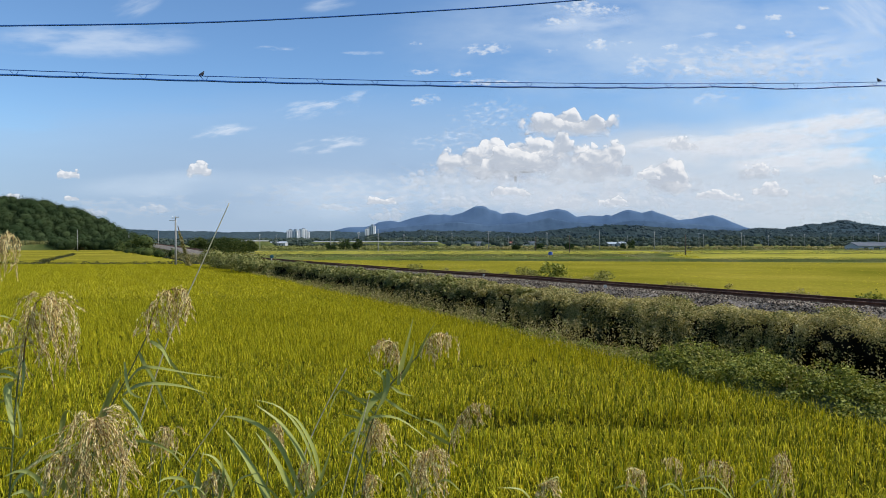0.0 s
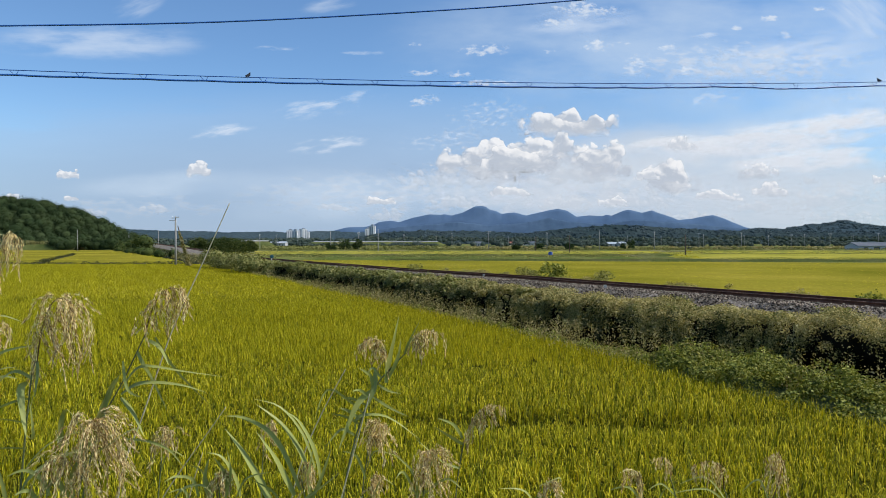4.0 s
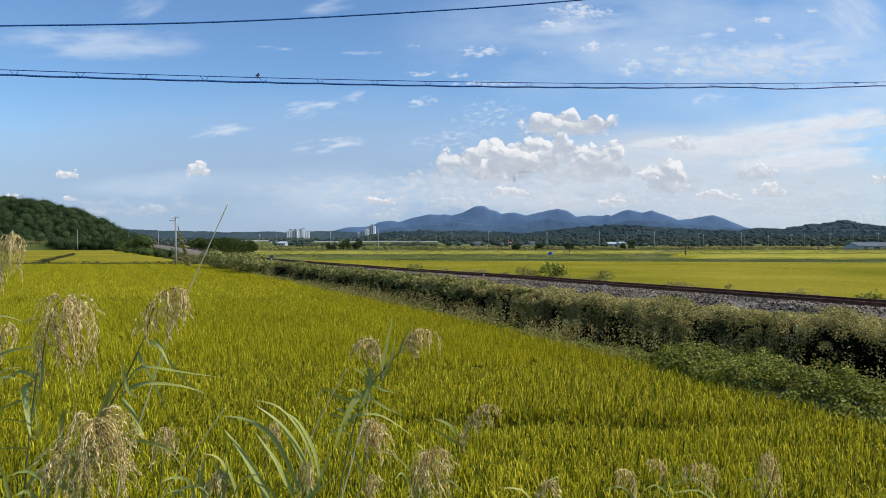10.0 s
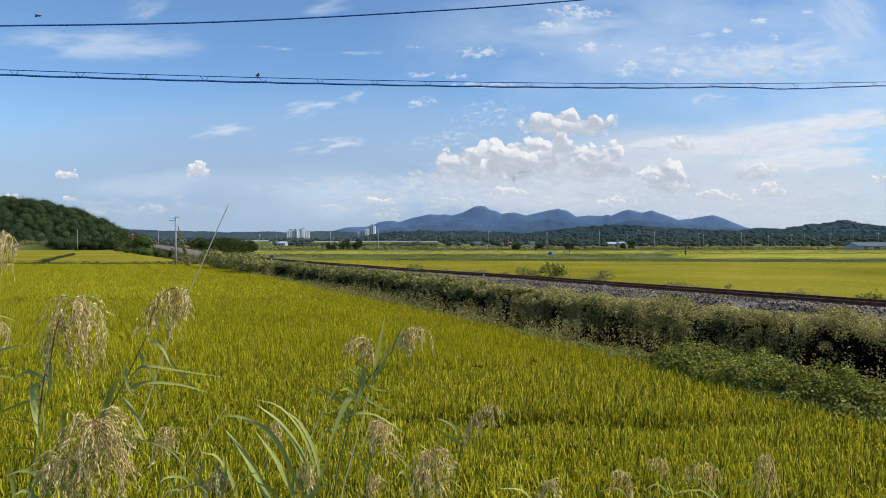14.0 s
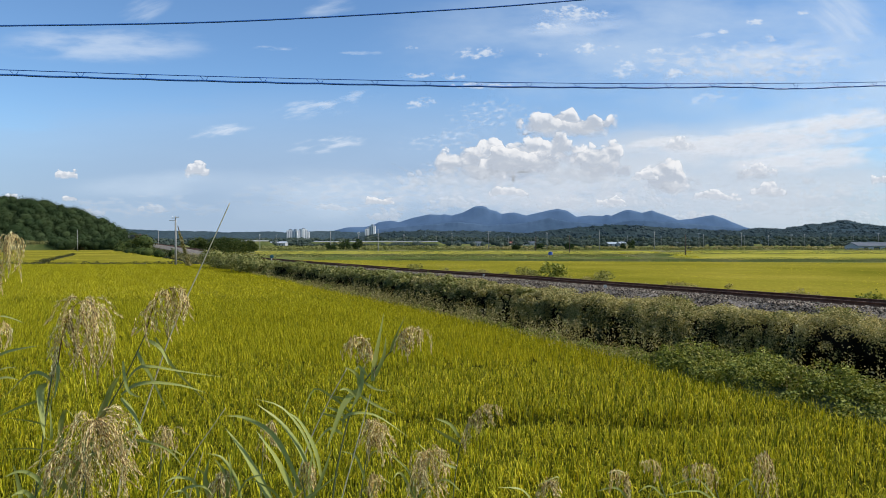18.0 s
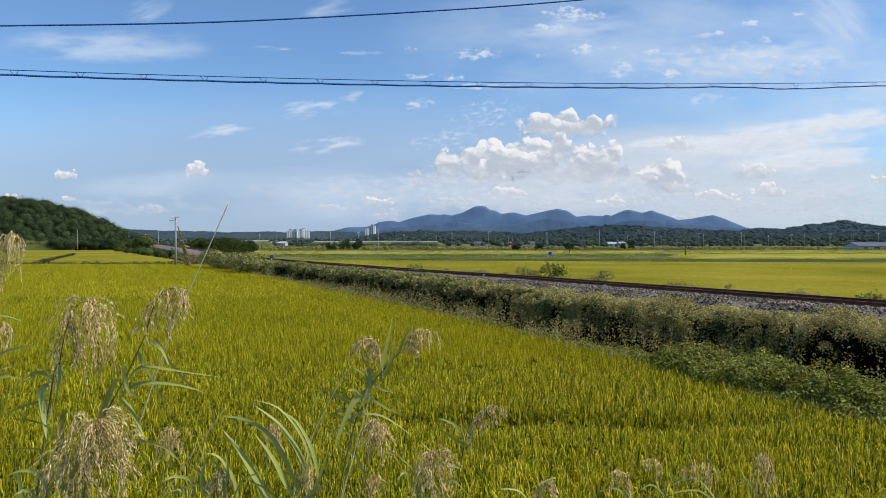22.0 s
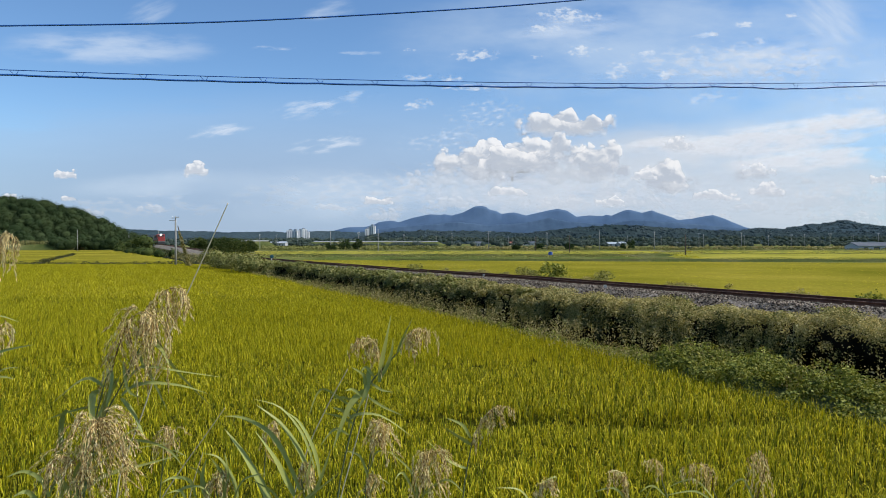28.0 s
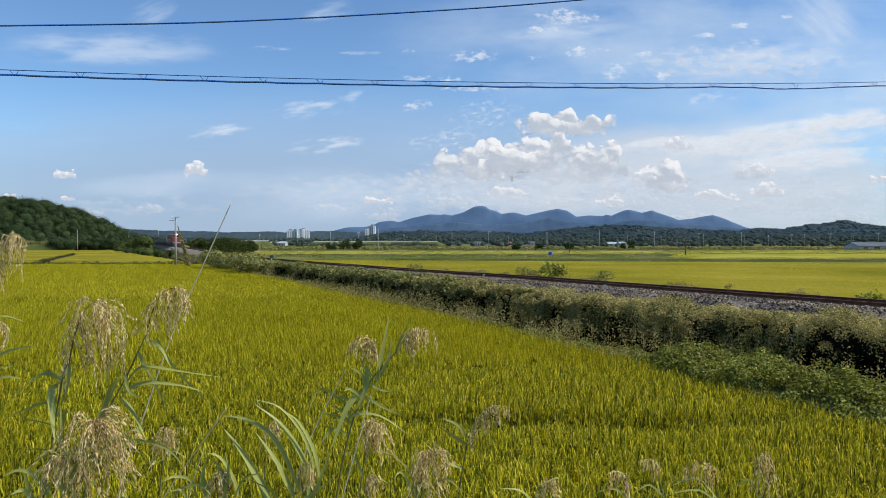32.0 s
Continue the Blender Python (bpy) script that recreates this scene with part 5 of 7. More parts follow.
def plume(ob, o, neck, apex, tip, drop, spread_r, locks, seed):
    """A nodding seed head: a curved spine from which long locks of spikelets hang."""
    r = np.random.default_rng(seed)
    neck, apex, tip = Vector(neck) - o, Vector(apex) - o, Vector(tip) - o
    spine = bezier(neck, apex * 1.5 - neck * 0.25 - tip * 0.25, tip, 12)
    sp = np.array([tuple(p) for p in spine])
    lean = np.array((tip.x - neck.x, 0.0, 0.0))
    lean /= abs(lean[0]) + 0.02
    vs, tr, spk = [], [], []
    locks = int(locks * 0.72)
    for b in range(locks):
        t = 0.12 + 0.88 * (b + r.random()) / locks
        f = t * 12
        j = min(int(f), 11)
        start = sp[j] * (1 - (f - j)) + sp[j + 1] * (f - j)
        w = r.uniform(0, 2 * np.pi)
        reach = spread_r * (0.1 + 1.15 * r.random()) * (1.15 - 0.45 * t)
        away = np.array((math.cos(w), 0.7 * math.sin(w), 0.0)) * reach + lean * spread_r * 0.35 * r.random()
        L = drop * (0.22 + 0.85 * r.random() ** 1.3) * (1.0 - 0.30 * abs(t - 0.6))
        steps = 8
        tt = np.linspace(0, 1, steps + 1)[:, None]
        bend = r.normal(0, 0.13, 3) * np.array((1, 1, 0)) * L
        path = start + away * (0.4 * (1 - np.exp(-2.6 * tt)) + 0.65 * tt) + np.array((0, 0, 1.0)) * (0.35 * reach * np.sin(np.pi * np.minimum(tt * 1.6, 1.0)) - L * tt ** 1.35) + bend * np.sin(tt * 3.0)
        k0 = len(vs)
        for i in range(steps + 1):
            q = 0.0009 * (1 - 0.6 * i / steps)
            vs += [path[i] + (q, 0, 0), path[i] + (-q * 0.5, q, 0), path[i] + (-q * 0.5, -q, 0)]
        for i in range(steps):
            for k in range(3):
                tr.append((k0 + 3 * i + k, k0 + 3 * i + (k + 1) % 3, k0 + 3 * i + 3 + (k + 1) % 3, k0 + 3 * i + 3 + k))
        m = int(66 * (L + reach) / 0.15) + 6
        u = (0.12 + 0.88 * r.random(m) ** 0.85) * steps
        ji = np.minimum(u.astype(int), steps - 1)
        c = path[ji] * (1 - (u - ji))[:, None] + path[ji + 1] * (u - ji)[:, None]
        d = path[ji + 1] - path[ji]
        d /= np.linalg.norm(d, axis=1)[:, None] + 1e-9
        girth = 0.0042 * np.sin(np.pi * np.clip(u / steps, 0.08, 0.96))
        spk.append(np.concatenate([c + r.normal(0, 1.0, (m, 3)) * girth[:, None], d + r.normal(0, 0.2, (m, 3))], 1))
    spk = np.concatenate(spk)
    k0 = len(vs)
    sv, sq, _ = tube_arrays(spine, [0.0024 * (1 - 0.065 * i) for i in range(13)], 5)
    vs += [np.array(p) for p in sv]
    tr += [tuple(k0 + i for i in f) for f in sq]
    c, d = spk[:, :3], spk[:, 3:]
    d /= np.linalg.norm(d, axis=1)[:, None]
    s = r.normal(size=d.shape)
    s -= d * (d * s).sum(1)[:, None]
    s /= np.linalg.norm(s, axis=1)[:, None]
    ln_ = r.uniform(0.008, 0.017, len(c))[:, None]
    wd = r.uniform(0.0007, 0.0017, len(c))[:, None]
    q4 = np.stack([c - d * ln_ * 0.5, c + s * wd, c + d * ln_ * 0.5, c - s * wd], 1).reshape(-1, 3)
    vs = np.array(vs)
    quads = np.concatenate([np.array(tr), (np.arange(len(c)) * 4)[:, None] + [0, 1, 2, 3] + len(vs)])
    raw("plume", np.concatenate([vs, q4]), [quads], PLUME, ob, "pale brown nodding seed head")


def reed(stalk, leaves, plumes, label="green reed with a pale nodding seed head on the bank", thick=0.0042, dry=False):
    o = Vector(stalk[0])
    ob = thing("reed", tuple(o), label, "reed", "reeds on the bank")
    path = spline(stalk, 10)
    m = len(path)
    tube("stalk", [p - o for p in path], [thick * (1 - 0.55 * i / m) for i in range(m)], DRY_STALK if dry else REED_STALK, ob, sides=7)
    for points, width, lit in leaves:
        blade(ob, o, points, width, lit)
    for k, p in enumerate(plumes):
        plume(ob, o, *p, int(abs(o.x) * 1000) + 7 * k)
    return ob


reeds = {}
reeds["mover"] = reed([(-1.455, 2.3, 2.68), (-1.414, 2.3, 3.483), (-1.394, 2.3, 3.884), (-1.387, 2.3, 4.018), (-1.372, 2.3, 4.149), (-1.353, 2.3, 4.317), (-1.332, 2.3, 4.466), (-1.316, 2.3, 4.504)],
    [([(-1.334, 2.3, 4.444), (-1.371, 2.292, 4.47), (-1.407, 2.285, 4.462), (-1.451, 2.277, 4.417), (-1.487, 2.27, 4.376)], 0.0206, 0.6),
     ([(-1.316, 2.3, 4.504), (-1.301, 2.275, 4.462), (-1.298, 2.25, 4.392)], 0.0262, -0.3),
     ([(-1.349, 2.3, 4.429), (-1.358, 2.277, 4.415), (-1.338, 2.253, 4.338), (-1.315, 2.23, 4.269)], 0.0374, 0.8),
     ([(-1.342, 2.3, 4.377), (-1.384, 2.29, 4.373), (-1.452, 2.28, 4.346), (-1.501, 2.27, 4.321)], 0.0131, -0.6),
     ([(-1.349, 2.3, 4.294), (-1.394, 2.275, 4.314), (-1.452, 2.25, 4.328)], 0.0093, -0.8),
     ([(-1.359, 2.3, 4.21), (-1.388, 2.265, 4.226), (-1.442, 2.23, 4.231)], 0.0112, -0.8),
     ([(-1.424, 2.3, 4.009), (-1.43, 2.285, 4.098), (-1.439, 2.27, 4.173)], 0.0206, -0.7),
     ([(-1.331, 2.3, 4.392), (-1.332, 2.283, 4.349), (-1.348, 2.267, 4.311), (-1.342, 2.25, 4.33)], 0.0168, -0.6),
     ([(-1.364, 2.3, 4.261), (-1.314, 2.265, 4.261), (-1.301, 2.23, 4.385)], 0.0187, 0.4),
     ([(-1.375, 2.3, 4.111), (-1.336, 2.29, 4.174), (-1.249, 2.28, 4.244), (-1.075, 2.27, 4.299)], 0.0131, -0.4),
     ([(-1.383, 2.3, 4.055), (-1.346, 2.287, 4.116), (-1.264, 2.275, 4.175), (-1.166, 2.262, 4.216), (-1.026, 2.25, 4.275)], 0.0318, 0.9)],
    [((-1.316, 2.3, 4.494), (-1.271, 2.3, 4.721), (-1.169, 2.27, 4.684), 0.234, 0.097, 74)])
reeds["tall"] = reed([(-1.376, 2.35, 2.657), (-1.277, 2.35, 3.508), (-1.228, 2.35, 3.933), (-1.211, 2.35, 4.075), (-1.157, 2.35, 4.281), (-1.079, 2.35, 4.43), (-1.006, 2.35, 4.581)],
    [([(-1.169, 2.35, 4.266), (-1.135, 2.335, 4.355), (-1.078, 2.32, 4.455)], 0.0401, 0.9),
     ([(-1.085, 2.35, 4.4), (-1.033, 2.337, 4.469), (-0.975, 2.325, 4.482), (-0.87, 2.312, 4.468), (-0.723, 2.3, 4.45)], 0.0210, 0.5),
     ([(-1.088, 2.35, 4.381), (-1.039, 2.333, 4.415), (-0.971, 2.315, 4.43), (-0.864, 2.297, 4.424), (-0.774, 2.28, 4.402)], 0.0248, 0.8),
     ([(-1.033, 2.35, 4.53), (-1.008, 2.34, 4.487), (-0.977, 2.33, 4.444), (-0.918, 2.32, 4.331)], 0.0191, 0.3),
     ([(-0.97, 2.35, 4.575), (-0.918, 2.333, 4.498), (-0.855, 2.317, 4.433), (-0.77, 2.3, 4.358)], 0.0191, -0.7),
     ([(-0.993, 2.35, 4.566), (-0.939, 2.315, 4.543), (-0.897, 2.28, 4.492)], 0.0210, 0.8),
     ([(-1.088, 2.35, 4.371), (-1.04, 2.335, 4.321), (-0.997, 2.32, 4.244)], 0.0229, 0.9),
     ([(-1.161, 2.35, 4.266), (-1.122, 2.325, 4.386), (-1.08, 2.3, 4.451)], 0.0191, -0.8),
     ([(-1.3, 2.35, 4.209), (-1.278, 2.327, 4.301), (-1.243, 2.303, 4.34), (-1.188, 2.28, 4.281)], 0.0229, -0.8),
     ([(-1.291, 2.35, 4.19), (-1.286, 2.335, 4.251), (-1.263, 2.32, 4.321)], 0.0229, -0.5),
     ([(-1.085, 2.35, 4.23), (-0.99, 2.333, 4.227), (-0.911, 2.317, 4.2), (-0.856, 2.3, 4.145)], 0.0134, -0.5),
     ([(-1.081, 2.35, 4.495), (-1.05, 2.315, 4.407), (-0.989, 2.28, 4.387)], 0.0153, 0.2)],
    [((-1.006, 2.35, 4.577), (-0.951, 2.35, 4.751), (-0.856, 2.32, 4.723), 0.141, 0.061, 52)])
reeds["stick"] = reed([(-1.358, 2.4, 2.634), (-1.209, 2.4, 3.523), (-1.135, 2.4, 3.968), (-1.11, 2.4, 4.116), (-1.041, 2.4, 4.299), (-0.942, 2.4, 4.584), (-0.842, 2.4, 4.806), (-0.739, 2.4, 5.033)],
    [],
    [], "bare dry reed stalk without a seed head", thick=0.0037, dry=True)
reeds["edge"] = reed([(-1.794, 2.5, 2.588), (-1.749, 2.5, 3.422), (-1.727, 2.5, 3.839), (-1.719, 2.5, 3.978), (-1.674, 2.5, 4.347), (-1.641, 2.5, 4.632), (-1.617, 2.5, 4.794)],
    [([(-1.654, 2.5, 4.551), (-1.595, 2.485, 4.633), (-1.493, 2.47, 4.613)], 0.0163, 0.2),
     ([(-1.649, 2.5, 4.469), (-1.557, 2.475, 4.51), (-1.431, 2.45, 4.536)], 0.0163, -0.7),
     ([(-1.674, 2.5, 4.368), (-1.57, 2.465, 4.419), (-1.489, 2.43, 4.418)], 0.0183, 0.3)],
    [((-1.621, 2.5, 4.784), (-1.572, 2.5, 4.941), (-1.505, 2.47, 4.906), 0.187, 0.041, 34)])
reeds["edge_low"] = reed([(-1.795, 2.55, 2.565), (-1.749, 2.55, 3.401), (-1.726, 2.55, 3.82), (-1.718, 2.55, 3.959), (-1.687, 2.55, 4.212), (-1.666, 2.55, 4.461)],
    [([(-1.676, 2.55, 4.378), (-1.619, 2.535, 4.432), (-1.548, 2.52, 4.445)], 0.0166, 0.3)],
    [((-1.662, 2.55, 4.461), (-1.633, 2.55, 4.606), (-1.577, 2.52, 4.593), 0.087, 0.029, 22)])
reeds["low"] = reed([(-1.311, 2.2, 2.726), (-1.237, 2.2, 3.46), (-1.199, 2.2, 3.827), (-1.187, 2.2, 3.949), (-1.155, 2.2, 4.092), (-1.13, 2.2, 4.235)],
    [([(-1.169, 2.2, 4.074), (-1.167, 2.19, 4.167), (-1.112, 2.18, 4.259), (-1.086, 2.17, 4.315)], 0.0250, 0.6),
     ([(-1.133, 2.2, 4.181), (-1.128, 2.175, 4.267), (-1.09, 2.15, 4.334)], 0.0215, 0.5),
     ([(-1.13, 2.2, 4.214), (-1.051, 2.177, 4.26), (-0.959, 2.153, 4.319), (-0.924, 2.13, 4.299)], 0.0143, 0.4),
     ([(-1.187, 2.2, 4.092), (-1.221, 2.185, 4.151), (-1.241, 2.17, 4.099)], 0.0286, 0.5)],
    [((-1.133, 2.2, 4.224), (-1.119, 2.2, 4.335), (-1.083, 2.17, 4.329), 0.313, 0.154, 70), ((-1.151, 2.2, 4.146), (-1.201, 2.2, 4.235), (-1.227, 2.17, 4.181), 0.161, 0.079, 40)])
reeds["centre"] = reed([(-0.465, 2.4, 2.634), (-0.413, 2.4, 3.442), (-0.387, 2.4, 3.845), (-0.378, 2.4, 3.98), (-0.359, 2.4, 4.116), (-0.316, 2.4, 4.292), (-0.265, 2.4, 4.409), (-0.218, 2.4, 4.467), (-0.168, 2.4, 4.522)],
    [([(-0.234, 2.4, 4.416), (-0.225, 2.39, 4.488), (-0.209, 2.38, 4.567), (-0.191, 2.37, 4.657)], 0.0371, 0.2),
     ([(-0.226, 2.4, 4.432), (-0.193, 2.375, 4.51), (-0.183, 2.35, 4.579)], 0.0293, 0.6),
     ([(-0.172, 2.4, 4.516), (-0.154, 2.365, 4.569), (-0.115, 2.33, 4.65)], 0.0195, -0.3),
     ([(-0.271, 2.4, 4.457), (-0.275, 2.385, 4.392), (-0.304, 2.37, 4.326)], 0.0293, -0.6),
     ([(-0.281, 2.4, 4.389), (-0.332, 2.375, 4.34), (-0.386, 2.35, 4.197)], 0.0351, 0.8),
     ([(-0.281, 2.4, 4.389), (-0.284, 2.365, 4.446), (-0.322, 2.33, 4.48)], 0.0176, -0.7),
     ([(-0.304, 2.4, 4.34), (-0.353, 2.385, 4.365), (-0.385, 2.37, 4.365)], 0.0176, -0.8),
     ([(-0.312, 2.4, 4.311), (-0.36, 2.383, 4.358), (-0.431, 2.367, 4.396), (-0.47, 2.35, 4.3)], 0.0156, -0.7),
     ([(-0.324, 2.4, 4.272), (-0.361, 2.365, 4.304), (-0.413, 2.33, 4.324)], 0.0195, -0.8),
     ([(-0.32, 2.4, 4.288), (-0.357, 2.385, 4.319), (-0.389, 2.37, 4.334)], 0.0176, -0.3),
     ([(-0.339, 2.4, 4.253), (-0.321, 2.383, 4.304), (-0.225, 2.367, 4.308), (-0.113, 2.35, 4.239)], 0.0195, 0.4),
     ([(-0.261, 2.4, 4.412), (-0.223, 2.365, 4.397), (-0.178, 2.33, 4.396)], 0.0156, 0.2),
     ([(-0.281, 2.4, 4.37), (-0.217, 2.385, 4.334), (-0.152, 2.37, 4.309)], 0.0137, -0.4),
     ([(-0.339, 2.4, 4.233), (-0.382, 2.375, 4.259), (-0.428, 2.35, 4.209)], 0.0156, 0.3),
     ([(-0.289, 2.4, 4.362), (-0.319, 2.365, 4.397), (-0.341, 2.33, 4.4)], 0.0156, 0.6),
     ([(-0.25, 2.4, 4.432), (-0.279, 2.385, 4.47), (-0.3, 2.37, 4.446)], 0.0137, 0.3)],
    [((-0.168, 2.4, 4.522), (-0.125, 2.4, 4.604), (-0.054, 2.37, 4.592), 0.090, 0.033, 44), ((-0.234, 2.4, 4.457), (-0.25, 2.4, 4.582), (-0.327, 2.37, 4.546), 0.086, 0.031, 44)], "green reed with several leaves and small seed heads")
reeds["tuft"] = reed([(-0.329, 2.1, 2.772), (-0.373, 2.1, 3.504), (-0.396, 2.1, 3.87), (-0.403, 2.1, 3.992), (-0.416, 2.1, 4.095), (-0.43, 2.1, 4.18)],
    [([(-0.512, 2.1, 4.086), (-0.547, 2.09, 4.166), (-0.6, 2.08, 4.266), (-0.653, 2.07, 4.342)], 0.0358, 0.9),
     ([(-0.433, 2.1, 4.146), (-0.482, 2.087, 4.269), (-0.529, 2.075, 4.337), (-0.597, 2.062, 4.377), (-0.646, 2.05, 4.384)], 0.0222, -0.3),
     ([(-0.45, 2.1, 4.129), (-0.471, 2.077, 4.188), (-0.501, 2.053, 4.263), (-0.551, 2.03, 4.346)], 0.0290, 0.7),
     ([(-0.403, 2.1, 4.18), (-0.431, 2.09, 4.268), (-0.488, 2.08, 4.356), (-0.562, 2.07, 4.416)], 0.0256, 0.7),
     ([(-0.389, 2.1, 4.214), (-0.422, 2.083, 4.321), (-0.485, 2.067, 4.406), (-0.563, 2.05, 4.435)], 0.0137, 0.6),
     ([(-0.372, 2.1, 4.18), (-0.385, 2.077, 4.272), (-0.424, 2.053, 4.363), (-0.46, 2.03, 4.402)], 0.0205, 0.4),
     ([(-0.416, 2.1, 4.095), (-0.376, 2.085, 4.168), (-0.335, 2.07, 4.283)], 0.0205, -0.7),
     ([(-0.433, 2.1, 4.112), (-0.384, 2.075, 4.151), (-0.306, 2.05, 4.217)], 0.0154, -0.8),
     ([(-0.403, 2.1, 4.129), (-0.401, 2.065, 4.209), (-0.383, 2.03, 4.286)], 0.0222, 0.5),
     ([(-0.485, 2.1, 4.095), (-0.518, 2.085, 4.151), (-0.579, 2.07, 4.19)], 0.0154, -0.6)],
    [((-0.408, 2.1, 4.129), (-0.425, 2.1, 4.228), (-0.397, 2.07, 4.224), 0.085, 0.041, 26)], "leafy green reed tuft with broad blades")
reeds["tuft_b"] = reed([(-0.733, 2.12, 2.763), (-0.711, 2.12, 3.496), (-0.7, 2.12, 3.862), (-0.696, 2.12, 3.984), (-0.689, 2.12, 4.087), (-0.696, 2.12, 4.173)],
    [([(-0.627, 2.12, 4.118), (-0.638, 2.11, 4.176), (-0.676, 2.1, 4.245), (-0.72, 2.09, 4.263)], 0.0189, 0.8),
     ([(-0.668, 2.12, 4.121), (-0.667, 2.095, 4.199), (-0.693, 2.07, 4.254)], 0.0172, -0.6),
     ([(-0.756, 2.12, 4.118), (-0.765, 2.097, 4.178), (-0.807, 2.073, 4.196), (-0.833, 2.05, 4.187)], 0.0155, 0.6),
     ([(-0.71, 2.12, 4.121), (-0.739, 2.105, 4.199), (-0.771, 2.09, 4.224)], 0.0138, -0.7),
     ([(-0.834, 2.12, 4.104), (-0.793, 2.103, 4.151), (-0.732, 2.087, 4.164), (-0.693, 2.07, 4.14)], 0.0155, 0.5),
     ([(-0.644, 2.12, 4.104), (-0.6, 2.085, 4.185), (-0.523, 2.05, 4.217)], 0.0138, 0.3),
     ([(-0.72, 2.12, 4.104), (-0.732, 2.105, 4.178), (-0.713, 2.09, 4.248)], 0.0207, -0.8),
     ([(-0.782, 2.12, 4.096), (-0.793, 2.095, 4.148), (-0.831, 2.07, 4.146)], 0.0138, 0.7),
     ([(-0.675, 2.12, 4.104), (-0.647, 2.085, 4.202), (-0.646, 2.05, 4.28)], 0.0155, 0.2)],
    [((-0.699, 2.12, 4.087), (-0.696, 2.12, 4.197), (-0.656, 2.09, 4.197), 0.083, 0.048, 30)], "leafy green reed tuft with arching blades")
reeds["tuft_c"] = reed([(-1.42, 2.18, 2.735), (-1.337, 2.18, 3.469), (-1.296, 2.18, 3.836), (-1.282, 2.18, 3.958), (-1.256, 2.18, 4.064), (-1.24, 2.18, 4.152)],
    [([(-1.24, 2.18, 4.099), (-1.259, 2.17, 4.156), (-1.306, 2.16, 4.186), (-1.356, 2.15, 4.17)], 0.0213, -0.4),
     ([(-1.265, 2.18, 4.064), (-1.292, 2.155, 4.123), (-1.322, 2.13, 4.118)], 0.0230, 0.4)],
    [], "leafy green reed without a seed head")
reeds["low_0"] = reed([(-0.215, 2.45, 2.611), (-0.249, 2.45, 3.349), (-0.265, 2.45, 3.718), (-0.271, 2.45, 3.841), (-0.287, 2.45, 4), (-0.267, 2.45, 4.159)],
    [([(-0.271, 2.45, 4.1), (-0.241, 2.435, 4.164), (-0.165, 2.42, 4.153)], 0.0119, 0.3),
     ([(-0.275, 2.45, 4.06), (-0.303, 2.425, 4.147), (-0.351, 2.4, 4.175)], 0.0139, -0.6)],
    [((-0.267, 2.45, 4.155), (-0.259, 2.45, 4.259), (-0.208, 2.42, 4.253), 0.115, 0.072, 44)])
reeds["low_1"] = reed([(-0, 2.55, 2.565), (0.02, 2.55, 3.305), (0.03, 2.55, 3.675), (0.033, 2.55, 3.798), (0.046, 2.55, 4.005), (0.07, 2.55, 4.16)],
    [([(0.066, 2.55, 4.179), (0.033, 2.535, 4.231), (-0.025, 2.52, 4.259)], 0.0186, 0.5),
     ([(0.068, 2.55, 4.154), (0.025, 2.525, 4.188), (-0.037, 2.5, 4.232)], 0.0228, -0.8),
     ([(0.054, 2.55, 4.067), (-0.008, 2.515, 4.103), (-0.099, 2.48, 4.191)], 0.0166, 0.7)],
    [((0.07, 2.55, 4.156), (0.128, 2.55, 4.299), (0.213, 2.52, 4.298), 0.112, 0.025, 36)])
reeds["low_2"] = reed([(0.4, 2.65, 2.519), (0.387, 2.65, 3.234), (0.381, 2.65, 3.592), (0.379, 2.65, 3.711), (0.375, 2.65, 3.819), (0.383, 2.65, 3.905)],
    [([(0.368, 2.65, 3.884), (0.441, 2.635, 4.001), (0.353, 2.62, 3.976)], 0.0129, 0.4),
     ([(0.357, 2.65, 3.873), (0.301, 2.625, 3.957), (0.203, 2.6, 3.975)], 0.0151, 0.7)],
    [((0.383, 2.65, 3.894), (0.388, 2.65, 3.985), (0.422, 2.62, 3.98), 0.086, 0.052, 32)])
reeds["low_3"] = reed([(-0.326, 2.45, 2.611), (-0.3, 2.45, 3.325), (-0.287, 2.45, 3.682), (-0.283, 2.45, 3.801), (-0.275, 2.45, 3.901), (-0.267, 2.45, 3.99)],
    [([(-0.267, 2.45, 3.98), (-0.23, 2.435, 4.065), (-0.185, 2.42, 4.051)], 0.0119, -0.4)],
    [((-0.267, 2.45, 3.98), (-0.265, 2.45, 4.076), (-0.236, 2.42, 4.074), 0.088, 0.048, 30)])
reeds["dome"] = reed([(-0.128, 2.5, 2.588), (-0.102, 2.5, 3.303), (-0.089, 2.5, 3.66), (-0.085, 2.5, 3.779), (-0.077, 2.5, 3.88), (-0.069, 2.5, 4.002)],
    [([(-0.073, 2.5, 3.962), (-0.028, 2.485, 4.137), (0.032, 2.47, 4.129)], 0.0122, 0.7),
     ([(-0.077, 2.5, 3.982), (0.012, 2.475, 4.051), (0.076, 2.45, 4.014)], 0.0142, -0.5),
     ([(-0.077, 2.5, 3.941), (-0.136, 2.465, 4.075), (-0.166, 2.43, 4.067)], 0.0142, -0.5),
     ([(-0.089, 2.5, 3.982), (-0.113, 2.485, 4.078), (-0.189, 2.47, 4.153)], 0.0142, 0.4)],
    [((-0.069, 2.5, 3.99), (-0.069, 2.5, 4.15), (-0.016, 2.47, 4.141), 0.175, 0.089, 60)])
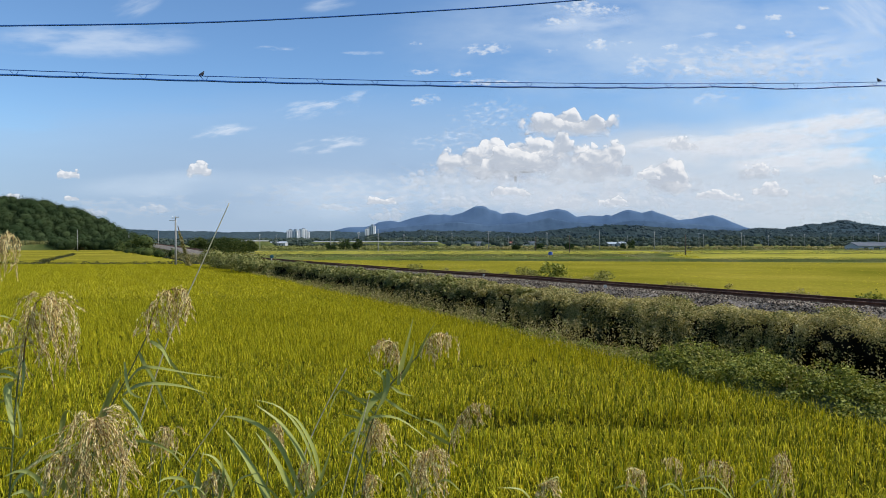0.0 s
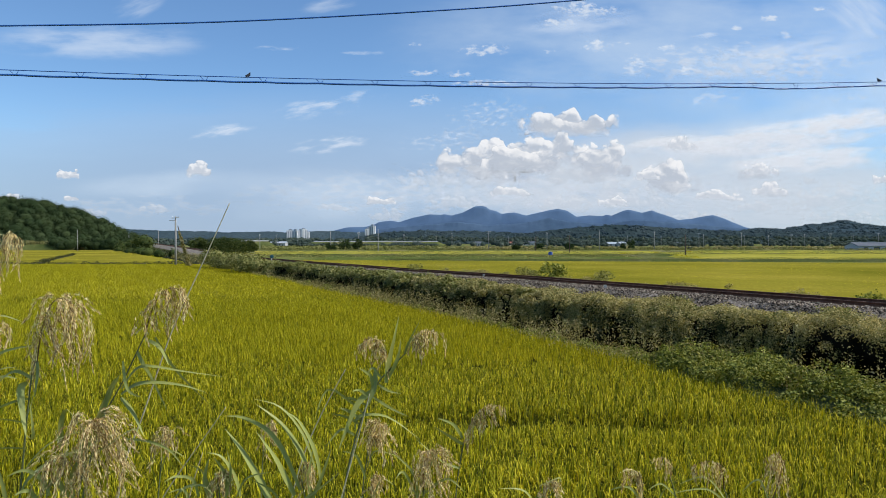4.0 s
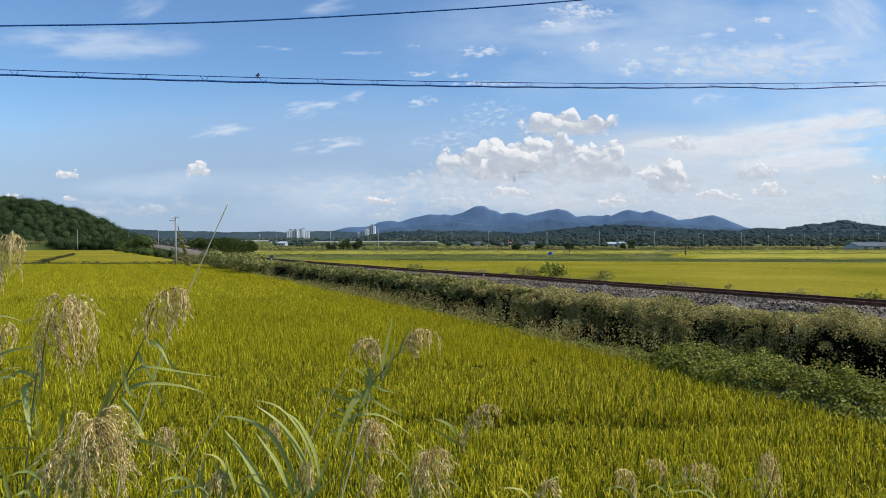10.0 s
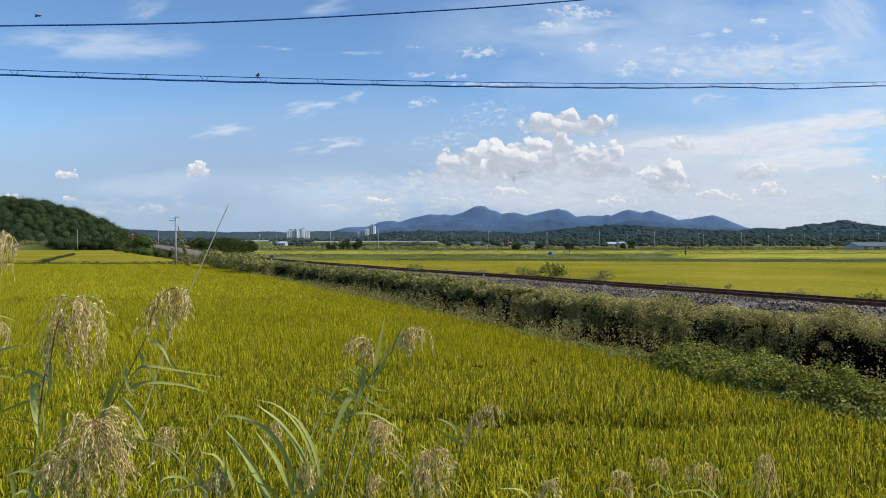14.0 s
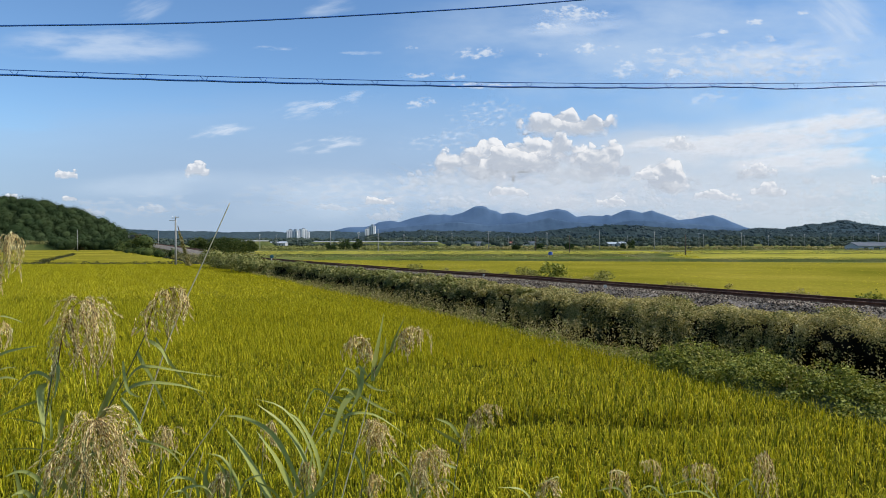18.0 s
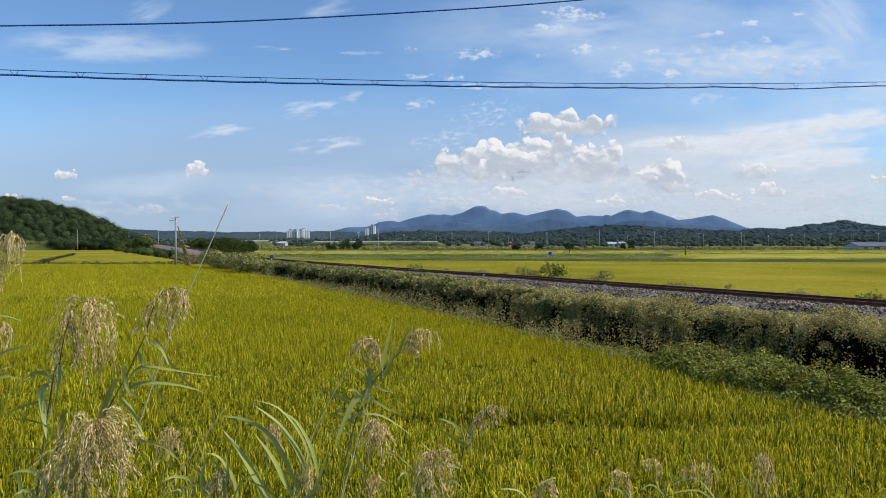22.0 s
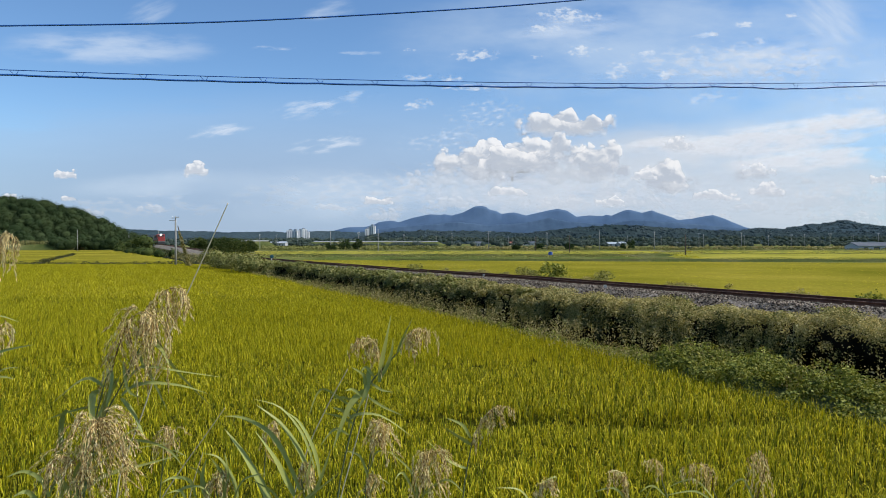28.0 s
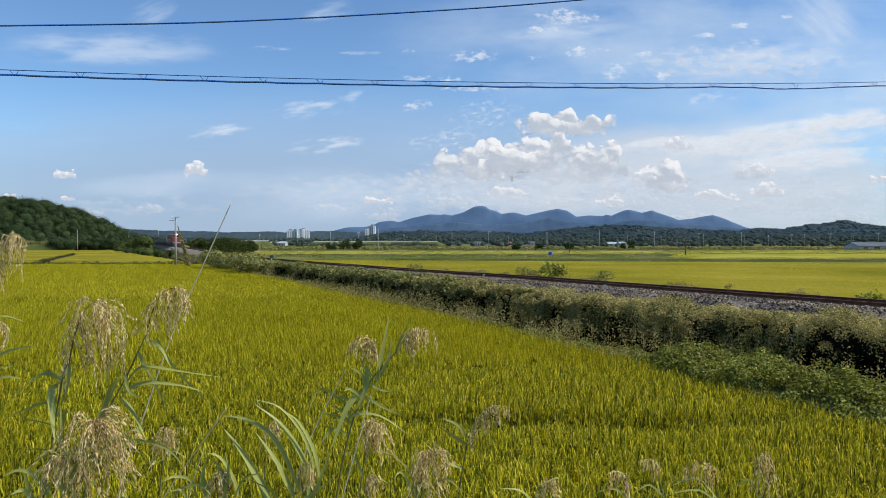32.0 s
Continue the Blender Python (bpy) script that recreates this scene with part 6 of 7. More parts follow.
reeds["low_4"] = reed([(0.929, 2.55, 2.565), (0.889, 2.55, 3.28), (0.869, 2.55, 3.637), (0.862, 2.55, 3.756), (0.841, 2.55, 3.922), (0.812, 2.55, 4.026)],
    [([(0.829, 2.55, 3.963), (0.774, 2.535, 4.01), (0.721, 2.52, 3.991)], 0.0104, 0.6)],
    [((0.812, 2.55, 4.026), (0.804, 2.55, 4.106), (0.733, 2.52, 4.097), 0.058, 0.017, 16)])
reeds["low_5"] = reed([(1.218, 2.65, 2.519), (1.154, 2.65, 3.234), (1.122, 2.65, 3.592), (1.111, 2.65, 3.711), (1.085, 2.65, 3.841), (1.046, 2.65, 3.957)],
    [([(1.079, 2.65, 3.873), (0.976, 2.635, 3.996), (0.864, 2.62, 3.976)], 0.0151, 0.7),
     ([(1.068, 2.65, 3.884), (0.973, 2.625, 3.957), (0.837, 2.6, 3.949)], 0.0129, -0.3)],
    [((1.046, 2.65, 3.953), (1.029, 2.65, 4.065), (0.911, 2.62, 4.044), 0.103, 0.026, 28)])
reeds["low_6"] = reed([(1.085, 2.45, 2.611), (1.104, 2.45, 3.325), (1.114, 2.45, 3.682), (1.117, 2.45, 3.801), (1.123, 2.45, 3.901), (1.137, 2.45, 4)],
    [([(1.127, 2.45, 3.98), (1.08, 2.435, 4.065), (1.015, 2.42, 4.027)], 0.0119, 0.5)],
    [((1.137, 2.45, 3.992), (1.182, 2.45, 4.159), (1.083, 2.42, 4.139), 0.147, 0.028, 28)])
reeds["low_7"] = reed([(0.866, 2.55, 2.565), (0.801, 2.55, 3.28), (0.769, 2.55, 3.637), (0.758, 2.55, 3.756), (0.738, 2.55, 3.86), (0.696, 2.55, 3.963)],
    [([(0.727, 2.55, 3.881), (0.651, 2.535, 3.994), (0.565, 2.52, 3.991)], 0.0145, 0.5),
     ([(0.738, 2.55, 3.881), (0.771, 2.525, 3.997), (0.815, 2.5, 3.998)], 0.0145, -0.4)],
    [((0.696, 2.55, 3.955), (0.68, 2.55, 4.063), (0.606, 2.52, 4.056), 0.091, 0.025, 26)])
reeds["low_8"] = reed([(-1.122, 2.65, 2.519), (-1.105, 2.65, 3.26), (-1.097, 2.65, 3.631), (-1.094, 2.65, 3.754), (-1.085, 2.65, 3.927), (-1.072, 2.65, 4.067)],
    [([(-1.077, 2.65, 4.013), (-1.036, 2.635, 4.104), (-0.967, 2.62, 4.083)], 0.0129, -0.4)],
    [((-1.072, 2.65, 4.065), (-1.066, 2.65, 4.185), (-1.005, 2.62, 4.176), 0.103, 0.065, 34)])
reeds["low_9"] = reed([(-0.636, 2.6, 2.542), (-0.652, 2.6, 3.282), (-0.66, 2.6, 3.653), (-0.663, 2.6, 3.776), (-0.672, 2.6, 3.945), (-0.663, 2.6, 4.114)],
    [],
    [((-0.663, 2.6, 4.114), (-0.651, 2.6, 4.224), (-0.61, 2.57, 4.219), 0.093, 0.042, 24)])
reeds["stem_a"] = reed([(-1.324, 2.3, 2.68), (-1.095, 2.3, 3.488), (-0.98, 2.3, 3.892), (-0.942, 2.3, 4.027), (-0.865, 2.3, 4.149), (-0.792, 2.3, 4.25), (-0.721, 2.3, 4.351)],
    [],
    [], "thin dry grass stem on the bank", thick=0.0026, dry=True)
reeds["stem_b"] = reed([(-0.509, 2.35, 2.657), (-0.414, 2.35, 3.462), (-0.367, 2.35, 3.865), (-0.351, 2.35, 3.999), (-0.307, 2.35, 4.167), (-0.275, 2.35, 4.281), (-0.248, 2.35, 4.384)],
    [],
    [], "thin dry brown reed stalk", thick=0.0032, dry=True)
reeds["stem_c"] = reed([(-0.961, 2.25, 2.703), (-0.879, 2.25, 3.514), (-0.839, 2.25, 3.92), (-0.825, 2.25, 4.055), (-0.808, 2.25, 4.128), (-0.779, 2.25, 4.216)],
    [],
    [], "thin bent grass stem on the bank", thick=0.0024, dry=True)
reeds["stem_d"] = reed([(-0.672, 2.3, 2.68), (-0.571, 2.3, 3.494), (-0.52, 2.3, 3.901), (-0.503, 2.3, 4.037), (-0.456, 2.3, 4.205), (-0.396, 2.3, 4.339), (-0.321, 2.3, 4.478)],
    [],
    [], "thin yellow reed stalk beside leafy reeds", thick=0.003, dry=True)


# ---- clouds ----
def cloud_coords(nt, ln, stretch, size):
    """Coordinates of a cloud in units of its puffs, shifted by chance, and its outline from -1 to 1 across and up."""
    tc = nt.new("ShaderNodeTexCoord")
    info = nt.new("ShaderNodeObjectInfo")
    shift = nt.new("ShaderNodeVectorMath")
    shift.operation = "MULTIPLY_ADD"
    comb = nt.new("ShaderNodeCombineXYZ")
    for k in range(3):
        ln.new(math_node(nt, ln, "MULTIPLY", info.outputs["Random"], 91.0 + 37.0 * k), comb.inputs[k])
    ln.new(tc.outputs["Object"], shift.inputs[0])
    shift.inputs[1].default_value = (1 / (size * stretch), 1 / size, 1 / size)
    ln.new(comb.outputs[0], shift.inputs[2])
    sep = nt.new("ShaderNodeSeparateXYZ")
    ln.new(tc.outputs["Generated"], sep.inputs[0])
    span_xz = []
    for k in (0, 2):
        g = math_node(nt, ln, "MULTIPLY_ADD", sep.outputs[k], 2.0)
        g.node.inputs[2].default_value = -1.0
        span_xz.append(g)
    return shift.outputs[0], span_xz[0], span_xz[1]


def smooth_step(nt, ln, value, low, high):
    mr = nt.new("ShaderNodeMapRange")
    mr.interpolation_type = "SMOOTHSTEP"
    for socket, v in (("From Min", low), ("From Max", high)):
        if isinstance(v, (int, float)):
            mr.inputs[socket].default_value = v
        else:
            ln.new(v, mr.inputs[socket])
    ln.new(value, mr.inputs["Value"])
    return mr.outputs[0]


# Clouds glow by themselves: their sunlit brightness is put into emission
def cloud_surface(m, nt, ln, col, a):
    em = nt.new("ShaderNodeEmission")
    ln.new(col, em.inputs["Color"])
    tr = nt.new("ShaderNodeBsdfTransparent")
    mx = nt.new("ShaderNodeMixShader")
    ln.new(a, mx.inputs[0])
    ln.new(tr.outputs[0], mx.inputs[1])
    ln.new(em.outputs[0], mx.inputs[2])
    out = nt.new("ShaderNodeOutputMaterial")
    ln.new(mx.outputs[0], out.inputs["Surface"])
    return m


def cloud_material(name, bright, shade, soft, stretch, size, alpha, low, cover, rim=0.3, amp=3.2):
    """A sheet of thin cloud: noise thins it out towards its outline."""
    m, nt, ln = nodes_of(name)
    vec, gx, gz = cloud_coords(nt, ln, stretch, size)
    big = noise_node(nt, ln, 1.0, 6.0, vec, 0.52)
    fine = noise_node(nt, ln, 3.1, 6.0, vec, 0.6)
    rr = math_node(nt, ln, "ADD", math_node(nt, ln, "MULTIPLY", gx, gx), math_node(nt, ln, "MULTIPLY", gz, gz))
    body = math_node(nt, ln, "SUBTRACT", 1.0, rr)
    d = math_node(nt, ln, "ADD", math_node(nt, ln, "MULTIPLY", math_node(nt, ln, "SUBTRACT", big, 0.5), amp), math_node(nt, ln, "MULTIPLY", math_node(nt, ln, "SUBTRACT", fine, 0.5), 0.7))
    d = math_node(nt, ln, "ADD", d, cover)
    d = math_node(nt, ln, "ADD", d, math_node(nt, ln, "MULTIPLY", math_node(nt, ln, "SUBTRACT", body, 0.55), 1.5))
    a = math_node(nt, ln, "MULTIPLY", math_node(nt, ln, "MULTIPLY", smooth_step(nt, ln, d, 0.0, soft), smooth_step(nt, ln, body, 0.0, rim)), alpha)
    # thick parts are greyer, low parts too, as painted shade
    col = mix_color(nt, ln, smooth_step(nt, ln, math_node(nt, ln, "ADD", d, math_node(nt, ln, "MULTIPLY", gz, -1.1)), 0.2, 1.7), bright, shade)
    return cloud_surface(m, nt, ln, col, a)


def heap_material(name, bright, shade, size, alpha, low=0.3, cover=0.0, amp=6.0, soft=0.55):
    """A heaped cloud: round puffs, painted bright towards the sun, over a flatter base painted in shaded grey."""
    m, nt, ln = nodes_of(name)
    vec, gx, gz = cloud_coords(nt, ln, 1.25, size)
    warp = nt.new("ShaderNodeTexNoise")
    warp.inputs["Scale"].default_value, warp.inputs["Detail"].default_value = 1.1, 4.0
    ln.new(vec, warp.inputs["Vector"])
    bent = nt.new("ShaderNodeVectorMath")
    bent.operation = "MULTIPLY_ADD"
    ln.new(warp.outputs["Color"], bent.inputs[0])
    bent.inputs[1].default_value = (0.9, 0.9, 0.9)
    ln.new(vec, bent.inputs[2])

    def puffs(shift):
        move = nt.new("ShaderNodeVectorMath")
        move.operation = "ADD"
        ln.new(bent.outputs[0], move.inputs[0])
        move.inputs[1].default_value = shift
        v = nt.new("ShaderNodeTexVoronoi")
        v.feature = "SMOOTH_F1"
        v.inputs["Scale"].default_value, v.inputs["Detail"].default_value = 1.0, 2.5
        v.inputs["Roughness"].default_value, v.inputs["Lacunarity"].default_value, v.inputs["Smoothness"].default_value = 0.45, 2.3, 0.35
        ln.new(move.outputs[0], v.inputs["Vector"])
        v.normalize = True
        return math_node(nt, ln, "SUBTRACT", 0.42, v.outputs["Distance"])

    here, sunward = puffs((0.0, 0.0, 0.0)), puffs((0.16, -0.08, 0.26))
    # flat underside, turrets of uneven height above
    line = nt.new("ShaderNodeVectorMath")
    line.operation = "MULTIPLY"
    ln.new(vec, line.inputs[0])
    line.inputs[1].default_value = (0.75, 1.0, 0.0)
    tower = math_node(nt, ln, "ADD", math_node(nt, ln, "MULTIPLY", noise_node(nt, ln, 1.0, 1.0, line.outputs[0]), 1.9), -0.18)
    g = math_node(nt, ln, "DIVIDE", math_node(nt, ln, "ADD", gz, low), 1.0 + low)
    vert = math_node(nt, ln, "DIVIDE", math_node(nt, ln, "MAXIMUM", g, 0.0), math_node(nt, ln, "MINIMUM", math_node(nt, ln, "MAXIMUM", tower, 0.35), 0.92))
    rr = math_node(nt, ln, "ADD", math_node(nt, ln, "MULTIPLY", gx, gx), math_node(nt, ln, "MULTIPLY", vert, vert))
    body = math_node(nt, ln, "SUBTRACT", 1.0, rr)
    floor_cut = smooth_step(nt, ln, math_node(nt, ln, "ADD", math_node(nt, ln, "ADD", gz, low), math_node(nt, ln, "MULTIPLY", here, 1.6)), -0.3, 0.15)
    d = math_node(nt, ln, "ADD", math_node(nt, ln, "MULTIPLY", here, amp), math_node(nt, ln, "MULTIPLY", math_node(nt, ln, "SUBTRACT", body, 0.48), 1.5))
    d = math_node(nt, ln, "ADD", d, cover)
    # crisp above, ragged and soft below
    edge = math_node(nt, ln, "SUBTRACT", soft, math_node(nt, ln, "MULTIPLY", math_node(nt, ln, "MINIMUM", vert, 1.0), soft * 0.6))
    a = math_node(nt, ln, "MULTIPLY", math_node(nt, ln, "MULTIPLY", smooth_step(nt, ln, d, 0.0, edge), floor_cut), alpha)
    a = math_node(nt, ln, "MULTIPLY", a, smooth_step(nt, ln, math_node(nt, ln, "SUBTRACT", 1.0, math_node(nt, ln, "MULTIPLY", gx, gx)), 0.0, 0.25))
    relief = math_node(nt, ln, "MULTIPLY", math_node(nt, ln, "SUBTRACT", here, sunward), 4.6)
    lit = math_node(nt, ln, "ADD", math_node(nt, ln, "ADD", relief, 0.10), math_node(nt, ln, "MULTIPLY", math_node(nt, ln, "MINIMUM", vert, 1.0), 0.55))
    lit = math_node(nt, ln, "ADD", lit, math_node(nt, ln, "MULTIPLY", math_node(nt, ln, "SUBTRACT", 0.8, d), 0.16))
    col = mix_color(nt, ln, smooth_step(nt, ln, lit, 0.0, 1.0), shade, bright)
    return cloud_surface(m, nt, ln, col, a)


CUMULUS = heap_material("heaped_cloud", (0.90, 0.905, 0.925), (0.50, 0.555, 0.645), 125.0, 0.94, soft=0.7)
CUMLET = heap_material("small_heaped_cloud", (0.88, 0.895, 0.93), (0.58, 0.63, 0.71), 52.0, 0.92, amp=6.0, soft=0.8)
FAINT = heap_material("faint_heaped_cloud", (0.74, 0.78, 0.84), (0.57, 0.62, 0.70), 40.0, 0.48, cover=-0.2, amp=7.0, soft=1.6)
GREY_HEAP = heap_material("cloud_base_shade", (0.66, 0.70, 0.76), (0.52, 0.57, 0.65), 80.0, 0.6, low=0.2, amp=4.0, soft=1.8)
FLECK = cloud_material("small_cloud_fleck", (0.82, 0.87, 0.94), (0.68, 0.755, 0.86), 1.7, 1.9, 30.0, 0.8, 0.0, 0.15, 0.8, 6.0)
BAND = cloud_material("white_cloud_bank", (0.86, 0.885, 0.92), (0.73, 0.77, 0.84), 1.9, 3.4, 70.0, 0.9, 0.0, 0.85, 0.9, 5.0)
MOTTLE = cloud_material("mottled_cloud", (0.74, 0.80, 0.88), (0.62, 0.68, 0.78), 1.9, 2.2, 42.0, 0.75, 0.0, 0.1, 0.9, 5.5)
DAPPLE = cloud_material("dappled_low_cloud", (0.72, 0.775, 0.85), (0.56, 0.625, 0.72), 2.0, 3.0, 34.0, 0.5, 0.0, 0.0, 0.9, 6.0)
SMEAR = cloud_material("smeared_high_cloud", (0.68, 0.78, 0.92), (0.66, 0.76, 0.90), 2.6, 4.5, 90.0, 0.6, 0.0, 0.9, 1.0, 5.2)
CIRRUS = cloud_material("thin_high_cloud", (0.74, 0.83, 0.94), (0.72, 0.80, 0.92), 2.6, 4.2, 46.0, 0.75, 0.0, 0.35, 0.9, 7.0)
RIPPLE = cloud_material("rippled_high_cloud", (0.72, 0.81, 0.93), (0.68, 0.77, 0.90), 2.2, 2.6, 22.0, 0.62, 0.0, -0.1, 1.0, 6.0)
THIN = cloud_material("thin_white_veil", (0.64, 0.76, 0.90), (0.62, 0.74, 0.88), 2.4, 3.0, 260.0, 0.54, 0.0, 1.0, 1.0, 4.0)
VEIL = cloud_material("dimming_low_cloud", (0.385, 0.505, 0.70), (0.35, 0.465, 0.655), 1.2, 5.0, 300.0, 0.9, 0.0, 1.4, 1.0)
MILK = cloud_material("milky_low_cloud", (0.70, 0.755, 0.825), (0.63, 0.69, 0.77), 2.2, 3.5, 150.0, 0.78, 0.0, 1.1, 1.0, 4.6)
cloud_list = []


def cloud(at, w, h, material, label, drift=(0.0, 0.0), roll=0.0):
    """A cloud far off, w by h metres, that drifts across and up by metres over the whole time."""
    bm = bmesh.new()
    vs = [bm.verts.new((sx * w / 2, 0.0, sz * h / 2)) for sx, sz in ((-1, -1), (1, -1), (1, 1), (-1, 1))]
    bm.faces.new(vs)
    ob = part("cloud", bm, material)
    ob.visible_shadow = False
    tagged(ob, label, "cloud", "drifting clouds")
    a = pose(at[0], at[1], at[2], 0, roll, 0)
    b = pose(at[0] + drift[0], at[1], at[2] + drift[1], 0, roll, 0)
    ob.matrix_basis = a
    cloud_list.append((ob, a, b))
    return ob


def clouds(depth, rows, material, label, high=False):
    """Clouds of one kind, placed to fit the camera's view: middle and size across and up, and tilt. The high ones slide
    as if drawing away over the plain, the low ones hardly move.
    """
    for k, (x, z, w, h, roll) in enumerate(rows):
        drift = (-0.0755 * (x + 890.0), -0.0375 * z) if high else (-24.0, 0.0)
        cloud((x - 0.4 * drift[0], depth - 3.0 * k, z - 0.4 * drift[1]), w, h, material, label, drift, roll)


clouds(4980, ((-2444, 1419, 1821, 339, 1), (-2170, 1665, 531, 227, -20), (-800, 1688, 546, 167, -10), (933, 1542, 1161, 278, -4), (2563, 1369, 1504, 303, -6), (2864, 1631, 746, 454, 40),), SMEAR, "wide smeared high cloud", True)
clouds(4960, ((-834, 976, 943, 199, -11), (-1583, 786, 607, 126, -9), (-781, 705, 806, 167, -10), (-1153, 1381, 445, 63, 0), (-579, 1344, 418, 52, 0), (1824, 1459, 293, 63, -8),), CIRRUS, "thin streaked high cloud")
clouds(4940, ((353, 910, 989, 365, -9), (64, 739, 1123, 225, -8), (2586, 1270, 1560, 253, -3), (1887, 1019, 841, 168, -5), (2803, 1018, 942, 112, -5),), RIPPLE, "fine ripples of high cloud")
clouds(4920, ((969, 1624, 639, 156, 4), (775, 1535, 312, 93, 0), (264, 1339, 436, 125, -3), (1041, 1370, 301, 125, -5), (1519, 1353, 187, 83, -10), (2228, 1557, 238, 67, 0), (2561, 1628, 176, 57, 0), (1300, 1221, 254, 181, -8), (1665, 1194, 171, 114, 0), (1217, 1384, 155, 31, 0), (-211, 1372, 114, 41, 0), (-171, 1180, 299, 62, -4), (-149, 981, 294, 103, -8), (280, 1103, 727, 72, 1), (1982, 1483, 124, 52, 0), (2321, 1443, 154, 93, 0), (91, 1165, 237, 72, 0), (696, 1318, 154, 41, 0),), FLECK, "small ragged white cloud", True)
clouds(4870, ((2378, 729, 2127, 297, -7), (2832, 847, 989, 198, -7), (2573, 576, 1630, 212, -5), (1623, 678, 1037, 173, -2),), BAND, "long white cloud bank")
clouds(4850, ((130, 458, 946, 199, 0), (1168, 357, 232, 222, 0), (1328, 300, 609, 179, 0), (842, 274, 434, 137, 0), (2716, 312, 708, 208, -3), (2161, 248, 339, 94, 0), (2532, 433, 170, 85, 0), (-728, 244, 315, 66, 2), (-396, 189, 273, 104, 0), (1709, 169, 658, 113, 0), (2781, 173, 696, 122, 0), (82, 277, 423, 127, 0), (-2519, 204, 563, 66, 0), (-2003, 228, 342, 75, -2),), FAINT, "faint heaped cloud in the haze")
# Sheets in front of the heaps; their grey is the undersides' painted shade
clouds(4735, ((889, 463, 831, 194, 0), (225, 474, 531, 129, 0), (878, 743, 669, 92, 0), (1569, 374, 438, 129, 0), (2138, 450, 286, 74, 0), (2213, 327, 285, 74, 0), (617, 534, 598, 129, 0),), GREY_HEAP, "flat grey sheet painted as a heaped cloud's shaded base")
clouds(4775, ((854, 822, 726, 228, 0), (861, 811, 651, 205, 0), (275, 578, 698, 335, 0), (711, 617, 627, 279, 0), (1068, 543, 464, 344, 0), (507, 550, 603, 269, 0), (1550, 447, 417, 264, 0),), CUMULUS, "heaped white cloud with a grey underside")
clouds(4755, ((1878, 318, 363, 95, 0), (2151, 489, 285, 134, 0), (2225, 364, 264, 130, 0), (1622, 662, 246, 125, 0), (3016, 435, 203, 99, 0), (-1673, 494, 185, 129, 0), (-2560, 467, 164, 86, 0), (-2952, 311, 185, 56, 0), (-431, 282, 224, 69, 0), (446, 347, 301, 86, 0), (1376, 454, 193, 95, 0), (1151, 279, 223, 99, 0), (-2523, 298, 120, 47, 0),), CUMLET, "small heaped white cloud")
# wide sheets
for k, (x, z, w, h) in enumerate(((-560, 330, 2500, 420), (-2100, 260, 2100, 240), (2500, 320, 2000, 360))):
    cloud((x, 4868 - k, z), w, h, DAPPLE, "dappled sheet of low cloud", (-24, 0), 0)
cloud((-700, 4982, 330), 2700, 560, THIN, "thin milky cloud low over the plain", (-24, 0), 0)
cloud((-1950, 4981, 420), 1900, 260, THIN, "thin milky cloud low over the hill", (-24, 0), -3)
for k, (x, z, w, h) in enumerate(((700, 350, 4600, 560), (2100, 1250, 2300, 420))):
    cloud((x, 4874 + k, z), w, h, MOTTLE, "broken sheet of small mottled clouds", (-30, 0), 0)
cloud((1750, 4984, 1450), 5200, 1400, THIN, "thin white veil of high cloud", (-90, -20), 0)
cloud((2900, 4983, 950), 3000, 1000, THIN, "thin white veil of high cloud", (-60, 0), -6)
cloud((2600, 4986, 330), 3600, 900, MILK, "milky white cloud low over the hills", (-40, 0), 0)
cloud((1700, 4987, 640), 3000, 560, MILK, "milky white cloud low over the hills", (-30, 0), -4)
cloud((900, 4985.5, 400), 2600, 640, MILK, "milky white cloud low over the hills", (-30, 0), 0)
# low cloud sheet added to darken the bright sky at the horizon
cloud((-700, 4990, 60), 13000, 2300, VEIL, "wide veil of low cloud, painted to dim the sky over the horizon", (-20, 0), 0)


# ---- train ----
LOCO_RED = solid("red_locomotive_paint", [(0.24, 0.02, 0.018), (0.30, 0.032, 0.026)], 0.6, 0.5)
LOCO_DARK = solid("dark_locomotive_paint", [(0.03, 0.03, 0.035), (0.05, 0.05, 0.055)], 0.6, 0.6)
CAR_GREY = solid("grey_carriage_paint", [(0.12, 0.125, 0.12), (0.17, 0.175, 0.17)], 0.4, 0.55)
CAR_PALE = solid("pale_carriage_band", [(0.34, 0.35, 0.34), (0.40, 0.41, 0.40)], 0.4, 0.5)
GLASS = solid("train_window_glass", [(0.02, 0.025, 0.03), (0.04, 0.045, 0.05)], 1.0, 0.1)
HEADLIGHT = solid("lit_headlight", [(0.9, 0.9, 0.85), (1.0, 1.0, 0.95)], 1.0, 0.3, emit=((1.0, 0.96, 0.88), 30.0))


def bogie(ob, x):
    fr = part("bogie", box(x - 1.7, x + 1.7, -1.05, 1.05, 0.45, 0.85, 0.05), LOCO_DARK, ob)
    for wx in (-1.1, 1.1):
        for y in (-0.7525, 0.7525):
            bm = bmesh.new()
            bmesh.ops.create_cone(bm, cap_ends=True, segments=20, radius1=0.46, radius2=0.46, depth=0.13, matrix=pose(x + wx, y, 0.46, 90, 0, 0))
            part("wheel", bm, RAIL_SIDE, fr)


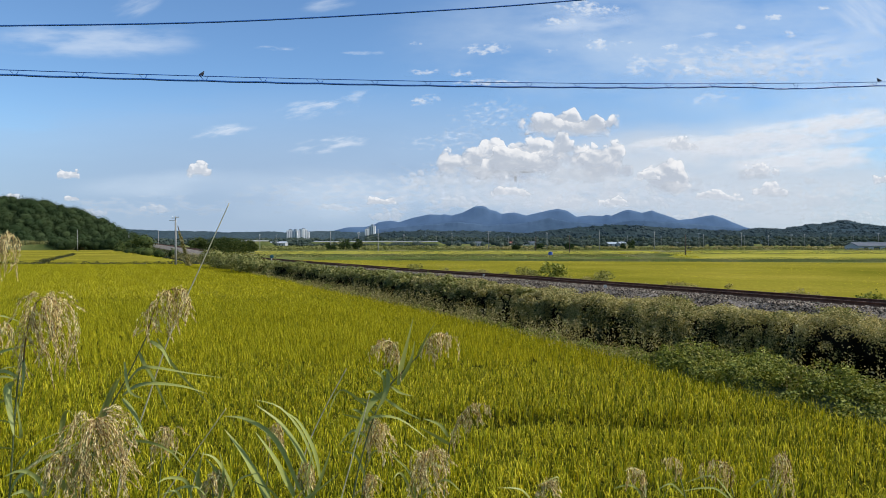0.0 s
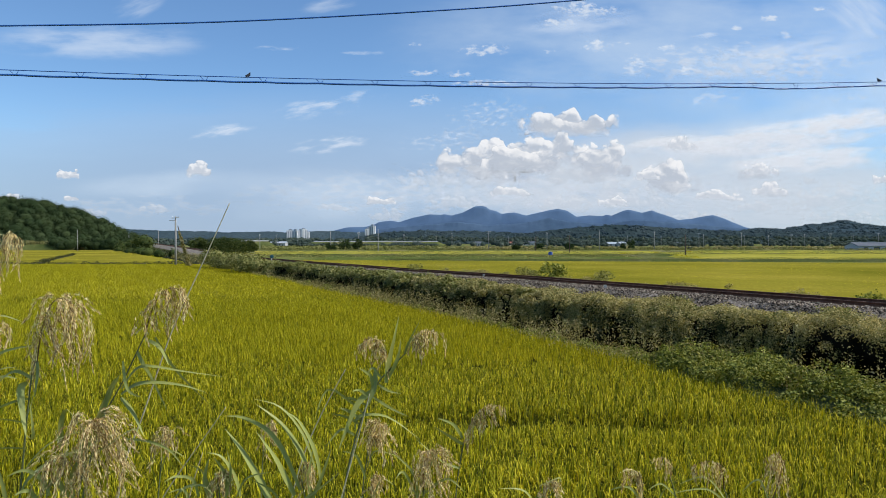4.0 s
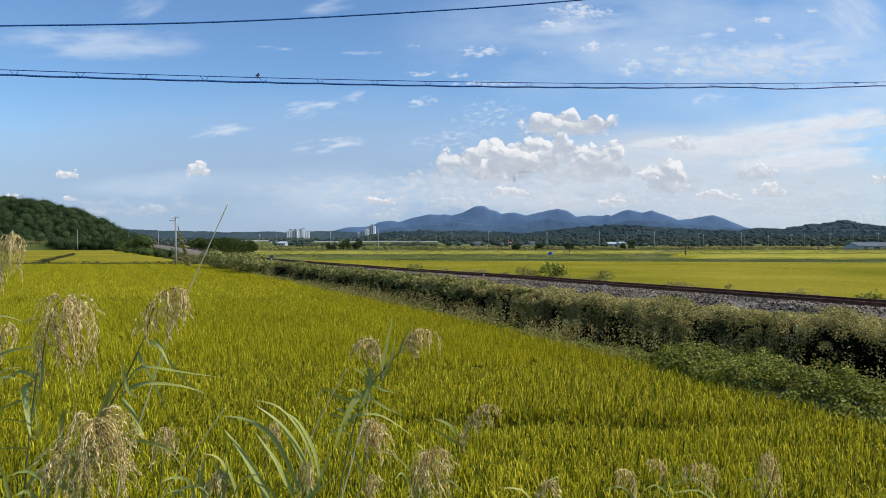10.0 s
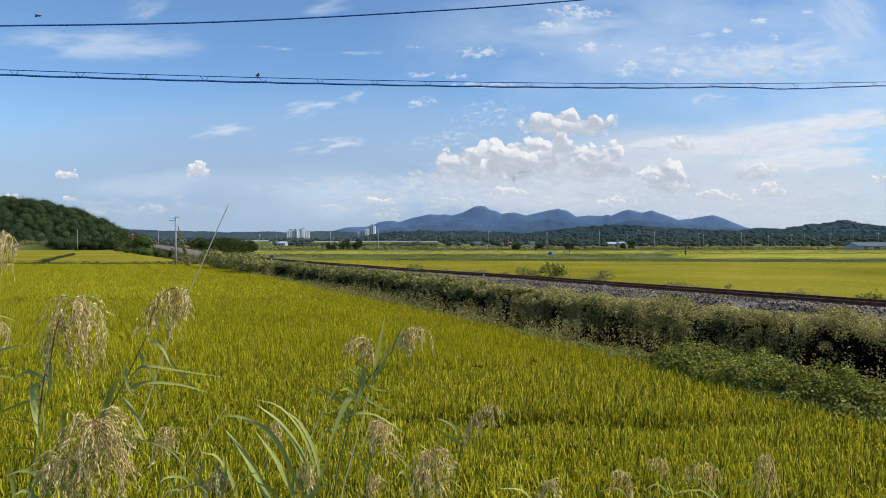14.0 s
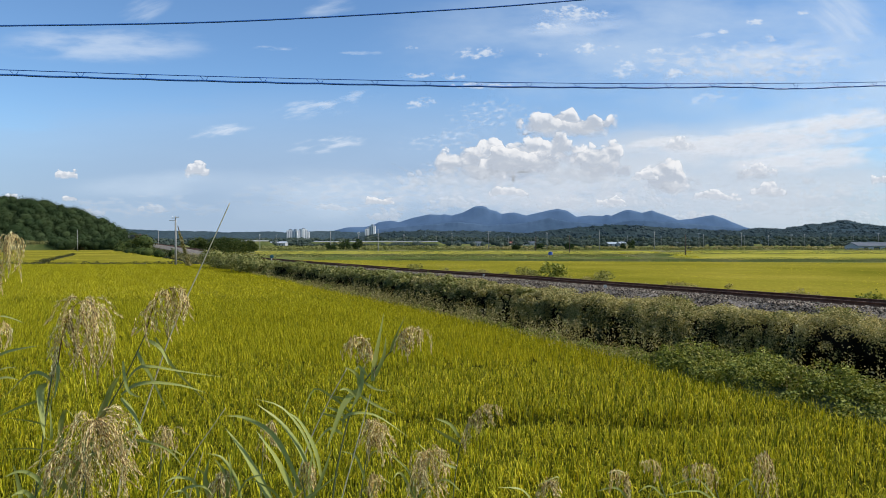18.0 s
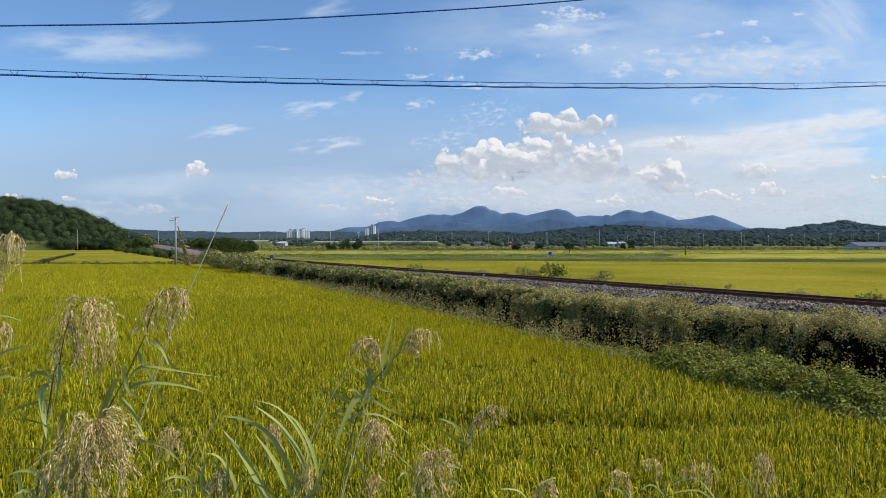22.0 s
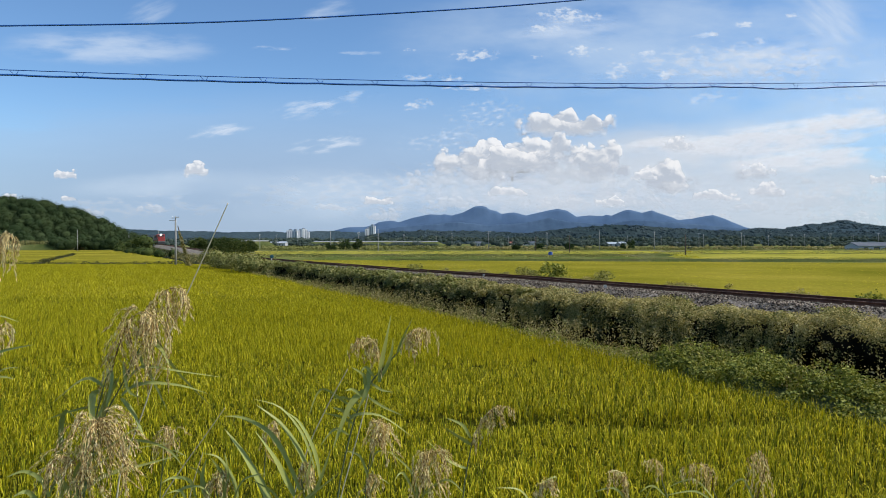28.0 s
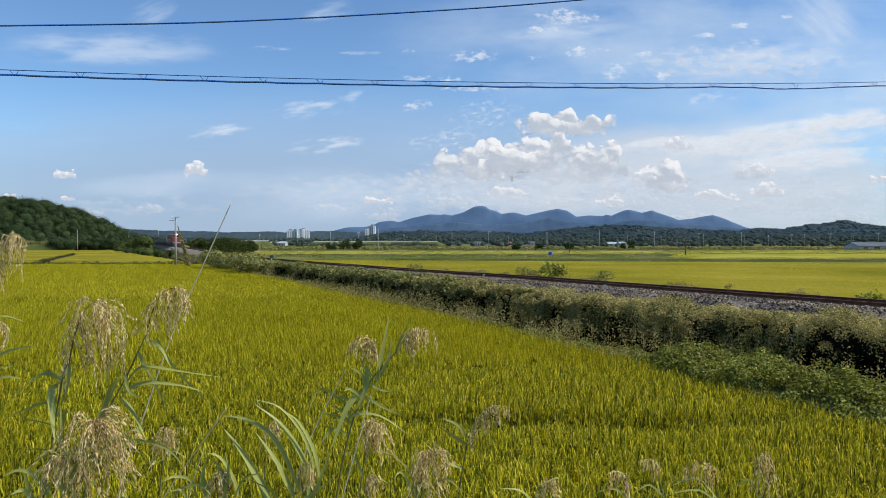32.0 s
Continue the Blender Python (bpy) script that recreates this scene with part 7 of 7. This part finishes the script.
def locomotive():
    """Forward is +x; the front coupling at x = 0; the rails at z = 0."""
    ob = thing("locomotive", (0, 0, 0), "red diesel locomotive with its headlight lit", "locomotive")
    part("underframe", box(-19.5, -0.2, -1.4, 1.4, 0.85, 1.25, 0.05), LOCO_DARK, ob)
    part("fuel_tank", box(-12.5, -7.5, -1.2, 1.2, 0.3, 0.85, 0.1), LOCO_DARK, ob)
    part("nose", box(-3.4, -0.5, -1.35, 1.35, 1.25, 3.05, 0.25), LOCO_RED, ob)
    cab = part("cab", box(-6.3, -2.9, -1.5, 1.5, 1.25, 4.0, 0.15), LOCO_RED, ob)
    for y0, y1 in ((-1.25, -0.1), (0.1, 1.25)):
        part("windscreen", box(-2.95, -2.87, y0, y1, 3.12, 3.72), GLASS, cab)
    for y in (-1.52, 1.46):
        part("side_window", box(-5.4, -4.0, y, y + 0.06, 2.8, 3.55), GLASS, cab)
    part("hood", box(-19.0, -6.3, -1.3, 1.3, 1.25, 3.75, 0.2), LOCO_RED, ob)
    part("roof_band", box(-18.6, -6.5, -1.1, 1.1, 3.751, 4.0, 0.08), LOCO_DARK, ob)
    part("side_stripe", box(-18.8, -6.6, -1.33, 1.33, 2.0, 2.35), CAR_PALE, ob)
    for k in range(6):
        part("louvre_panel", box(-17.8 + 1.9 * k, -16.5 + 1.9 * k, -1.335, 1.335, 2.55, 3.35), LOCO_DARK, ob)
    lamp = part("lamp_housing", box(-2.9, -2.6, -0.35, 0.35, 3.72, 4.02, 0.04), LOCO_DARK, ob)
    for y in (-0.17, 0.17):
        bm = bmesh.new()
        bmesh.ops.create_cone(bm, cap_ends=True, segments=14, radius1=0.13, radius2=0.13, depth=0.06, matrix=pose(-2.59, y, 3.87, 0, 90, 0))
        part("headlight", bm, HEADLIGHT, lamp)
    part("buffer_beam", box(-0.5, -0.2, -1.4, 1.4, 0.9, 1.35, 0.03), CAR_PALE, ob)
    part("coupling", box(-0.2, 0.35, -0.12, 0.12, 0.75, 1.0, 0.03), LOCO_DARK, ob)
    part("snow_plough", box(-0.55, -0.25, -1.3, 1.3, 0.15, 0.85, 0.05), LOCO_DARK, ob)
    for y in (-1.38, 1.38):
        rail_ = tube("handrail", [(-0.5, y, 1.25), (-0.5, y, 2.25), (-2.9, y, 2.25)], 0.025, CAR_PALE, ob)
    for x in (-3.8, -15.9):
        bogie(ob, x)
    return ob


def carriage():
    ob = thing("carriage", (0, 0, 0), "grey passenger carriage with a dark roof", "carriage", "carriages of the train")
    part("underframe", box(-23.0, -0.3, -1.35, 1.35, 0.75, 1.15, 0.05), LOCO_DARK, ob)
    body = part("body", box(-23.2, -0.2, -1.5, 1.5, 1.15, 3.3, 0.12), CAR_GREY, ob)
    roof = bmesh.new()
    bmesh.ops.create_cone(roof, cap_ends=True, segments=24, radius1=1.5, radius2=1.5, depth=22.9, matrix=pose(-11.7, 0, 3.25, 0, 90, 0))
    for v in roof.verts:
        v.co.z = 3.25 + max(0.0, v.co.z - 3.25) * 0.42
    part("roof", roof, LOCO_DARK, ob)
    part("pale_band", box(-23.0, -0.4, -1.515, 1.515, 2.95, 3.2), CAR_PALE, ob)
    for k in range(9):
        for y in (-1.53, 1.47):
            win = part("window", box(-20.9 + 2.1 * k, -19.5 + 2.1 * k, y, y + 0.06, 2.0, 2.8), GLASS, body)
    for x in (-22.4, -1.7):
        for y in (-1.53, 1.47):
            part("door", box(x, x + 0.9, y, y + 0.06, 1.2, 3.0), LOCO_DARK, body)
    for x in (-3.8, -19.4):
        bogie(ob, x)
    return ob


loco = locomotive()
cars = [carriage()]
for _ in range(4):
    cars.append(copy_thing(cars[0], pose(0, 0, 0)))


# ---- movements ----
def sway(ob, rows):
    """Rocks a reed about its foot: seconds, lean across and lean away, in degrees."""
    foot = Matrix.Translation(ob.location)
    walk(ob, [(t, foot @ pose(0, 0, 0, b, a, 0)) for t, a, b in rows])


def motions():
    heading = math.degrees(math.atan2(-ALONG[1], -ALONG[0]))

    def train_pose(t, back):
        s = 247.8 + (32.0 - t) * 13.48 + back
        return pose(*line_point(s, TRACK_N, RAIL_Z + float(climb(s))), 0, 0, heading)

    times = [0.0, 8.0, 16.0, 24.0, 32.0]
    walk(loco, [(t, train_pose(t, 0.0)) for t in times])
    for k, c in enumerate(cars):
        walk(c, [(t, train_pose(t, 20.4 + 24.1 * k)) for t in times])
    for ob, a, b in cloud_list:
        walk(ob, [(0.0, a), (32.0, b)])
    # reeds in the wind
    sway(reeds["mover"], [(0, -2.34, 0), (0.5, -3.97, 0), (1, -4.40, 0), (1.5, -3.37, 0), (2, -1.74, 0), (2.5, -0.40, 0), (3, -0.28, 0), (3.5, -0.53, 0), (5.5, -1.67, 0), (6.5, -1.07, 0), (8, -1.13, 0), (9.5, -0.65, 0), (11, -0.16, 0), (12.5, -0.22, 0), (14, 0.44, 0), (14.5, 0.68, 0), (16.5, 0.99, 0), (18, 1.23, 0), (19, 0.93, 0), (20, 1.11, 0), (21, 1.11, 0), (22, 1.41, 0), (23, 1.59, 0), (24, 2.80, 0), (24.5, 3.71, 0), (25, 4.19, 0), (25.5, 4.68, 0), (27.5, 6.73, 0), (28.5, 6.92, 0), (29.5, 4.98, 0), (30.5, 2.86, 0), (31.5, 2.38, 0), (32, 2.38, 0)])
    sway(reeds["centre"], [(0, 2.57, 0), (0.5, 2.45, 0), (1, 1.41, 0), (1.5, 1.06, 0), (2, 1.34, 0), (3.5, 1.14, 0), (5.5, 1.41, 0), (6, 1.01, 0), (7, 0.66, 0), (8, 0.26, 0), (10, 0.61, 0), (12, 0.15, 0), (14, -0.14, 0), (17, -0.31, 0), (19, -0.20, 0), (20, 0.78, 0), (22, 0.61, 0), (25, 0.61, 0), (28, 0.43, 0), (29, 0.26, 0), (32, 0.26, 0)])
    sway(reeds["low_1"], [(0, -1.60, 0), (3, -0.20, 0), (6, 0.60, 0), (9, -0.40, 0), (13, 0.00, 0), (19, -0.20, 0), (23, 0.60, 0), (28, 1.30, 0), (32, 0.70, 0)])
    for k, (name, ob) in enumerate(reeds.items()):
        if name in ("mover", "centre", "low_1"):
            continue
        amp = 0.18 if name in ("stick", "tall", "tuft", "low", "stem_a", "stem_b", "stem_c", "stem_d") else 0.6
        slow = -2.6 if name in ("low_4", "low_5", "low_6", "low_7") else 0.0
        sway(ob, [(2.0 * j, slow * (0.2 - math.exp(-j / 4.0)) + amp * math.sin(j * 1.9 + k * 1.3) * (0.4 + 0.6 * math.sin(j * 0.7 + k)), 0.2 * math.sin(j * 1.3 + k)) for j in range(17)])
    # birds: one hops along the support wire and flies off, the other leaves early and drops into the far rice
    rows = []
    for t, k in ((0, 2.98), (0.5, 3.02), (1, 3.11), (1.5, 3.26), (2, 3.31), (2.5, 3.47), (3, 3.52), (3.5, 3.72), (5.5, 3.82), (6, 3.92), (7.2, 3.92), (10.0, 3.92), (14.6, 3.92)):
        rows.append((t, pose(*span(k), cable_z(k) + 0.008, 0, 0, 20 if t < 6.5 else 75)))
    rows += [(14.9, pose(*(-3.729, 13, 8.355), 0, 40, 60)), (15.4, pose(*(-5.149, 15, 9.976), 0, 45, 100)), (16.0, pose(*(-7.336, 18, 13.022), 0, 45, 130)), (32.0, pose(*(-191.41, 160, 124.59), 0, 45, 140))]
    walk(bird_left, rows)
    perch = (*span(17.1), cable_z(17.1) + 0.008)
    walk(bird_right, [(0.0, pose(*perch, 0, 0, 150)), (0.9, pose(*perch, 0, 0, 130)), (1.2, pose(*perch, 0, 0, 160)), (9.7, pose(*perch, 0, 0, 150)), (10.0, pose(*(9.507, 16, 8.531), 0, 45, 150)), (10.2, pose(*(10.041, 18, 8.592), 0, 50, 150)), (10.4, pose(*(10.741, 20.5, 8.458), 0, 50, 145)), (10.6, pose(*(11.782, 24, 8.113), 0, 50, 140)), (10.9, pose(*(14.054, 32, 7.705), 0, 50, 130)), (11.5, pose(*(21.74, 60, 7.24), 0, 45, 120)), (12.5, pose(*(38.66, 130, 5.74), 0, 45, 110)), (14.0, pose(*(63.59, 240, 1.19), 0, 0, 110)), (32.0, pose(*(63.59, 240, 1.19), 0, 0, 110))])
    for wings, start, end in ((wings_left, 14.6, 32.0), (wings_right, 9.7, 14.0)):
        for sgn, wing in zip((-1, 1), wings):
            shut, half = fold(sgn), fold(sgn).lerp(flap(sgn, 20), 0.5)
            beats, t, k = [], start + 0.25, 0
            while t < min(end, start + 4.2):
                beats.append((t, flap(sgn, 38 if k % 2 == 0 else -28)))
                t, k = t + (0.1 if k < 12 else 0.3), k + 1
            rows = [(0.0, shut), (start, shut), (start + 0.12, half)] + beats
            rows += [(32.0, flap(sgn, 10))] if end == 32.0 else [(14.4, half), (14.6, shut), (32.0, shut)]
            walk(wing, rows)

    # a third bird dives past in the distance of the cable
    walk(bird_passing, [(0.0, pose(*(-3.987, 13, 25.955), 0, 60, -100)), (13.0, pose(*(-6.549, 13, 12.855), 0, 60, -110)), (13.7, pose(*(-7.279, 13, 10.159), 0, 60, -115)), (14.0, pose(*(-7.527, 13, 9.09), 0, 60, -120)), (14.1, pose(*(-7.603, 13, 8.754), 0, 60, -120)), (14.2, pose(*(-7.742, 13, 8.397), 0, 60, -125)), (14.3, pose(*(-7.903, 13, 7.998), 0, 60, -130)), (14.4, pose(*(-8.053, 13, 7.598), 0, 60, -130)), (14.7, pose(*(-8.588, 13, 6.356), 0, 55, -135)), (15.4, pose(*(-11.037, 13, 3.927), 0, 40, -140)), (17.0, pose(*(-16.901, 14, 3.397), 0, 30, -150)), (32.0, pose(*(-49.142, 16, 6.562), 0, 30, -150))])
    for sgn, wing in zip((-1, 1), wings_passing):
        walk(wing, [(0.0, flap(sgn, 10)), (13.2, flap(sgn, 10))] + [(13.4 + 0.1 * k, flap(sgn, 38 if k % 2 else -20)) for k in range(16)] + [(15.4, flap(sgn, 10)), (32.0, flap(sgn, 10))])


motions()
